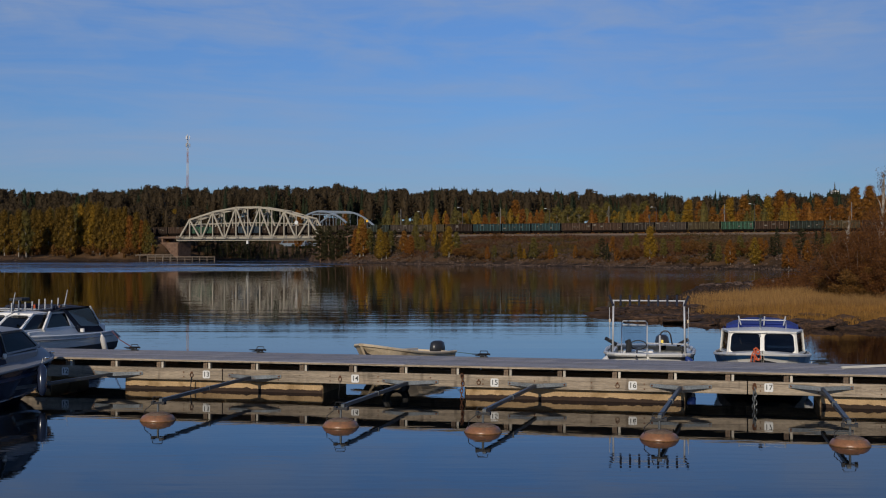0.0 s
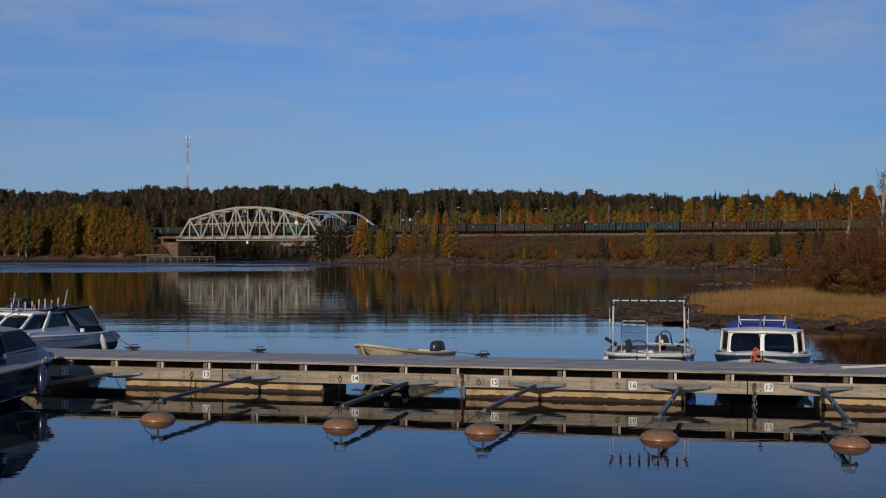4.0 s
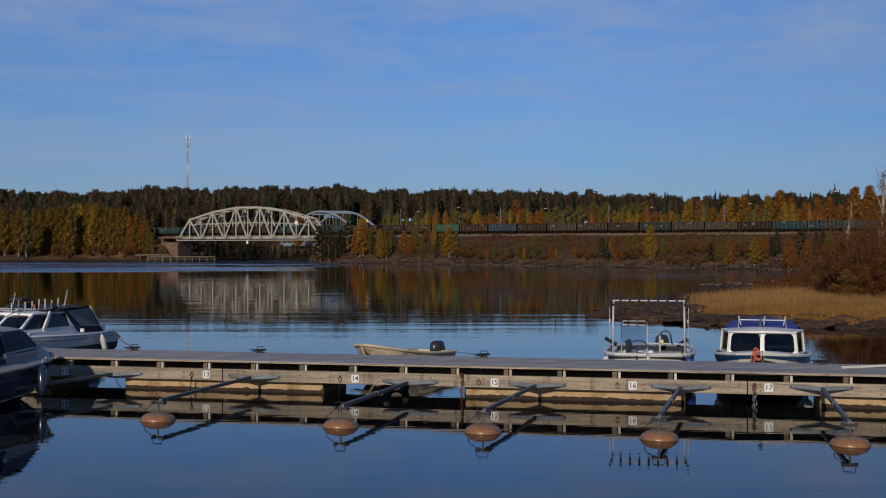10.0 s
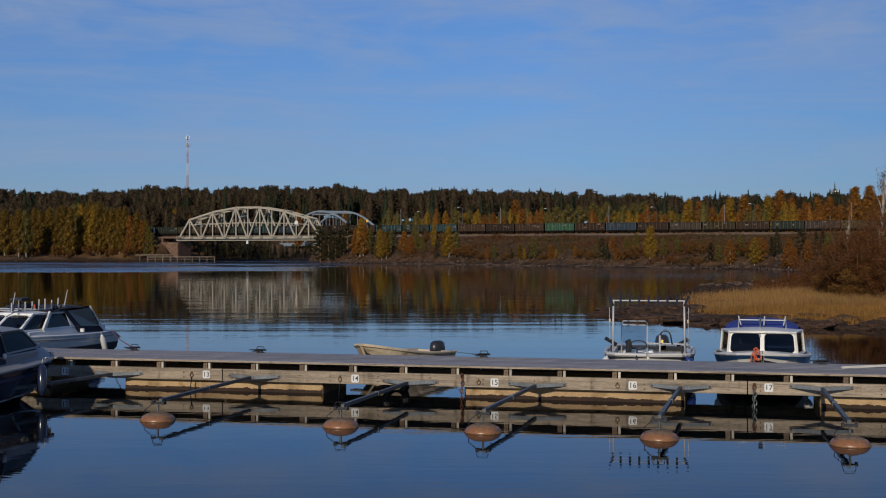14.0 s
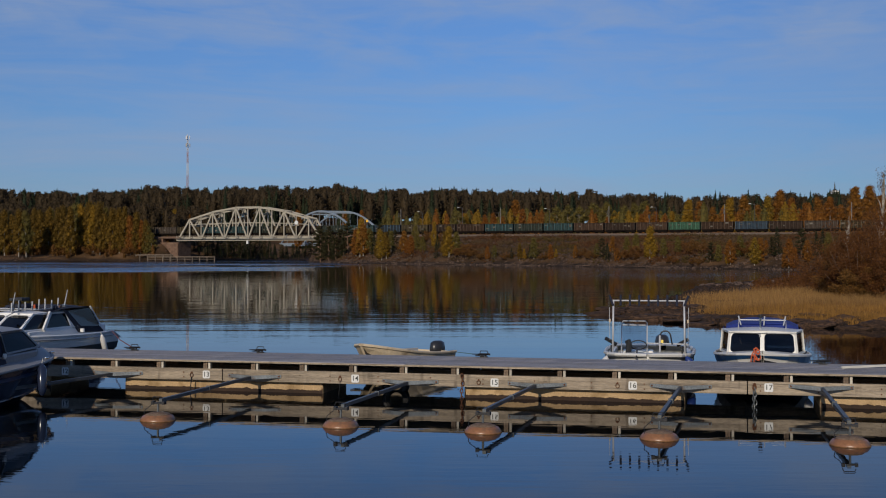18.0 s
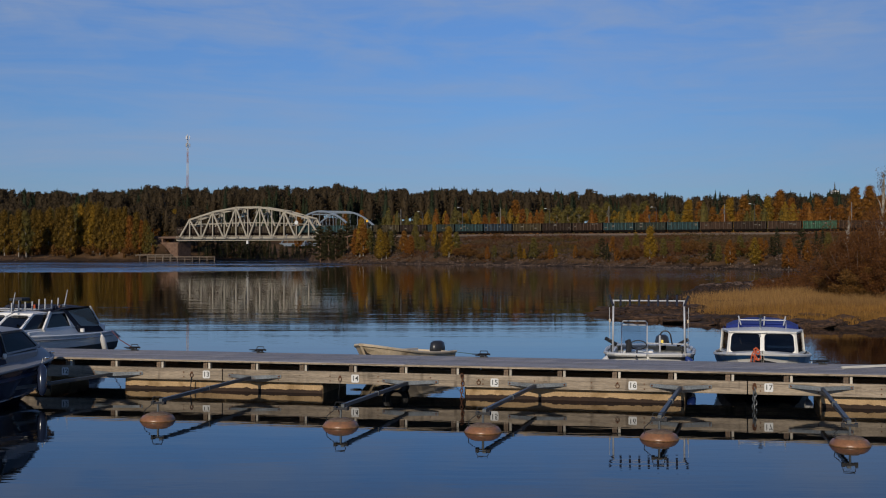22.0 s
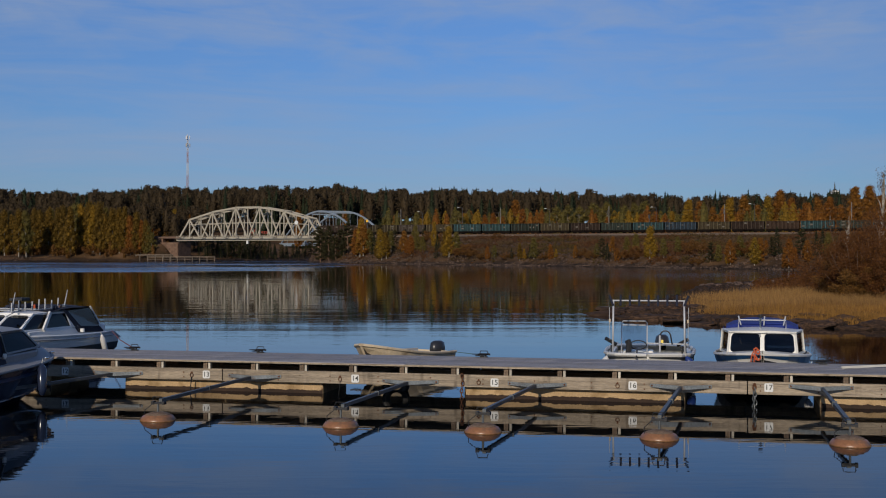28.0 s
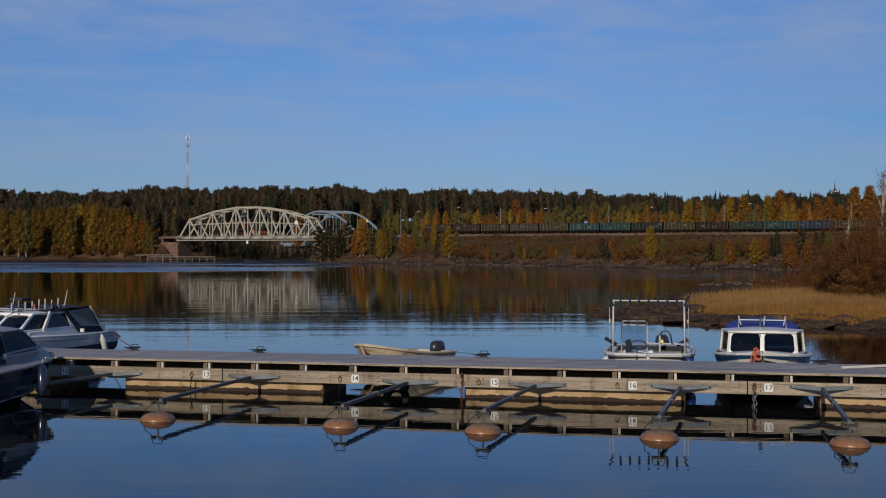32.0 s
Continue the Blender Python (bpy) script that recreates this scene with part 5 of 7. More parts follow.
TREES_BANK_EAST = (
    (29.6, 265.0, 4.8, 'b_orange'), (31.6, 264.0, 4.5, 'shrub'), (33.7, 260.5, 5.2, 'b_olive'), (34.4, 256.5, 6.4, 'pine'),
    (35.2, 254.0, 5.4, 'spruce'), (32.5, 260.5, 3.7, 'shrub'), (37.8, 265.0, 6.8, 'b_orange'), (37.0, 252.0, 4.2, 'b_orange'),
    (39.3, 252.5, 6.6, 'b_olive'), (40.9, 251.5, 7.2, 'b_olive'), (39.6, 248.5, 5.1, 'shrub'), (42.5, 243.5, 8.6, 'b_yellow'),
    (41.9, 244.5, 5.3, 'b_gold'), (44.8, 240.5, 6.0, 'b_olive'), (48.1, 242.5, 6.5, 'b_olive'), (45.7, 236.0, 2.8, 'shrub'),
    (50.5, 245.5, 5.8, 'shrub'), (51.2, 238.0, 6.0, 'shrub'), (49.3, 229.0, 2.6, 'shrub'), (51.3, 227.0, 5.2, 'pine'),
    (52.7, 226.5, 4.7, 'b_olive'), (54.1, 223.0, 5.6, 'b_orange'), (53.7, 223.5, 3.4, 'b_yellow'), (56.6, 225.5, 6.4, 'b_olive'),
    (57.9, 225.5, 6.0, 'shrub'), (56.9, 216.5, 5.9, 'b_yellow'), (58.3, 217.5, 5.9, 'b_orange'), (62.2, 228.0, 5.6, 'b_orange'),
    (61.6, 218.5, 8.0, 'spruce'), (60.7, 218.5, 6.1, 'pine'), (61.0, 209.0, 5.6, 'b_orange'), (60.5, 210.0, 2.8, 'b_orange'),
    (61.7, 208.0, 4.0, 'b_orange'), (63.8, 211.0, 7.6, 'pine'), (63.9, 207.5, 5.4, 'b_orange'), (66.0, 209.5, 7.0, 'spruce'),
    (66.8, 208.5, 7.6, 'spruce'), (66.8, 205.5, 6.7, 'b_olive'),
)
TREES_BEHIND_WEST = (
    (5.9, 440, 18.5, 'b_round'), (8.7, 445, 17.9, 'b_yellow'), (15.3, 440, 17.3, 'b_orange'), (18.7, 440, 18.1, 'b_orange'),
    (22.5, 445, 17.0, 'b_orange'), (28.7, 470, 24.1, 'b_orange'), (29.6, 440, 19.4, 'b_orange'), (35.1, 430, 17.4, 'b_orange'),
    (42.2, 440, 20.2, 'b_round'), (46.9, 445, 20.8, 'b_round'), (50.6, 440, 20.2, 'b_round'), (56.4, 445, 21.7, 'b_round'),
    (61.1, 440, 21.9, 'b_round'), (67.4, 440, 20.6, 'b_round'), (72.4, 445, 21.7, 'b_round'), (74.7, 440, 22.3, 'b_round'),
    (71.1, 425, 17.2, 'b_orange'), (77.1, 430, 18.2, 'b_orange'), (83.3, 430, 18.2, 'b_yellow'), (90.4, 440, 23.1, 'b_yellow'),
    (93.1, 430, 21.9, 'b_orange'),
)
TREES_BEHIND_EAST = (
    (76.6, 416, 13.1, 'shrub'), (78.6, 417, 13.3, 'shrub'), (80.0, 415, 13.1, 'shrub'), (98.0, 430, 19.8, 'b_orange'),
    (102.6, 425, 22.9, 'b_yellow'), (109.5, 430, 24.1, 'b_orange'), (112.7, 425, 20.4, 'b_orange'), (117.2, 428, 23.8, 'b_yellow'),
    (122.8, 430, 26.0, 'b_orange'), (125.3, 425, 22.9, 'b_orange'), (128.4, 420, 21.0, 'b_orange'), (135.0, 425, 22.9, 'b_orange'),
    (140.7, 430, 23.5, 'b_orange'), (143.1, 425, 20.4, 'b_orange'), (144.7, 415, 26.4, 'b_orange'), (144.2, 400, 25.9, 'b_orange'),
    (140.6, 380, 21.7, 'b_orange'), (-23.3, 470, 17.3, 'b_olive'), (-18.8, 470, 18.2, 'b_orange'), (-5.5, 480, 18.1, 'b_olive'),
)


def plant_trees():
    rng = np.random.default_rng(5)
    kinds = {
        "b_yellow": [(make_birch(s, L_YELLOW, 14, 0.72 + 0.1 * (s % 3)), 14) for s in (1, 2, 3)],
        "b_orange": [(make_birch(s, L_ORANGE, 14, 0.8 + 0.12 * (s % 3)), 14) for s in (4, 5, 6)],
        "b_olive": [(make_birch(s, L_OLIVE, 14, 0.95 + 0.1 * (s % 3)), 14) for s in (7, 8, 9)],
        "b_gold": [(make_birch(s, L_GOLD, 14, 0.7 + 0.1 * (s % 3)), 14) for s in (17, 18, 19)],
        "b_round": [(make_birch(s, L_OLIVE, 14, 1.75 + 0.25 * (s % 3)), 14) for s in (27, 28, 29)],
        "pine": [(make_pine(s), 15) for s in (10, 11)],
        "spruce": [(make_spruce(s), 14) for s in (13, 14)],
        "shrub": [(make_shrub(s, L_RUSSET, 4, 1.2, 150, 0.07), 4) for s in (15, 16)]}
    for group, words in ((TREES_WEST, "on the far west bank"), (TREES_WEST_BACK, "on the far west bank"), (TREES_CHANNEL_AND_SHADE, "behind the channel"), (TREES_BANK_WEST, "on the railway embankment"),
                         (TREES_BANK_EAST, "on the railway embankment"), (TREES_BEHIND_WEST, "behind the railway"), (TREES_BEHIND_EAST, "behind the railway")):
        for x, y, top, kind in group:
            pick = int(rng.integers(len(kinds[kind])))
            proto, h = kinds[kind][pick]
            g = gz(x, y)
            s = max(0.15, (top - g) / h)
            wide = (1.3 if "behind the railway" in words else 1.0) * s * {"pine": 1.5, "spruce": 1.15, "shrub": 1.3}.get(kind, 1.3 if top < 12 else 0.92)
            m = pose(x, y, g - 0.1, 0, 0, rng.random() * 360) @ Matrix.Diagonal((wide, wide, s, 1))
            o = copy_thing(proto, m)
            tagged(o, TREE_WORDS[kind][1] + ("" if kind == "shrub" else " " + words), group="trees " + words)
    for kind, protos in kinds.items():
        for k, (proto, h) in enumerate(protos):
            for c in list(proto.children_recursive):
                bpy.data.objects.remove(c)
            bpy.data.objects.remove(proto)


def scatter_woods(name, label, seed, count, place, mat, shape, leaves, size, heights):
    """Far woods in one mesh: each tree a trunk, the dense inside of its crown and many small leaf sprays around it."""
    rng = np.random.default_rng(seed)
    verts, faces, base = [], [], 0
    shell = np.array([(6 * a + k, 6 * a + (k + 1) % 6, 6 * a + 6 + (k + 1) % 6, 6 * a + 6 + k) for a in range(5) for k in range(6)])
    for _ in range(count):
        x, y = place(rng)
        while gz(x, y) < 0.4:
            x, y = place(rng)
        g = gz(x, y)
        h = heights[0] + (heights[1] - heights[0]) * rng.random()
        h *= 1 + 0.14 * noise.noise((x / y * 38, 2.7, 0)) + 0.05 * noise.noise((x / y * 150, 1.3, 5))
        lean = rng.normal() * 0.02 * h
        wide = {"spruce": 0.15, "pine": 0.12 + 0.07 * rng.random(), "birch": 0.14 + 0.05 * rng.random()}[shape]
        low = {"spruce": 0.10, "pine": 0.30 + 0.16 * rng.random(), "birch": 0.13}[shape]

        def radius(v):
            if shape == "spruce":
                return h * wide * (1.0 - v) ** 0.85
            if shape == "pine":
                return h * wide * np.sqrt(np.clip(1 - (1.4 * v - 0.48) ** 2, 0, 1))
            return h * wide * np.sin(np.pi * np.clip(0.04 + 0.96 * v, 0, 1) ** 0.7) ** 0.8

        # sprays in loose whorls, longer on some sides than on others
        whorl = rng.integers(0, 11, leaves)
        v = np.clip((whorl + 0.5 + 0.33 * rng.normal(size=leaves)) / 11, 0, 0.995)
        an = rng.random(leaves) * 6.283
        reach = 0.62 + 0.42 * rng.random(leaves) + 0.22 * np.sin(an * 2 + whorl * 2.3) * np.sin(whorl * 1.7 + seed)
        r = radius(v) * reach
        p = np.stack([x + lean * v + r * np.cos(an), y + r * np.sin(an), g + h * (low + (0.985 - low) * v) - (0.35 * r if shape == "spruce" else -0.12 * r)], 1)
        a = rng.normal(size=(leaves, 3))
        a /= np.linalg.norm(a, axis=1, keepdims=True)
        b = np.cross(a, rng.normal(size=(leaves, 3)))
        b /= np.linalg.norm(b, axis=1, keepdims=True)
        k = (np.minimum(size, 0.06 + 0.5 * radius(v)) * (0.5 + rng.random(leaves)))[:, None]
        a, b = a * k, b * k * 0.7
        verts.append(np.stack([p - a, p - b * 0.8, p + a, p + b], 1).reshape(-1, 3))
        faces.append(np.arange(4 * leaves).reshape(-1, 4) + base)
        base += 4 * leaves
        rings = []
        for k in range(6):
            v = k / 5
            rr = radius(v) * 0.62 * (0.8 + 0.4 * rng.random(6)) + 0.03
            an = np.arange(6) * 1.0472 + 0.5 * k
            rings.append(np.stack([x + lean * v + rr * np.cos(an), y + rr * np.sin(an), np.full(6, g + h * (low + 0.02 + (0.94 - low) * v))], 1))
        w = 0.16
        verts.append(np.concatenate(rings + [np.array([(x - w, y, g - 0.5), (x + w, y, g - 0.5), (x + 0.03, y, g + 0.9 * h), (x - 0.03, y, g + 0.9 * h)])]))
        faces.append(shell + base)
        faces.append(np.array([[36, 37, 38, 39]]) + base)
        base += 40
    ob = part(name, (np.concatenate(verts), [], np.concatenate(faces)), mat)
    return tagged(ob, label, "forest", kind="stuff")


def build_woods():
    def band(y0, y1, lo=-0.42, hi=0.42):
        def place(rng):
            y = y0 + (y1 - y0) * rng.random()
            return (lo + (hi - lo) * rng.random()) * y, y
        return place

    def behind(b0, b1, lo, hi):
        def place(rng):
            b, t = b0 + (b1 - b0) * rng.random(), lo + (hi - lo) * rng.random()
            # the line of bearing t meets the line b metres behind the railway
            y = (395.64 * _tc + b) / (t * _ts + _tc)
            return t * y, y
        return place
    scatter_woods("pine_forest", "dense dark pine forest on the rise behind the lake", 21, 1150, band(560, 740), L_PINE, "pine", 330, 0.40, (17.0, 22.0))
    scatter_woods("pine_forest", "dark pine forest along the crest of the rise", 20, 420, band(740, 800), L_PINE, "pine", 260, 0.45, (17.0, 20.5))
    def groups(rng):
        while True:
            x, y = band(540, 700)(rng)
            if noise.noise((x / y * 45, 7.1, 0)) > -0.05:
                return x, y
    scatter_woods("spruce_forest", "dark pointed spruces in the far forest", 22, 300, groups, L_SPRUCE, "spruce", 330, 0.36, (15, 24))
    scatter_woods("forest_edge", "yellow autumn birches along the forest edge", 23, 70, behind(45, 110, -0.02, 0.42), L_YELLOW, "birch", 700, 0.24, (8, 12))
    scatter_woods("forest_edge", "orange and russet trees along the forest edge", 26, 60, behind(45, 110, -0.02, 0.42), L_ORANGE, "birch", 700, 0.24, (7, 12))
    scatter_woods("forest_edge", "olive green trees along the forest edge", 28, 60, behind(50, 110, -0.05, 0.3), L_OLIVE, "birch", 700, 0.24, (9, 13))
    scatter_woods("west_woods", "mixed dark woods behind the west bank", 24, 260, behind(12, 90, -0.42, -0.19), L_PINE, "pine", 420, 0.32, (11, 15))
    scatter_woods("west_understorey", "low brush under the trees of the west bank", 25, 160, behind(-22, 2, -0.42, -0.232), L_WILLOW, "birch", 260, 0.22, (2, 6))


def build_bank_brush():
    """Knee-high russet brush and dry tussocks over the embankment's slope."""
    rng = np.random.default_rng(27)
    n = 5600
    t = -0.12 + 0.56 * rng.random(n * 2)
    b = -13 - 125 * rng.random(n * 2)
    y = (395.64 * _tc + b) / (t * _ts + _tc)
    x = t * y
    d = shore_distance(x, y)
    ok = (d > 1.5) & (y > 190)
    x, y, d = x[ok][:n], y[ok][:n], d[ok][:n]
    z = ground_height(x, y)
    patch = np.sin(x * 0.11 + 2 * np.sin(y * 0.05)) * np.sin(y * 0.07 + 1)
    green = np.sin(x * 0.19 + 4 + 1.7 * np.sin(y * 0.11)) * np.sin(y * 0.13 + x * 0.03 + 2)
    size = 0.35 + 0.75 * rng.random(len(x)) * (patch > -0.1) + 0.2 * (patch > 0.4)
    size = 0.95 * size * np.clip(0.4 + d / 14, 0, 1)
    for name, label, mat, pick in (("bank_brush", "low russet brush on the railway embankment", L_BRUSH, (patch > 0.05) & (green <= 0.5)),
                                   ("bank_scrub", "low dark olive scrub on the railway embankment", L_SCRUB, green > 0.5),
                                   ("bank_tussocks", "dry grass tussocks on the railway embankment", L_TUSSOCK, (patch <= 0.05) & (green <= 0.5))):
        q, f = foliage(rng, np.stack([x, y, z + size * 0.4], 1)[pick], size[pick] * 1.25, 50, 0.15)
        tagged(part(name, (q, [], f), mat), label, "brush", kind="stuff")


def build_spit_shrubs():
    """The big russet willow thicket and the thin birches on the spit."""
    for k, (x, y, h, w) in enumerate(((21.5, 61.5, 3.5, 1.1), (23.4, 63.5, 4.5, 1.1), (25.2, 66.0, 5.0, 1.15), (22.6, 66.0, 4.2, 1.1), (22.0, 64.5, 2.8, 1.15),
                                      (26.6, 69.0, 5.3, 1.2), (24.4, 71.0, 5.0, 1.2), (22.6, 60.0, 2.6, 1.2), (28.5, 72.0, 6.0, 1.2), (22.4, 59.2, 2.7, 1.2), (21.0, 60.3, 2.2, 1.2), (23.2, 61.0, 3.2, 1.2))):
        o = make_shrub(70 + k, L_WILLOW if k in (4, 10) else L_BUSH, h, w, 320, 0.034, "willow_bush")
        o.matrix_basis = pose(x, y, gz(x, y) - 0.05)
        tagged(o, "dense olive-brown willow bush on the spit" if k in (4, 10) else "dense russet willow bush on the spit", "shrub", "willow bushes of the spit")
    rng = np.random.default_rng(29)
    y = 82 + 40 * rng.random(900)
    x = y * (0.262 + 0.10 * rng.random(900))
    ok = shore_distance(x, y) > 1.5
    x, y = x[ok][:340], y[ok][:340]
    size = 0.15 + 0.3 * rng.random(len(x))
    q, f = foliage(rng, np.stack([x, y, ground_height(x, y) + size * 0.5], 1), size, 60, 0.07)
    tagged(part("spit_brush", (q, [], f), L_BUSH), "low russet brush on the tip of the spit", "brush", kind="stuff")
    for k, (x, y, top) in enumerate(((38.8, 105.0, 10.6), (40.5, 106.5, 9.6), (34.3, 101.0, 6.4))):
        o = make_birch(80 + k, L_RUSSET, top - gz(x, y), 0.6, leaf=0.0042, per=90, dense=False)
        o.matrix_basis = pose(x, y, gz(x, y) - 0.05)
        tagged(o, "thin half-bare birch with few orange leaves on the spit", "tree", "birches of the spit")


# ---- reeds, grass and stones ----
def blades(name, label, seed, count, place, mat, h0, h1, width):
    rng = np.random.default_rng(seed)
    xs, ys = place(rng, count)
    z = ground_height(xs, ys)
    n = len(xs)
    lush = 0.72 + 0.28 * np.sin(xs * 0.9 + 1.5 * np.sin(ys * 0.5)) * np.sin(ys * 0.45 + xs * 0.2)
    h = (h0 + (h1 - h0) * rng.random(n) ** 1.3) * lush
    a = rng.random(n) * math.pi
    w = width * (0.6 + 0.8 * rng.random(n))
    lx, ly = rng.normal(size=n) * 0.16 * h, rng.normal(size=n) * 0.16 * h
    p0 = np.stack([xs - w * np.cos(a), ys - w * np.sin(a), z - 0.05], 1)
    p1 = np.stack([xs + w * np.cos(a), ys + w * np.sin(a), z - 0.05], 1)
    p2 = np.stack([xs + lx, ys + ly, z + h], 1)
    v = np.stack([p0, p1, p2], 1).reshape(-1, 3)
    ob = part(name, (v, [], np.arange(3 * n).reshape(-1, 3)), mat)
    return tagged(ob, label, "reeds", kind="stuff")


def build_reeds():
    def spit(lo, hi, y0, y1, x1=0.40):
        def place(rng, count):
            y = 1 / (1 / y1 + (1 / y0 - 1 / y1) * rng.random(count * 3))
            x = y * (0.15 + (x1 - 0.15) * rng.random(count * 3))
            d = shore_distance(x, y)
            clump = np.sin(x * 0.6 + 2 * np.sin(y * 0.13)) * np.sin(y * 0.22) > -0.75
            thin = (x / y - 0.205 - 0.012 * np.sin(y * 0.9)) / 0.07
            ok = (d > np.where(x > 13, 0.7, lo)) & (d < hi) & clump & (thin > rng.random(len(x)))
            return x[ok][:count], y[ok][:count]
        return place
    blades("reed_bed", "dense dry golden reeds on the low spit", 31, 62000, spit(2.6, 90, 55, 80), M_REED, 0.18, 0.80, 0.0085)
    blades("shore_grass", "yellowing grass along the spit's shore", 32, 52000, spit(1.4, 12, 45, 72), M_GRASS, 0.10, 0.42, 0.011)
    blades("brown_sedge", "dark brown withered stalks among the reeds", 33, 4500, spit(1.4, 90, 50, 86), M_SEDGE, 0.25, 0.85, 0.006)


def rock_mesh(seed, n=2):
    rng = np.random.default_rng(seed)
    bm = bmesh.new()
    bmesh.ops.create_icosphere(bm, subdivisions=n, radius=1)
    ax = rng.normal(size=(7, 3))
    ax /= np.linalg.norm(ax, axis=1, keepdims=True)
    cut = 0.5 + 0.4 * rng.random(7)
    for v in bm.verts:
        p = np.array(v.co)
        for a, c in zip(ax, cut):
            k = p @ a
            if k > c:
                p = p - a * (k - c) * 0.9
        v.co = p * (1 + 0.06 * rng.normal())
    return bm


def build_rocks():
    protos = []
    for s in range(5):
        me = bpy.data.meshes.new("boulder")
        bm = rock_mesh(40 + s)
        bm.to_mesh(me)
        bm.free()
        me.materials.append(M_ROCK)
        protos.append(me)
    pale = []
    for s in range(3):
        me = protos[s].copy()
        me.materials[0] = M_RIPRAP
        pale.append(me)
    rng = np.random.default_rng(44)
    spots = [(8.3, 57.6, 1.0, 0.2), (8.9, 56.0, 0.9, 0.22), (9.0, 59.5, 1.5, 0.42), (10.4, 60.5, 1.4, 0.5), (10.0, 53.6, 1.5, 0.3), (11.4, 51.6, 1.5, 0.34),
             (12.6, 50.6, 1.7, 0.36), (14.2, 50.4, 1.4, 0.3), (11.6, 62.5, 1.6, 0.5), (13.2, 64.0, 1.4, 0.45), (12.4, 58.0, 1.2, 0.32), (15.6, 50.3, 1.2, 0.25),
             (16.8, 49.6, 1.3, 0.3), (18.2, 48.8, 1.2, 0.26), (23.2, 102.0, 0.9, 0.4), (25.6, 108.0, 0.8, 0.4)]
    for x, y, r, h in spots:
        o = new("boulder", protos[int(rng.integers(5))])
        o.matrix_basis = pose(x, y, max(0.0, gz(x, y)), 0, 0, rng.random() * 360) @ Matrix.Diagonal((r * 0.75, r * 0.6, h * 0.5, 1))
        tagged(o, "low flat brown shore rock at the waterline", "rock", "rocks of the spit")
    # broken ledges of flat slabs along the near shore, dark gaps between them
    count, tries = 0, 0
    while count < 190 and tries < 9000:
        tries += 1
        x, y = 6 + 17 * rng.random(), 43 + 22 * rng.random()
        d = float(shore_distance(x, y)[0])
        if not -0.7 < d < (1.1 if x > 13.5 else 2.4):
            continue
        r = 0.22 + 0.85 * rng.random() ** 1.7
        o = new("boulder", protos[int(rng.integers(5))])
        o.matrix_basis = pose(x, y, max(0.0, gz(x, y) - 0.03) + 0.06 * rng.random(), 14 * rng.random() - 7, 14 * rng.random() - 7, rng.random() * 50 - 35) @ Matrix.Diagonal((r, r * 0.55, 0.10 + 0.15 * rng.random() ** 1.5, 1))
        tagged(o, "low flat brown shore rock at the waterline", "rock", "rocks of the spit")
        count += 1
    for k in range(270):
        y = 101 + 22 * rng.random()
        x = y * 0.2175 + (0.1 + 5.5 * rng.random() ** 1.3) + max(0, y - 110) * 0.42
        if shore_distance(x, y)[0] < -0.5:
            continue
        r = 0.10 + 0.34 * rng.random() ** 1.8
        o = new("boulder", pale[int(rng.integers(3))])
        o.matrix_basis = pose(x, y, max(0.0, gz(x, y)), 30 * rng.random(), 30 * rng.random(), rng.random() * 360) @ Matrix.Diagonal((r, r * 0.75, r * 0.6, 1))
        tagged(o, "rough grey-brown rock of the rubble heap on the spit", "rock", "rocks of the rubble heap")
    # stones along the embankment's foot and the spit, joined
    far, close = ([], [], [0]), ([], [], [0])
    small = []
    for s in range(4):
        bm = rock_mesh(60 + s, 1)
        bm.verts.index_update()
        small.append((np.array([v.co[:] for v in bm.verts]), np.array([[v.index for v in f.verts] for f in bm.faces])))
        bm.free()
    pts = LAKE[4:32]
    for (ax, ay), (bx, by) in zip(pts, pts[1:]):
        ln = math.hypot(bx - ax, by - ay)
        n = int(ln * (9 if ay < 70 else 34 if ay < 345 else 8))
        if not n:
            continue
        t, out = rng.random(n), rng.random(n) ** 1.5 * (8 if ay > 150 else 3)
        x = ax + (bx - ax) * t + (by - ay) / ln * out
        y = ay + (by - ay) * t - (bx - ax) / ln * out
        z = np.maximum(0.05, ground_height(x, y))
        size = (0.2 + 0.6 * rng.random(n) ** 2) * (0.42 if ay > 75 else 0.4)
        heap = far if ay > 150 else close
        for i in range(n):
            v, f = small[int(rng.integers(4))]
            an = rng.random() * 6.28
            c, s_ = math.cos(an), math.sin(an)
            w = v * np.array((1, 0.8, 0.7)) * size[i]
            heap[0].append(np.stack([w[:, 0] * c - w[:, 1] * s_ + x[i], w[:, 0] * s_ + w[:, 1] * c + y[i], w[:, 2] + z[i]], 1))
            heap[1].append(f + heap[2][0])
            heap[2][0] += len(w)
    for heap, mat, words in ((far, M_RIPRAP, "pinkish grey rubble along the embankment's foot"), (close, M_ROCK, "dark brown loose stones along the spit")):
        ob = part("shore_stones", (np.concatenate(heap[0]), [], np.concatenate(heap[1])), mat)
        tagged(ob, words, "stones", kind="stuff")


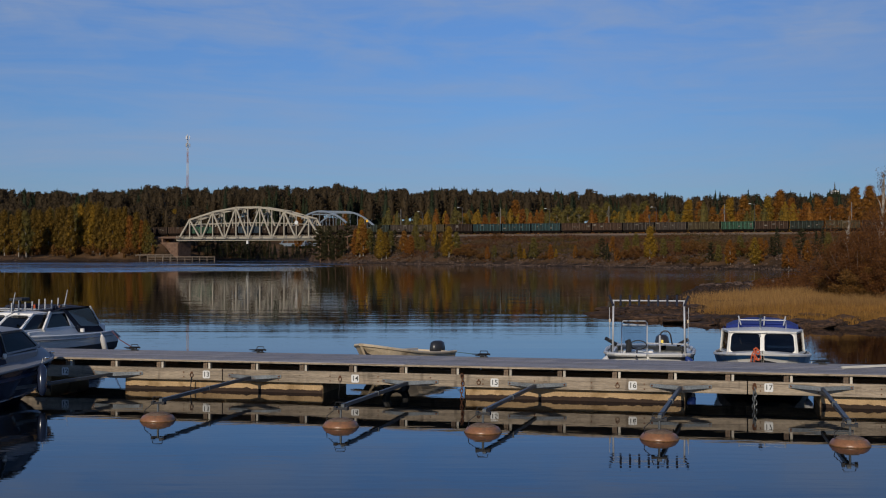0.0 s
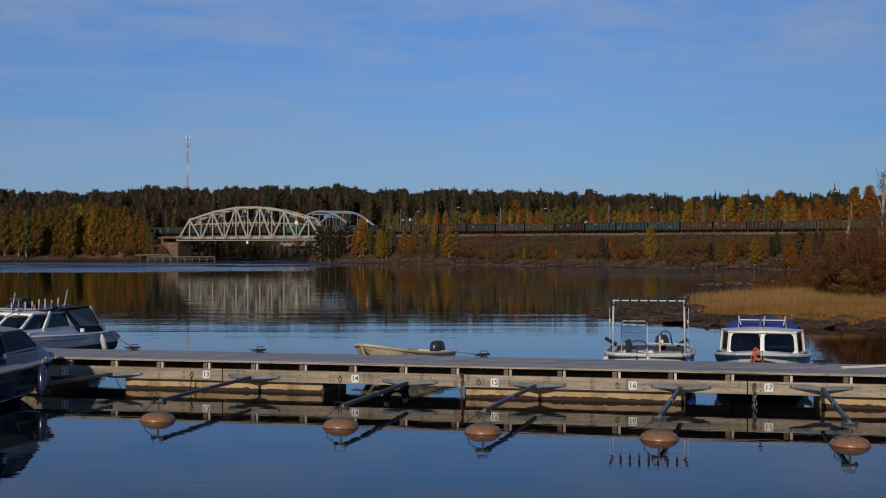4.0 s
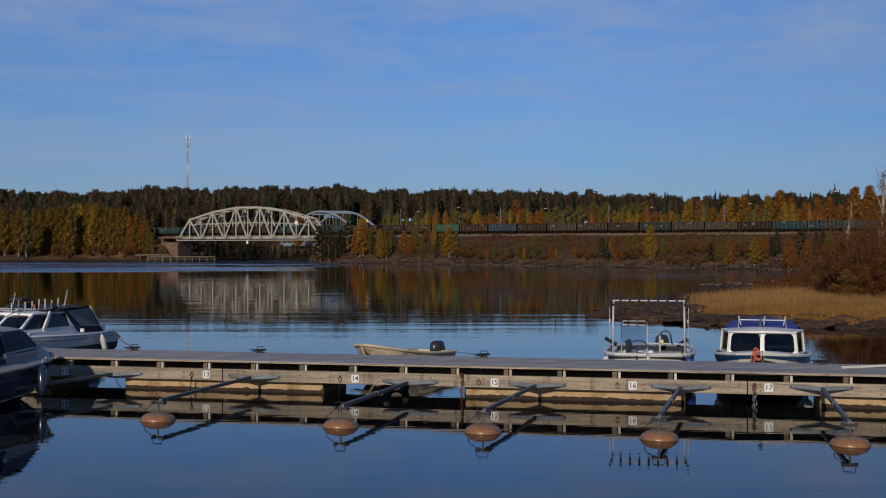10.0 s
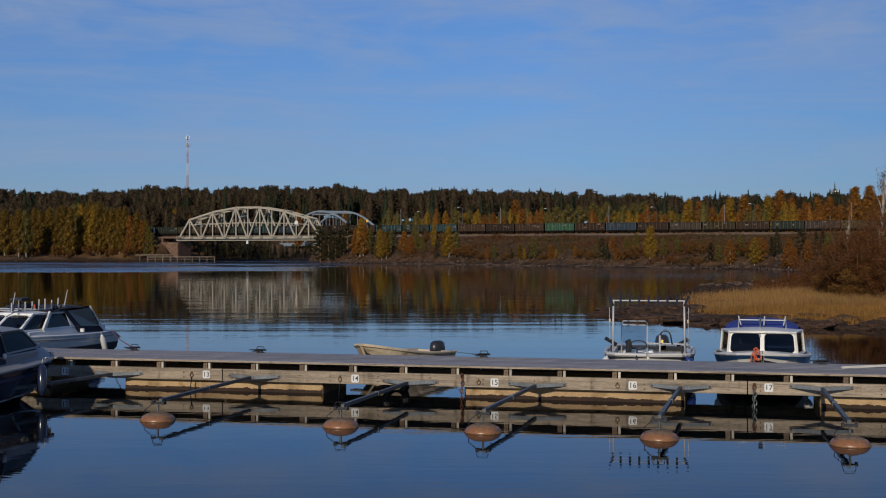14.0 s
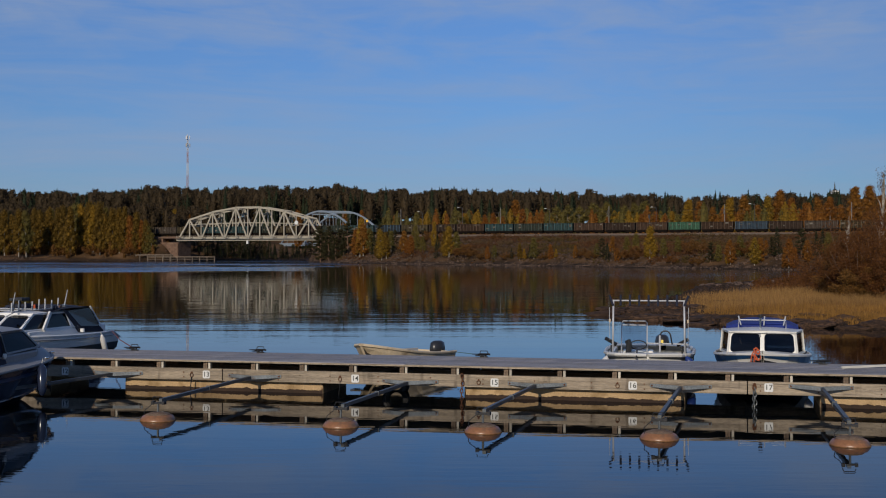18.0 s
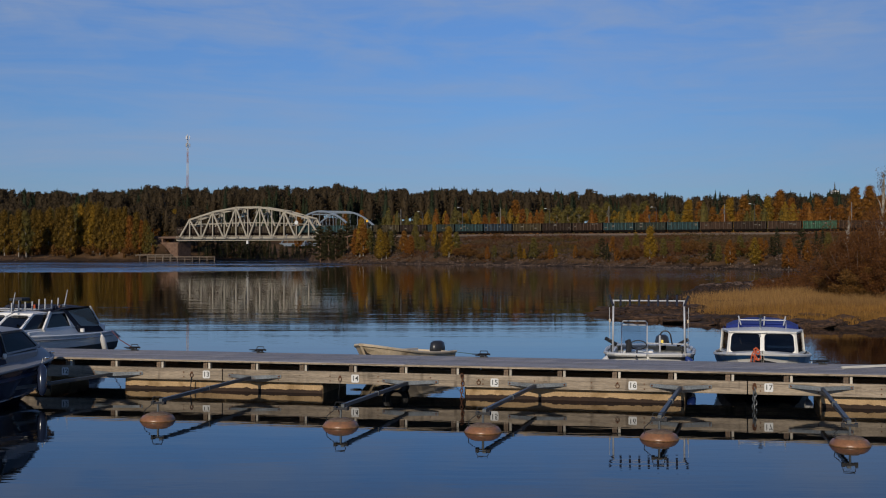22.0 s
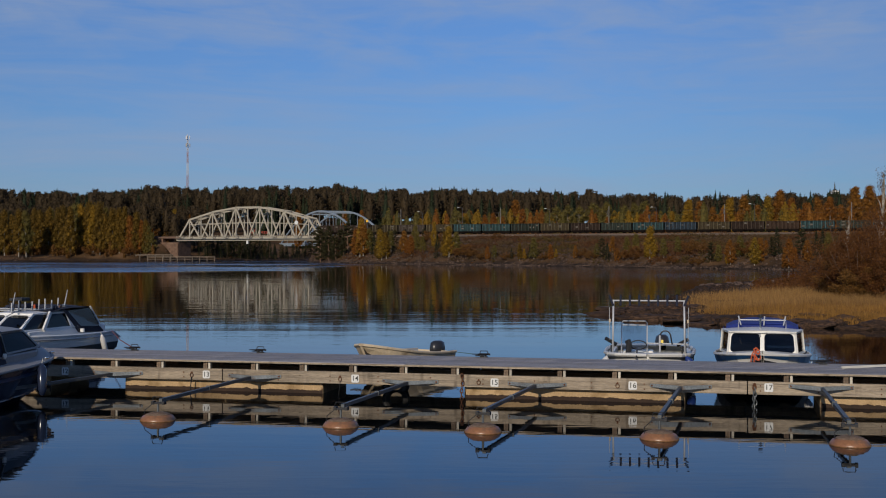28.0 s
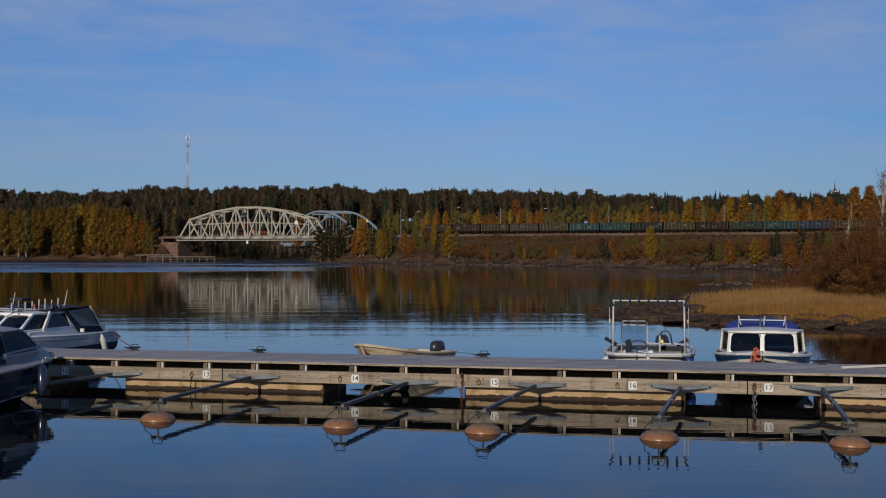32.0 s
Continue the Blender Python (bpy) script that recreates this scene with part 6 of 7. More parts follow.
# ---- far landmarks and line-side fittings ----
def build_mast():
    x, y = -193.0, 895.0
    g = gz(x, y)
    top = 92.6
    mast = thing("radio_mast", pose(x, y, g), "tall red and white lattice radio mast above the forest", "mast")
    h = top - g
    n = 14
    for k in range(n):
        bm = bmesh.new()
        z0, z1 = h * 0.94 * k / n, h * 0.94 * (k + 1) / n
        r0, r1 = 1.1 - 0.5 * k / n, 1.1 - 0.5 * (k + 1) / n
        c = [(math.cos(a), math.sin(a)) for a in (0.5, 2.6, 4.7)]
        for i in range(3):
            (ax, ay), (bx, by) = c[i], c[(i + 1) % 3]
            beam(bm, (ax * r0, ay * r0, z0), (ax * r1, ay * r1, z1), 0.20, 0.20)
            beam(bm, (ax * r0, ay * r0, z0), (bx * r1, by * r1, z1), 0.11, 0.11)
            beam(bm, (ax * r1, ay * r1, z1), (bx * r1, by * r1, z1), 0.11, 0.11)
        part("lattice_section", bm, M_MASTRED if (k // 2) % 2 else M_MASTWHITE, mast)
    part("antenna", tube(bmesh.new(), [(0, 0, h * 0.92), (0, 0, h)], 0.25, 6), M_MASTWHITE, mast)
    for a in (0.4, 2.5, 4.6):
        part("panel_antenna", block(1.5 * math.cos(a), 1.5 * math.sin(a), h * 0.945, 0.6, 0.6, 2.6), M_MASTWHITE, mast)
        part("lower_panel", block(1.7 * math.cos(a), 1.7 * math.sin(a), h * 0.86, 0.6, 0.6, 2.4), M_CONC, mast)


def build_tower():
    x, y = 248.0, 750.0
    g = gz(x, y)
    t = thing("church_tower", pose(x, y, g), "white church tower with a dark spire above the trees", "church tower")
    z = 42.3 - g
    part("shaft", block(0, 0, 0, 4.8, 4.8, z - 3.2), M_PLASTER, t)
    part("cornice", block(0, 0, z - 3.2, 5.4, 5.4, 0.45), M_PLASTER, t)
    part("belfry", block(0, 0, z - 2.75, 3.9, 3.9, 2.6), M_PLASTER, t)
    for dx in (-0.95, 0.95):
        part("louvre", block(dx, -1.97, z - 2.3, 0.8, 0.06, 1.7), M_TINROOF, t)
    part("eaves", block(0, 0, z - 0.15, 4.3, 4.3, 0.25), M_PLASTER, t)
    bm = bmesh.new()
    lathe(bm, [(2.1, z + 0.1), (1.1, z + 0.7), (0.5, z + 1.3), (0.34, z + 3.4), (0.08, z + 5.6)], 8)
    part("spire", bm, M_TINROOF, t)


def build_lineside():
    """Catenary poles, street lamps and the wires along the railway."""
    wire = thing("contact_wire", TRACK, "thin overhead contact wire along the railway", "wire", kind="structure")
    bm = bmesh.new()
    for z in (15.0, 16.3):
        beam(bm, (-45, 2.4, z), (330, 2.4, z), 0.03, 0.03)
    part("wire", bm, M_IRON, wire)
    for s in (-17.5, 18.8, 55.6, 92.0, 129.0, 165.0):
        p = thing("catenary_pole", TRACK @ pose(s, 4.4, 8.4), "grey concrete catenary pole with a cantilever arm beside the track", "pole", "catenary poles")
        part("mast", beam(bmesh.new(), (0, 0, 0), (0, 0, 9.6), 0.2, 0.2), M_OLDCONC, p)
        bm = bmesh.new()
        beam(bm, (0, 0, 8.2), (0, -2.2, 7.9), 0.1, 0.1)
        beam(bm, (0, 0, 6.6), (0, -2.2, 7.4), 0.1, 0.1)
        beam(bm, (0, -2.1, 6.6), (0, -2.1, 7.9), 0.07, 0.07)
        part("cantilever", bm, M_GALV, p)
    for s, b, h in ((-19, 26, 9.0), (-5, 30, 10.5), (29, 26, 9.4), (66, 26, 9.4), (98, 26, 10)):
        p = thing("street_lamp", TRACK @ pose(s, b, 8.6), "slim grey street lamp on the road behind the railway", "street lamp", "street lamps")
        part("pole", tube(bmesh.new(), [(0, 0, 0), (0, 0, h)], 0.07, 6, 0.05), M_GALV, p)
        part("arm", tube(bmesh.new(), [(0, 0, h), (-1.2, 0, h + 0.3)], 0.06, 5), M_GALV, p)
        part("lamp_head", block(-1.5, 0, h + 0.22, 0.8, 0.3, 0.14), M_PLATE, p)
    sg = thing("rail_signal", TRACK @ pose(-26.5, -3.3, 8.2), "railway signal with a yellow board by the bridge", "signal")
    part("post", tube(bmesh.new(), [(0, 0, 0), (0, 0, 5.0)], 0.1, 6), M_GALV, sg)
    part("board", block(0, -0.1, 4.4, 0.7, 0.12, 1.7), M_IRON, sg)
    part("sign_plate", block(0, -0.18, 5.3, 0.8, 0.06, 0.8), material("yellow_sign", (0.75, 0.42, 0.03), 0.5), sg, "yellow sign plate")
    sg2 = thing("rail_signal", TRACK @ pose(68.8, 3.6, 8.3), "low line-side signal on the embankment", "signal")
    part("post", tube(bmesh.new(), [(0, 0, 0), (0, 0, 6.0)], 0.1, 6), M_GALV, sg2)
    part("lamp_head", block(0, -0.1, 5.6, 0.6, 0.25, 1.1), M_IRON, sg2)


def build_house(name, x, y, w, d, h, roof, wall, label):
    g = gz(x, y)
    ho = thing(name, pose(x, y, g, 0, 0, -24), label, "house")
    part("wall", block(0, 0, -0.5, w, d, h + 0.5), wall, ho)
    bm = bmesh.new()
    loft(bm, [[(s * (w / 2 + 0.4), -d / 2 - 0.4, h - 0.1), (s * (w / 2 + 0.4), 0, h + roof), (s * (w / 2 + 0.4), d / 2 + 0.4, h - 0.1)] for s in (-1, 1)], True, True)
    part("roof", bm, M_TINROOF, ho)
    for k in range(int(w // 3)):
        wx = -w / 2 + 1.6 + k * 3
        wd = part("window", block(wx, -d / 2 - 0.02, h * 0.4, 1.2, 0.1, 1.3), M_PLATE, ho)
        part("pane", block(wx, -d / 2 - 0.05, h * 0.4 + 0.1, 1.0, 0.1, 1.1), M_NAVY, wd)


def build_jetty():
    j = thing("lake_jetty", Matrix(), "low grey wooden jetty with a post railing by the abutment", "jetty")
    j.matrix_basis = pose(-92, 417, 0, 0, 0, 0)
    part("deck", block(0, 0, 0.7, 24, 1.6, 0.18), M_DARKWOOD, j)
    for k in range(10):
        part("post", block(-11.7 + k * 2.6, -0.7, -0.6, 0.22, 0.22, 2.3), M_OLDWOOD, j)
    part("rail", block(0, -0.87, 1.45, 24, 0.1, 0.3), M_OLDWOOD, j)
    part("approach", block(-11.5, 9.5, 2.1, 13, 1.4, 0.35), M_OLDWOOD, j, "weathered plank walkway on the shore")
    for k in range(5):
        part("post", block(-17.0 + k * 2.8, 9.0, 0.0, 0.25, 0.25, 2.1), M_DARKWOOD, j)


# ---- boats ----
def hull_rings(length, beam_, free, bow_free, sections=15, draft=0.28, flare=0.86, stern=0.86, rake=0.45):
    """Half-section points from keel to gunwale, stern (y = 0) to bow (y = length)."""
    rows = []
    for k in range(sections):
        t = k / (sections - 1)
        w = beam_ / 2 * (stern + (1 - stern) * min(1, t / 0.35)) * max(0.0, 1 - max(0, (t - 0.45) / 0.55) ** 2.4)
        z1 = free + (bow_free - free) * t ** 2
        keel = -draft + (draft + bow_free * 0.55) * max(0, (t - 0.6) / 0.4) ** 2.6
        y = t * length
        w = max(w, 0.015)
        back = rake * t ** 4                      # the stem leans forward
        rows.append([(0, y - back, keel), (w * 0.55, y - back * 0.85, keel + 0.10 + 0.1 * t), (w * flare, y - back * 0.5, min(z1 - 0.05, keel + (z1 - keel) * 0.42)),
                     (w * 0.97, y - back * 0.18, keel + (z1 - keel) * 0.78), (w, y, z1)])
    return rows


def full(row, inset=0.0, dz=0.0):
    right = [(max(0.0, x - inset) if x > 0 else 0, y, z + dz) for x, y, z in row]
    return [(-x, y, z) for x, y, z in right[:0:-1]] + right


def build_hull(name, boat, rows, mat, label="", inner=None, band=None, band_mat=None, bottom=False, rub=0.035):
    bm = bmesh.new()
    loft(bm, [full(r) for r in rows])
    bm.faces.new([bm.verts.new(p) for p in full(rows[0])])
    bmesh.ops.remove_doubles(bm, verts=bm.verts, dist=0.002)
    hull = part(name, bm, mat, boat, label, smooth=False)
    if band:
        lo, hi = band
        for side in (-1, 1):
            bm = bmesh.new()
            rings = []
            for r in rows:
                p, q = Vector(r[3]), Vector(r[4])
                a, b = p.lerp(q, lo), p.lerp(q, hi)
                out = 0.03 * (p.y / rows[-1][4][1]) ** 3
                rings.append([(side * (a.x + 0.012), a.y + out, a.z), (side * (b.x + 0.012), b.y + out, b.z)])
            loft(bm, rings)
            part("stripe", bm, band_mat, hull)
    # Black over the lower hull: bottom paint, and the dock's shade put into colour.
    if bottom:
        bm = bmesh.new()
        loft(bm, [full([(x * 1.012 + (0.004 if x else 0), y, z - 0.006) for x, y, z in q[:3] + [tuple(Vector(q[2]).lerp(Vector(q[3]), 0.6))]]) for q in rows])
        part("bottom_paint", bm, M_RUBBER, hull, "dark bottom paint with under-dock shade painted in")
    # rubbing strake
    for side in (-1, 1):
        part("gunwale", tube(bmesh.new(), [(side * r[4][0], r[4][1], r[4][2]) for r in rows], rub, 6), inner or mat, boat)
    return hull


def deck_sheet(rows, t0, t1, crown=0.05, inset=0.01, dz=0.0, cols=6):
    """A crowned deck between the gunwales, from section t0 to t1."""
    n = len(rows)
    rings = []
    for k in range(n):
        t = k / (n - 1)
        if t0 - 1e-6 <= t <= t1 + 1e-6:
            x, y, z = rows[k][4]
            x = max(0.0, x - inset)
            rings.append([(x * (2 * c / cols - 1), y, z + dz + crown * (1 - (2 * c / cols - 1) ** 2)) for c in range(cols + 1)])
    return loft(bmesh.new(), rings)


def outboard(boat, y, z, s=1.0, mat=None, x=0.0):
    m = new("outboard_motor")
    m.parent = boat
    m.matrix_basis = pose(x, y, z) @ Matrix.Diagonal((s, s, s, 1))
    bm = bmesh.new()
    loft(bm, [[(w * math.cos(a), -0.16 + d * math.sin(a), h) for a in np.linspace(0, 2 * math.pi, 13)[:-1]]
              for w, d, h in ((0.13, 0.2, 0.0), (0.17, 0.25, 0.06), (0.175, 0.27, 0.22), (0.15, 0.24, 0.36), (0.09, 0.15, 0.41))], True, True)
    part("cowl", bm, mat or M_COWL, m, smooth=True)
    part("leg", block(0, -0.17, -0.75, 0.12, 0.16, 0.78, 0.02), M_COWL, m)
    part("cavitation_plate", block(0, -0.24, -0.62, 0.2, 0.36, 0.02), M_COWL, m)
    part("clamp", block(0, 0.0, -0.18, 0.22, 0.12, 0.22, 0.02), M_IRON, m)
    return m


def fender(m, label, mat, radius=0.09, length=0.5):
    f = thing("boat_fender", m, label, "fender")
    bm = bmesh.new()
    lathe(bm, [(0.02, -0.06), (radius * 0.5, -0.03), (radius, 0.06), (radius, length - 0.06), (radius * 0.5, length + 0.03), (0.02, length + 0.07)], 14)
    part("body", bm, mat, f, smooth=True)
    part("line", tube(bmesh.new(), [(0, 0, length + 0.05), (0.02, 0.0, length + 0.16)], 0.008, 5), M_ROPE, f)
    return f


def pane(corners, thick=0.012):
    """A thin plate through four corners."""
    c = [Vector(p) for p in corners]
    nrm = (c[1] - c[0]).cross(c[3] - c[0]).normalized() * thick / 2
    bm = bmesh.new()
    loft(bm, [[p + nrm for p in c], [p - nrm for p in c]], True, True)
    return bm


def window_panel(corners, bu, bv, radius, thick=0.04, n=6):
    """A plate through four corners with a round-cornered opening; bu, bv: borders as shares of the sides."""
    c = [Vector(p) for p in corners]
    nrm = (c[1] - c[0]).cross(c[3] - c[0]).normalized() * thick / 2

    def at(u, v):
        return c[0] * (1 - u) * (1 - v) + c[1] * u * (1 - v) + c[2] * u * v + c[3] * (1 - u) * v

    ratio = max(0.3, (c[1] - c[0]).length / (c[3] - c[0]).length)
    ru, rv = radius / ratio, radius
    inner, outer = [], []
    for cu, cv, ou, ov, a0 in ((1 - bu - ru, bv + rv, 1, 0, -90), (1 - bu - ru, 1 - bv - rv, 1, 1, 0), (bu + ru, 1 - bv - rv, 0, 1, 90), (bu + ru, bv + rv, 0, 0, 180)):
        for k in range(n + 1):
            a = radians(a0 + 90 * k / n)
            inner.append(at(cu + ru * math.cos(a), cv + rv * math.sin(a)))
            outer.append(at(cu + (ou - cu) * min(1, 1.42 * abs(math.cos(a))), cv + (ov - cv) * min(1, 1.42 * abs(math.sin(a)))))
    bm = bmesh.new()
    rings = [[p + nrm for p in outer], [p + nrm for p in inner], [p - nrm for p in inner], [p - nrm for p in outer], [p + nrm for p in outer]]
    loft(bm, rings, True)
    return bm


def cabin(boat, y0, y1, w0, w1, z0, z1, rake_front, rake_back, mat, roof_mat, posts=0.06, tumble=0.12):
    """A small cabin: four corner posts, front and side windows, a crowned roof. y1 is towards the bow."""
    top_w0, top_w1 = w0 - tumble, w1 - tumble
    b = {(-1, 0): (-w0, y0, z0), (1, 0): (w0, y0, z0), (-1, 1): (-w1, y1, z0), (1, 1): (w1, y1, z0)}
    t = {(-1, 0): (-top_w0, y0 + rake_back, z1), (1, 0): (top_w0, y0 + rake_back, z1), (-1, 1): (-top_w1, y1 - rake_front, z1), (1, 1): (top_w1, y1 - rake_front, z1)}
    for k in b:
        part("cabin_post", beam(bmesh.new(), b[k], t[k], posts, posts * 1.3), mat, boat)
    mid_b, mid_t = (0, y1 + 0.06, z0), (0, y1 - rake_front + 0.03, z1)
    part("cabin_post", beam(bmesh.new(), mid_b, mid_t, posts, posts), mat, boat)
    for s in (-1, 1):
        c = [mid_b, b[(s, 1)], t[(s, 1)], mid_t]
        part("windscreen_frame", window_panel(c, 0.06, 0.10, 0.16), mat, boat)
        part("windscreen", pane(c, 0.008), M_GLASS, boat, "dark tinted windscreen")
        c = [b[(s, 1)], b[(s, 0)], t[(s, 0)], t[(s, 1)]]
        part("side_window_frame", window_panel(c, 0.03, 0.09, 0.12), mat, boat)
        part("side_window", pane(c, 0.008), M_GLASS, boat, "dark tinted side window")
    rings = []
    for u in np.linspace(0, 1, 5):
        y = y0 + rake_back - 0.05 + (y1 - rake_front - y0 - rake_back + 0.14) * u
        w = top_w0 + (top_w1 - top_w0) * u + 0.04
        arc = [(w * v, y + (0.05 * (1 - v * v) if u == 1 else 0), z1 + 0.06 * (1 - v * v) * (1 - 0.5 * u ** 4)) for v in np.linspace(-1, 1, 9)]
        rings.append(arc + [(p[0] * 0.98, p[1], z1 - 0.03) for p in arc[::-1]])
    part("cabin_roof", loft(bmesh.new(), rings, True, True), roof_mat, boat)


def rod(boat, x, y, z, h, lean=0.0, mat=None, r=0.022):
    part("rod_holder", tube(bmesh.new(), [(x, y, z), (x + lean, y, z + h)], r, 8), mat or M_ALU, boat)


def build_open_boat():
    """The open fishing boat: rod gantry, windscreen hoop, console, outboard."""
    L = 4.9
    m = DOCK @ pose(3.83, 3.35 + L, 0, 0, 0, 180 + 2)
    bt = thing("open_fishing_boat", m, "white open fishing boat with a steel rod gantry", "boat")
    rows = hull_rings(L, 2.15, 0.56, 0.67, flare=0.96, rake=0.15)
    for r in rows:       # a broad blunt bow
        t = r[4][1] / L
        if t > 0.5:
            for i in range(1, 5):
                wide = 1.05 * (1 - max(0, (t - 0.55) / 0.45) ** 4) ** 0.5 * (0.7, 0.95, 0.99, 1.0)[i - 1]
                r[i] = (max(0.02, wide), r[i][1], r[i][2])
    build_hull("hull", bt, rows, M_GEL, inner=M_GEL, band=(0.2, 0.62), band_mat=M_BLACK, bottom=True, rub=0.045)
    part("foredeck", deck_sheet(rows, 0.78, 1.0, 0.02), M_GEL, bt)
    part("side_deck", deck_sheet(rows, 0.0, 0.2, 0.02), M_GEL, bt)
    part("cockpit_floor", block(0, 2.0, 0.38, 1.9, 3.8, 0.03), M_GEL, bt)
    for s in (-1, 1):
        part("side_coaming", block(s * 0.95, 2.2, 0.38, 0.14, 3.4, 0.16, 0.02), M_GEL, bt)
    # gantry
    gx, gy, gzt = 0.835, 4.05, 1.88
    for s in (-1, 1):
        part("gantry_post", tube(bmesh.new(), [(s * gx, gy, 0.55), (s * (gx - 0.02), gy, gzt)], 0.022, 10), M_ALU, bt, smooth=True)
        part("gantry_brace", tube(bmesh.new(), [(s * (gx + 0.03), gy - 0.35, 0.6), (s * (gx + 0.01), gy - 0.25, 0.95), (s * gx, gy - 0.03, 1.2)], 0.014, 8), M_IRON, bt)
    part("gantry_bar", tube(bmesh.new(), [(-gx, gy, gzt), (gx, gy, gzt)], 0.017, 10), M_ALU, bt)
    for s in (-1, 1):
        part("whip_aerial", tube(bmesh.new(), [(s * (gx + 0.07), gy - 0.1, 0.95), (s * (gx + 0.08), gy - 0.1, 1.72)], 0.006, 5), M_ALU, bt)
        part("aerial_float", tube(bmesh.new(), [(s * (gx + 0.07), gy - 0.1, 1.36), (s * (gx + 0.07), gy - 0.1, 1.44)], 0.025, 8), M_TAN, bt)
    for k in range(9):
        x = -gx - 0.03 + k * (2 * gx + 0.06) / 8
        o = part("rod_tube", tube(bmesh.new(), [(0, 0.06, -0.12), (0, -0.04, 0.13)], 0.026, 8), M_CANVAS, bt, "dark rod holder tube")
        o.matrix_basis = pose(x, gy, gzt, 0, (22 if k == 8 else -22 if k == 0 else 0), 0)
    # windscreen hoop on the console
    bm = bmesh.new()
    tube(bm, [(0.68, 2.9, 0.55), (0.68, 2.75, 1.28), (0.64, 2.75, 1.33), (0.10, 2.75, 1.33), (0.06, 2.75, 1.28), (0.06, 2.9, 0.55)], 0.015, 8)
    part("windscreen_hoop", bm, M_ALU, bt)
    part("hoop_bar", tube(bmesh.new(), [(0.68, 2.77, 1.23), (0.06, 2.77, 1.23)], 0.013, 8), M_ALU, bt)
    part("windscreen", pane([(0.67, 2.88, 0.62), (0.07, 2.88, 0.62), (0.07, 2.76, 1.22), (0.67, 2.76, 1.22)], 0.008), M_SCREEN, bt, "clear plastic windscreen")
    part("console", block(0.28, 2.5, 0.15, 0.75, 0.5, 0.45, 0.04), M_GEL, bt)
    bm = bmesh.new()
    tube(bm, [(0.2 * math.cos(a), 0.03 * math.sin(a), 0.11 * math.sin(a)) for a in np.linspace(0, 2 * math.pi, 21)], 0.014, 6)
    w = part("steering_wheel", bm, M_RUBBER, bt)
    w.matrix_basis = pose(0.27, 3.0, 0.76)
    # pulpit rail and details
    part("bow_rail", tube(bmesh.new(), [(0.06, 2.9, 0.8), (-0.9, 3.1, 0.8), (-0.95, 2.2, 0.8)], 0.016, 8), M_ALU, bt)
    part("bow_post", tube(bmesh.new(), [(-0.25, 3.3, 0.62), (-0.25, 3.3, 1.02)], 0.024, 8), M_ALU, bt)
    bm = bmesh.new()
    tube(bm, [(-0.25 - 0.13 + 0.13 * math.cos(a), 3.25, 0.98 + 0.15 * math.sin(a)) for a in np.linspace(0, math.pi, 9)] + [(-0.54, 3.2, 0.8)], 0.018, 8)
    part("hose_loop", bm, M_RUBBER, bt, "black looped hose")
    outboard(bt, -0.05, 0.36, 1.08, M_COWL, x=-0.27)
    part("cowl_label", block(-0.25, 0.085, 0.52, 0.11, 0.012, 0.16), material("yellow_label", (0.75, 0.55, 0.08), 0.5), bt, "yellow label panel on the motor")
    for s, x in ((1, 0.92), (-1, -0.78)):
        bm = bmesh.new()
        tube(bm, [(x, 3.0, 0.5), (x, 3.0, 0.75)], 0.02, 8)
        tube(bm, [(x + s * 0.14, 3.05, 0.92), (x - s * 0.12, 2.95, 0.76)], 0.045, 8)
        part("rod_rest", bm, M_IRON, bt, "black tilted rod rest")
    part("crane_arm", tube(bmesh.new(), [(0.5, 3.3, 0.55), (0.48, 3.3, 0.8), (0.52, 3.3, 0.9)], 0.07, 8), M_IRON, bt)
    part("mooring_line", tube(bmesh.new(), [(0.25, 4.5, 0.78), (0.26, 4.95, 0.6), (0.27, 5.2, 0.62)], 0.02, 6), M_RUBBER, bt)
    for x in (0.86, -0.9):
        fender(DOCK @ pose(3.83 - x, 3.7 + (0.3 if x < 0 else 0.1), 0.32, 0, 12 if x > 0 else -12, 0), "white boat fender hanging at the bow", M_FENDER, 0.11, 0.22)
    fender(DOCK @ pose(5.0, 3.85, 0.35, 0, -30, 0), "dark blue boat fender beside the open boat", M_BLUEVINYL, 0.1, 0.25)


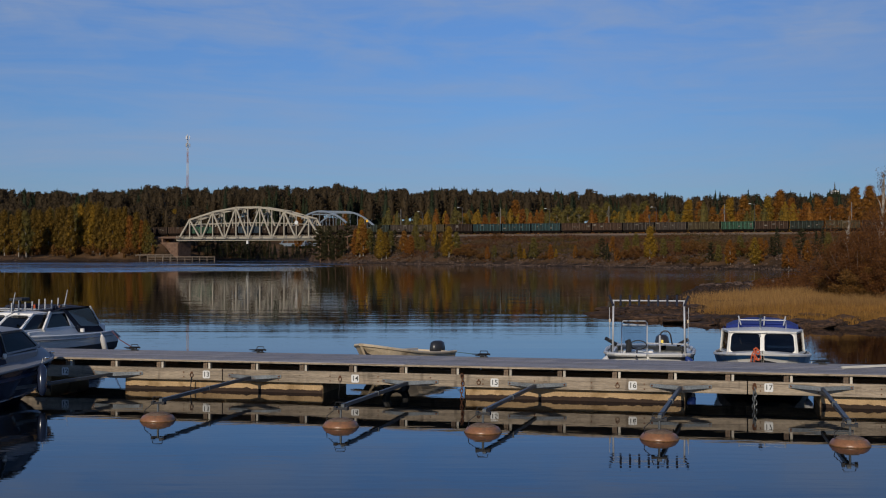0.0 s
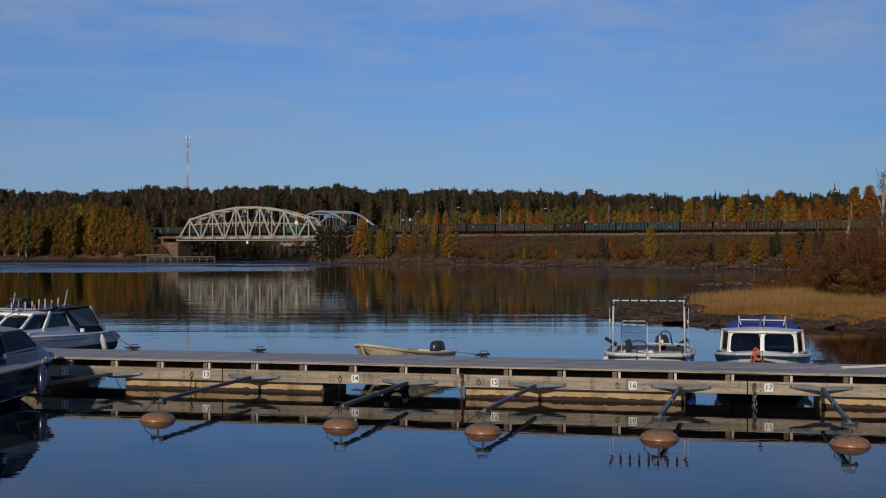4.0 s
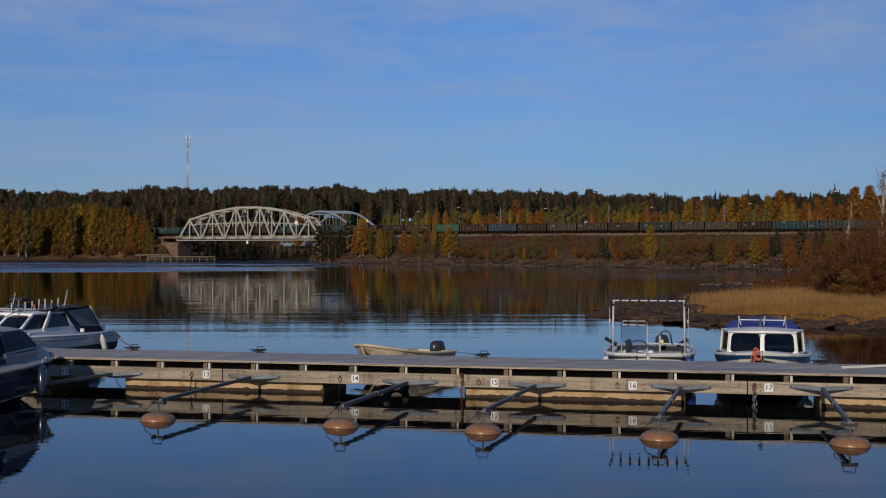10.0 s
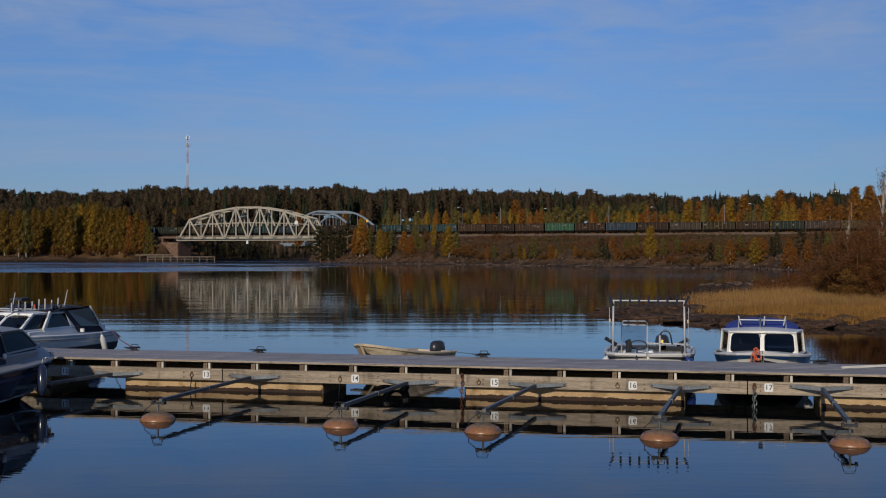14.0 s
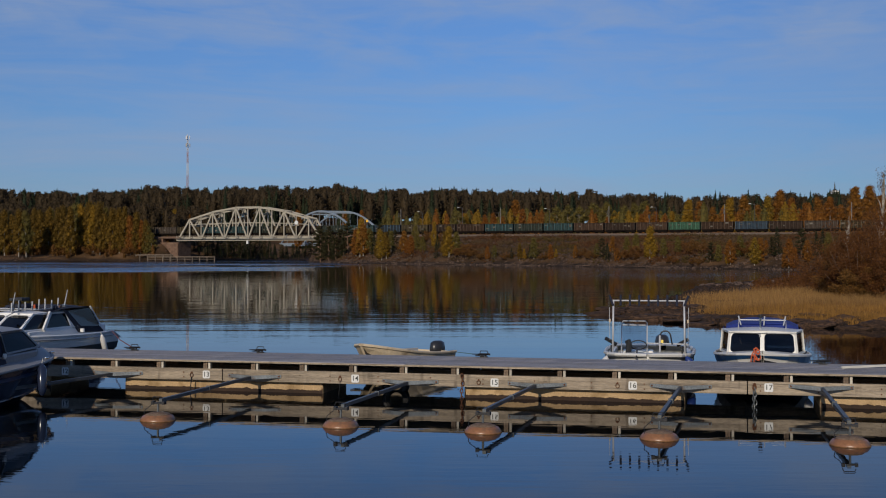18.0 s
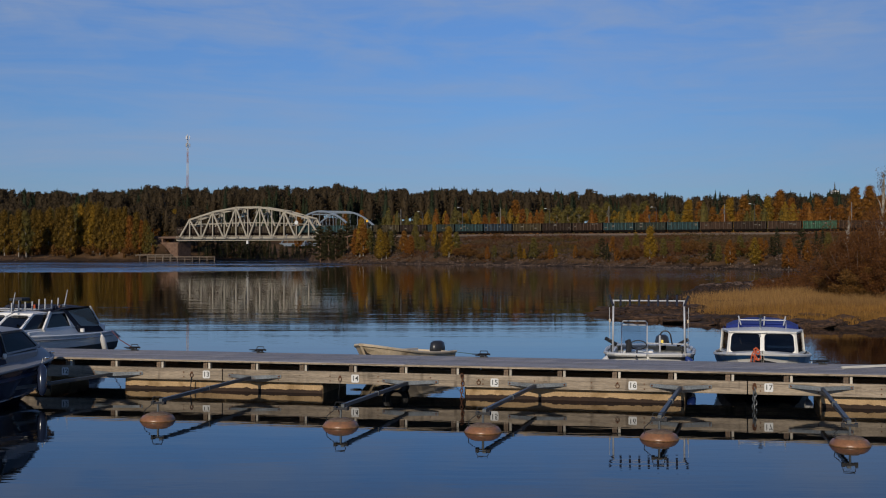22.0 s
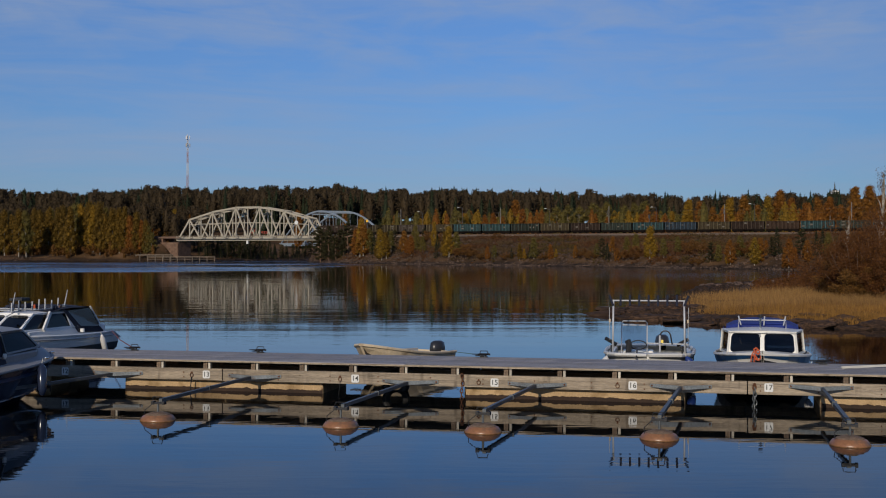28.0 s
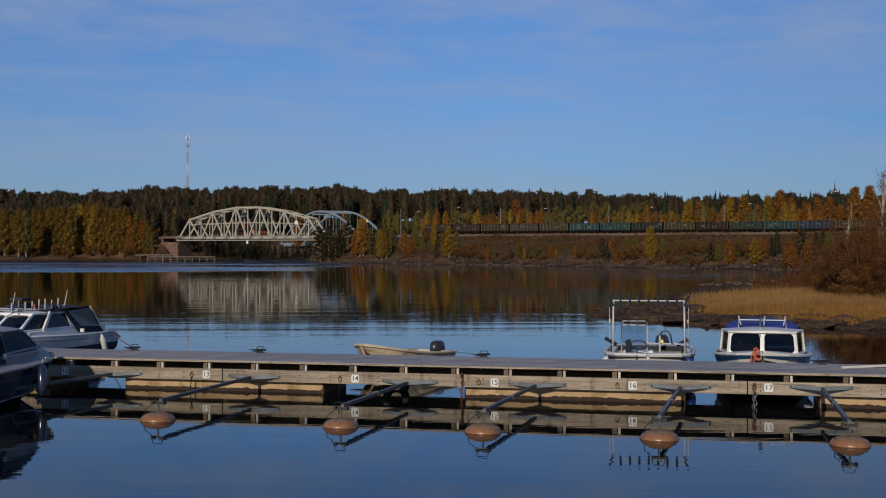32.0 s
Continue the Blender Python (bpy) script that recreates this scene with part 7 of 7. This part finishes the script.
def build_cabin_boat():
    L = 5.6
    near = Matrix.Translation((0, 0, 0.135)) @ Matrix.Diagonal((0.955, 0.955, 0.955, 1))
    m = near @ DOCK @ pose(6.70, 3.45 + L, 0, 0, 0, 180 - 1.8)
    bt = thing("cabin_boat", m, "white cabin boat with a blue canopy moored at the dock", "boat")
    rows = hull_rings(L, 2.25, 0.46, 0.73, flare=0.94, rake=0.2)
    for r in rows:
        t = r[4][1] / L
        if t > 0.5:
            for i in range(1, 5):
                wide = 1.13 * (1 - max(0, (t - 0.5) / 0.5) ** 2.6) ** 0.62 * (0.5, 0.85, 0.96, 1.0)[i - 1]
                r[i] = (max(0.02, wide), r[i][1], r[i][2])
    build_hull("hull", bt, rows, M_GEL, inner=M_GEL, band=(0.1, 0.85), band_mat=M_BLUE, bottom=True)
    part("foredeck", deck_sheet(rows, 0.45, 1.0, 0.09), M_GEL, bt)
    part("cockpit_floor", block(0, 1.3, 0.15, 1.8, 2.4, 0.03), M_GELGREY, bt)
    cabin(bt, 2.7, 3.75, 0.99, 0.80, 0.57, 1.12, 0.14, 0.0, M_GEL, M_GEL, 0.045, 0.05)
    part("dashboard", block(0, 3.3, 0.45, 1.5, 0.5, 0.14, 0.03), M_IRON, bt)
    part("cabin_seat", block(0.40, 3.2, 0.45, 0.62, 0.35, 0.38, 0.14), M_GEL, bt, "white seat seen through the windscreen")
    # blue canopy behind the roof
    rings = [[(w * v, y, z - dz * v ** 4) for v in np.linspace(-1, 1, 11)] for w, y, z, dz in
             ((0.88, 2.8, 1.14, 0.03), (0.86, 2.65, 1.27, 0.10), (0.88, 1.8, 1.33, 0.14), (0.88, 0.6, 1.30, 0.3), (0.92, 0.3, 1.0, 0.4), (0.92, 0.1, 0.52, 0.0))]
    part("canopy", loft(bmesh.new(), rings), M_BLUECLOTH, bt, "bright blue canvas canopy")
    for s in (-1, 1):
        part("canopy_side", pane([(s * 0.98, 2.72, 0.55), (s * 0.97, 0.2, 0.55), (s * 0.95, 0.5, 1.0), (s * 0.92, 2.66, 1.17)], 0.012), M_BLUECLOTH, bt, "blue canvas side curtain")
    # roof rail with rod holders
    bm = bmesh.new()
    tube(bm, [(-0.56, 3.0, 1.12), (-0.56, 3.0, 1.36), (0.56, 3.0, 1.36), (0.56, 3.0, 1.12)], 0.014, 8)
    part("roof_rail", bm, M_ALU, bt)
    for x, lean in ((0.50, 0.06), (-0.50, -0.05), (-0.04, -0.02)):
        part("rod_holder", tube(bmesh.new(), [(x, 3.12, 1.24), (x + lean, 2.98, 1.45)], 0.017, 8), M_ALU, bt)
    part("mooring_post", tube(bmesh.new(), [(0.05, 3.72, 1.0), (0.05, 3.55, 1.2)], 0.02, 8), M_ALU, bt)
    part("mast_light", tube(bmesh.new(), [(0.04, 3.1, 1.12), (0.04, 3.1, 1.44)], 0.026, 8), M_STEEL, bt)
    part("lamp_head", tube(bmesh.new(), [(0.04, 3.1, 1.42), (0.04, 3.1, 1.50)], 0.05, 10), M_IRON, bt)
    part("wiper", beam(bmesh.new(), (0.55, 3.63, 1.0), (0.48, 3.74, 0.82), 0.015, 0.02), M_IRON, bt)
    part("bow_cleat", block(0, 5.25, 0.52, 0.2, 0.06, 0.05), M_IRON, bt)
    part("side_lamp", tube(bmesh.new(), [(-1.0, 3.3, 0.56), (-1.06, 3.3, 0.62)], 0.05, 8), M_STEEL, bt)
    outboard(bt, -0.05, 0.55, 1.3)
    v = thing("life_vest", near @ DOCK @ pose(6.35, 3.36, 0.50) @ Matrix.Diagonal((0.8, 1, 1.25, 1)), "orange life vest hung over the boat's bow", "life vest")
    for pts, w in ((((-0.11, 0, -0.06), (-0.1, -0.01, 0.1), (-0.07, -0.02, 0.2), (0.0, -0.02, 0.27)), 0.022), (((-0.03, 0, -0.06), (-0.01, -0.02, 0.12), (0.01, -0.02, 0.24), (0.07, 0.0, 0.27)), 0.026),
                   (((0.0, -0.02, 0.12), (0.1, -0.03, 0.09), (0.16, -0.02, 0.13), (0.15, 0, 0.17)), 0.02), (((0.02, -0.02, 0.23), (0.09, -0.03, 0.2), (0.14, -0.02, 0.23), (0.1, 0.01, 0.28)), 0.022),
                   (((-0.06, -0.01, 0.18), (0.03, -0.02, 0.16), (0.08, -0.02, 0.1)), 0.02), (((-0.04, 0, 0.28), (0.04, -0.01, 0.31), (0.1, 0, 0.27)), 0.02)):
        bm = bmesh.new()
        for p, q in zip(pts, pts[1:]):
            beam(bm, p, q, w, w * 1.3)
        part("strap", bm, M_ORANGE, v)
    fender(near @ DOCK @ pose(7.55, 4.3, 0.1, 0, 10, 0), "white boat fender beside the cabin boat", M_FENDER, 0.1, 0.3)


def build_rowing_boat():
    stern, bow = Vector((-0.18, 31.0, 0)), Vector((-1.98, 28.4, 0))
    d = bow - stern
    L = d.length
    turn = math.degrees(math.atan2(d.y, d.x)) - 90
    bt = thing("rowing_boat", pose(stern.x, stern.y, 0, 0, 0, turn), "old beige rowing boat with a black outboard motor", "boat")
    rows = hull_rings(L, 1.45, 0.46, 0.80, draft=0.12, flare=0.78, rake=0.5, sections=21)
    for r in rows:       # a full, rounded bow
        t = r[4][1] / L
        if t > 0.5:
            for i in range(1, 5):
                wide = 0.725 * (1 - ((t - 0.5) / 0.5) ** 2.6) ** 0.66 * (0.4, 0.74, 0.93, 1.0)[i - 1]
                r[i] = (max(0.015, wide), r[i][1], r[i][2])
    build_hull("hull", bt, rows, M_TAN, inner=M_TAN)
    bm = bmesh.new()
    loft(bm, [full(r, 0.04, 0.03) for r in rows])
    part("inner_skin", bm, M_GELGREY, bt)
    for y in (0.6, 1.7, 2.7):
        part("thwart", block(0, y, 0.34, 1.2, 0.22, 0.03), M_DARKWOOD, bt)
    part("stem_band", tube(bmesh.new(), [(0, L - 0.62, 0.12), (0, L - 0.2, 0.5), (0, L - 0.01, 0.8)], 0.03, 6), M_TAN, bt)
    part("oarlock", tube(bmesh.new(), [(0.66, 2.0, 0.55), (0.66, 2.0, 0.68)], 0.025, 6), M_IRON, bt)
    outboard(bt, 0.1, 0.30, 0.98)
    ln = thing("mooring_line", Matrix(), "thin green mooring line from the rowing boat to a cleat", "rope")
    part("rope", tube(bmesh.new(), [(0.33, 30.5, 0.45), (0.72, 28.4, 0.58), (0.99, 26.42, 0.74)], 0.008, 5), material("green_rope", (0.05, 0.12, 0.08), 0.9), ln)


def trunk(boat, outline, z0, z1, mat):
    """The raised cabin side under the windows; outline: half widths and stations from the stern on."""
    loop = [(-x, y) for x, y in outline] + [(x, y) for x, y in outline[::-1]]
    rings = [[(x, y, z0) for x, y in loop], [(x * 0.985, y, z1 - 0.03) for x, y in loop], [(x * 0.96, y, z1) for x, y in loop]]
    part("cabin_trunk", loft(bmesh.new(), rings, True, True), mat, boat)


def build_west_cabin_boat():
    """The white cabin boat beyond the dock, bow to the dock, with a navy canopy and rods on the roof."""
    L = 6.3
    place = DOCK @ pose(-13.5, 3.4 + L, 0, 0, 0, 180)
    bt = thing("white_cabin_boat", place, "white cabin cruiser with navy canopy and roof rods by the dock", "boat")
    rows = hull_rings(L, 2.2, 0.60, 0.80, flare=0.88)
    rows[0] = [(x, y, min(z, 0.40)) for x, y, z in rows[0]]
    build_hull("hull", bt, rows, M_GELWHITE, inner=M_GELWHITE, bottom=True)
    part("foredeck", deck_sheet(rows, 0.4, 1.0, 0.1), M_GELWHITE, bt)
    part("stern_deck", deck_sheet(rows, 0.0, 0.2, 0.02), M_GELGREY, bt)
    trunk(bt, ((0.99, 0.95), (0.97, 3.3), (0.86, 4.8), (0.45, 5.7)), 0.56, 0.86, M_GELWHITE)
    cabin(bt, 2.52, 5.2, 0.95, 0.78, 0.86, 1.32, 0.85, 0.42, M_GELWHITE, M_GELWHITE, 0.05, 0.1)
    for s in (-1, 1):
        part("window_divider", beam(bmesh.new(), (s * 0.915, 4.22, 0.86), (s * 0.835, 3.75, 1.32), 0.05, 0.13), M_GELWHITE, bt)
        part("window_panel", pane([(s * 0.96, 2.5, 0.86), (s * 0.95, 2.85, 0.86), (s * 0.87, 3.05, 1.32), (s * 0.87, 2.9, 1.32)], 0.03), M_GELWHITE, bt)
        part("rub_strip", tube(bmesh.new(), [(s * (r[4][0] + 0.02), r[4][1], r[4][2] - 0.1) for r in rows[1:-2]], 0.022, 6), M_GELGREY, bt)
    part("cabin_bulkhead", block(0, 2.95, 0.5, 1.7, 0.05, 0.8), M_IRON, bt)
    part("cabin_floor", block(0, 3.9, 0.5, 1.6, 2.0, 0.05), M_IRON, bt)
    for x in (-0.4, 0.45):
        part("seat", block(x, 3.4, 0.5, 0.45, 0.4, 0.62, 0.05), M_RUBBER, bt, "dark seat inside the cabin")
    rings = [[(w * v, y, z - dz * abs(v) ** 3) for v in np.linspace(-1, 1, 11)] for w, y, z, dz in
             ((0.86, 3.7, 1.38, 0.04), (0.88, 3.2, 1.47, 0.06), (0.9, 2.5, 1.50, 0.08), (0.9, 1.95, 1.47, 0.07), (0.9, 1.72, 1.40, 0.04))]
    part("canopy", loft(bmesh.new(), rings), M_CANVAS, bt, "navy canvas canopy")
    for s in (-1, 1):
        part("canopy_window", pane([(s * 0.98, 2.38, 0.87), (s * 0.98, 1.30, 0.80), (s * 0.91, 1.78, 1.38), (s * 0.90, 2.98, 1.34)], 0.01), M_CURTAIN, bt, "clear plastic canopy window")
        part("canopy_skirt", pane([(s * 0.985, 2.45, 0.70), (s * 0.985, 1.0, 0.62), (s * 0.98, 1.28, 0.81), (s * 0.98, 2.40, 0.88)], 0.014), M_CANVAS, bt)
        part("canopy_side", pane([(s * 0.985, 2.50, 0.70), (s * 0.98, 2.37, 0.87), (s * 0.90, 2.97, 1.35), (s * 0.885, 3.2, 1.40)], 0.014), M_CANVAS, bt)
        part("canopy_edge", beam(bmesh.new(), (s * 0.98, 1.05, 0.66), (s * 0.9, 1.70, 1.42), 0.03, 0.04), M_GELWHITE, bt, "white canopy piping")
    part("canopy_back", pane([(0.96, 1.06, 0.66), (-0.96, 1.06, 0.66), (-0.89, 1.70, 1.42), (0.89, 1.70, 1.42)], 0.01), M_CURTAIN, bt, "clear plastic back window")
    # roof rack with rods
    for x in (-0.72, 0.72):
        part("roof_rail", tube(bmesh.new(), [(x, 3.1, 1.38), (x, 3.15, 1.44), (x, 5.3, 1.42), (x * 0.9, 5.6, 1.30)], 0.014, 8), M_ALU, bt)
    for y in (3.4, 4.3, 5.1):
        part("rack_bar", tube(bmesh.new(), [(-0.74, y, 1.45), (0.74, y, 1.45)], 0.014, 8), M_ALU, bt)
    for k in range(8):
        rod(bt, -0.74, 3.2 + k * 0.325, 1.42, 0.30 if k in (0, 2, 3, 6) else 0.25, -0.015 + 0.01 * (k % 3), M_ALU, 0.020)
    for y, lean in ((2.85, 0.06), (5.45, 0.05)):
        part("antenna", tube(bmesh.new(), [(-0.72, y, 1.40), (-0.72 - lean, y - 0.1, 1.94)], 0.02, 6, 0.010), M_ALU, bt)
        part("antenna_clamp", block(-0.72, y - 0.02, 1.44, 0.07, 0.09, 0.09, 0.01), M_STEEL, bt)
    part("nav_light", tube(bmesh.new(), [(-0.72, 3.05, 1.42), (-0.72, 3.05, 1.50)], 0.055, 10), M_BUOY, bt)
    part("radar", block(-0.1, 4.1, 1.66, 0.4, 0.42, 0.09, 0.03), M_IRON, bt)
    part("radar_post", block(-0.1, 4.1, 1.36, 0.06, 0.06, 0.31), M_IRON, bt)
    part("horn", tube(bmesh.new(), [(-0.3, 4.7, 1.40), (-0.3, 4.7, 1.74)], 0.03, 8), M_IRON, bt)
    part("red_lamp", tube(bmesh.new(), [(-0.5, 4.0, 1.46), (-0.5, 4.0, 1.56)], 0.03, 8), M_ORANGE, bt)
    part("rolled_canvas", tube(bmesh.new(), [(-0.8, 3.35, 1.44), (0.0, 3.5, 1.50), (0.8, 3.35, 1.44)], 0.07, 8), M_CANVAS, bt, "rolled navy canvas on the roof")
    part("vent_cap", tube(bmesh.new(), [(-1.02, 2.35, 0.70), (-1.02, 2.35, 0.80)], 0.07, 12), M_GELWHITE, bt)
    outboard(bt, -0.05, 0.3, 1.1)
    fender(place @ pose(-1.27, 1.45, 0.06, -24, 0, 0), "long white boat fender hung over the cruiser's side", M_FENDER, 0.08, 0.5)
    ln = thing("mooring_line", Matrix(), "red and black mooring line from the cruiser to a cleat", "rope")
    a, b = place @ Vector((-0.98, 0.55, 0.62)), DOCK @ Vector((-8.05, DECK_W - 0.10, DECK_TOP + 0.09))
    part("rope", tube(bmesh.new(), [a, a.lerp(b, 0.5) - Vector((0, 0, 0.06)), b], 0.012, 6), M_REDROPE, ln)


def build_near_boat():
    """The dark-hulled cabin boat on the shore side of the dock: low raked wheelhouse forward, black canvas aft."""
    L = 6.0
    bt = thing("navy_cabin_boat", DOCK @ pose(-8.8, -0.45 - L, 0), "cabin boat with navy hull, grey deck and black canopy", "boat")
    rows = hull_rings(5.62, 2.2, 0.68, 0.86, flare=0.84, sections=21)
    for r in rows:       # a full, rounded bow
        t = r[4][1] / 5.62
        if t > 0.55:
            for i in range(1, 5):
                wide = 1.1 * (1 - ((t - 0.55) / 0.45) ** 2.8) ** 0.72 * (0.42, 0.74, 0.92, 1.0)[i - 1]
                r[i] = (max(0.02, wide), r[i][1], r[i][2])
    build_hull("hull", bt, rows, M_NAVY, inner=M_HULLGREY, rub=0.03)
    for s in (-1, 1):
        part("hull_stripe", loft(bmesh.new(), [[(s * (Vector(r[3]).lerp(Vector(r[4]), k).x + 0.016), Vector(r[3]).lerp(Vector(r[4]), k).y, Vector(r[3]).lerp(Vector(r[4]), k).z) for k in (0.1, 0.42)] for r in rows[:-1]]),
             M_BLUE, bt, "blue stripe along the hull")
        part("spray_rail", tube(bmesh.new(), [(s * (r[2][0] + 0.01), r[2][1], r[2][2]) for r in rows[:-2]], 0.022, 6), M_NAVY, bt)
    part("foredeck", deck_sheet(rows, 0.5, 1.0, 0.2, cols=10), M_HULLGREY, bt, smooth=True)
    part("cockpit_floor", block(0, 1.6, 0.15, 1.8, 2.8, 0.03), M_GELGREY, bt)
    trunk(bt, ((0.86, 2.6), (0.84, 3.4), (0.70, 4.4), (0.52, 4.75), (0.25, 4.95)), 0.70, 1.0, M_HULLGREY)
    for s in (-1, 1):
        part("side_deck", pane([(s * 1.08, 0.4, 0.69), (s * 0.84, 0.4, 0.75), (s * 0.84, 3.4, 0.84), (s * 1.09, 3.4, 0.74)], 0.03), M_HULLGREY, bt)
    # wheelhouse
    base = {0: (0.80, 3.12, 1.0), 1: (0.57, 4.72, 1.03)}
    top = {0: (0.66, 3.10, 1.44), 1: (0.50, 4.16, 1.43)}
    for s in (-1, 1):
        b0, b1, t0, t1 = ((s * p[0], p[1], p[2]) for p in (base[0], base[1], top[0], top[1]))
        c = [b1, b0, t0, t1]
        part("side_window_frame", window_panel(c, 0.05, 0.09, 0.1), M_HULLGREY, bt)
        part("side_window", pane(c, 0.008), M_DARKGLASS, bt, "dark tinted side window")
        c = [(0, 4.86, 1.03), b1, t1, (0, 4.24, 1.44)]
        part("windscreen_frame", window_panel(c, 0.06, 0.1, 0.1), M_HULLGREY, bt)
        part("windscreen", pane(c, 0.008), M_DARKGLASS, bt, "dark tinted windscreen")
        part("canvas_side", pane([(s * 0.86, 3.10, 0.78), (s * 0.95, 0.9, 0.72), (s * 0.80, 1.2, 1.5), (s * 0.69, 3.08, 1.50)], 0.02), M_CANVAS, bt, "black canvas side curtain")
        part("screen_pillar", beam(bmesh.new(), (s * 0.83, 3.08, 0.98), (s * 0.69, 3.06, 1.46), 0.05, 0.1), M_RUBBER, bt)
        part("side_lamp", tube(bmesh.new(), [(s * 0.86, 3.0, 1.0), (s * 0.90, 3.0, 1.0)], 0.05, 10), M_PLATE, bt, "small white lamp")
        part("deck_cleat", block(s * 0.98, 4.3, 0.83, 0.05, 0.16, 0.04, 0.01), M_STEEL, bt)
        part("bow_fitting", block(s * 0.62, 5.1, 0.88, 0.05, 0.14, 0.04, 0.01), M_STEEL, bt)
    rings = []
    for w, y, z in ((0.70, 3.02, 1.45), (0.69, 3.5, 1.46), (0.60, 4.0, 1.455), (0.50, 4.22, 1.43)):
        arc = [(w * v, y + 0.05 * (1 - v * v), z + 0.05 * (1 - v * v)) for v in np.linspace(-1, 1, 9)]
        rings.append(arc + [(p[0] * 0.97, p[1], z - 0.035) for p in arc[::-1]])
    part("cabin_roof", loft(bmesh.new(), rings, True, True), M_HULLGREY, bt)
    rings = [[(w * v, y, z - 0.1 * abs(v) ** 3) for v in np.linspace(-1, 1, 9)] for w, y, z in ((0.70, 3.1, 1.50), (0.78, 2.6, 1.62), (0.82, 1.8, 1.64), (0.82, 1.15, 1.56))]
    part("canopy", loft(bmesh.new(), rings), M_CANVAS, bt, "black canvas canopy")
    part("canopy_back", pane([(0.95, 0.85, 0.72), (-0.95, 0.85, 0.72), (-0.82, 1.15, 1.5), (0.82, 1.15, 1.5)], 0.02), M_CANVAS, bt, "black canvas back curtain")
    part("bow_cleat", block(0, 5.2, 0.99, 0.18, 0.06, 0.05), M_STEEL, bt)
    fender(DOCK @ pose(-8.8 + 1.24, -0.45 - L + 3.72, 0.22, -12, -8, 0), "navy boat fender hung over the dark hull", M_NAVY, 0.1, 0.52)


# ---- assembly ----
build_railway()
build_truss_bridge()
build_arch_bridge()
WAGONS = build_wagons()
build_mast()
build_tower()
build_lineside()
build_house("red_house", -88, 578, 10, 7, 2.6, 1.6, M_REDWALL, "red wooden house seen through the bridge truss")
build_house("white_house", 82.4, 440, 7, 7, 4.8, 2.0, M_PLASTER, "small pale house behind the railway trees")
build_jetty()
plant_trees()
build_woods()
build_bank_brush()
build_spit_shrubs()
build_reeds()
build_rocks()
build_booms()
build_cleats()
build_open_boat()
build_cabin_boat()
build_rowing_boat()
build_west_cabin_boat()
build_near_boat()
build_abutments()
build_dock()


def motions():
    for wagon, s in WAGONS:
        walk(wagon, [(t, TRACK @ pose(s + d, 0, RAIL_Z)) for t, d in TRAIN_ROWS])
    walk(water, [(0, pose(0, 0, 0)), (16, pose(1.6, 0.5, 0)), (32, pose(3.2, 1.0, 0))])


motions()
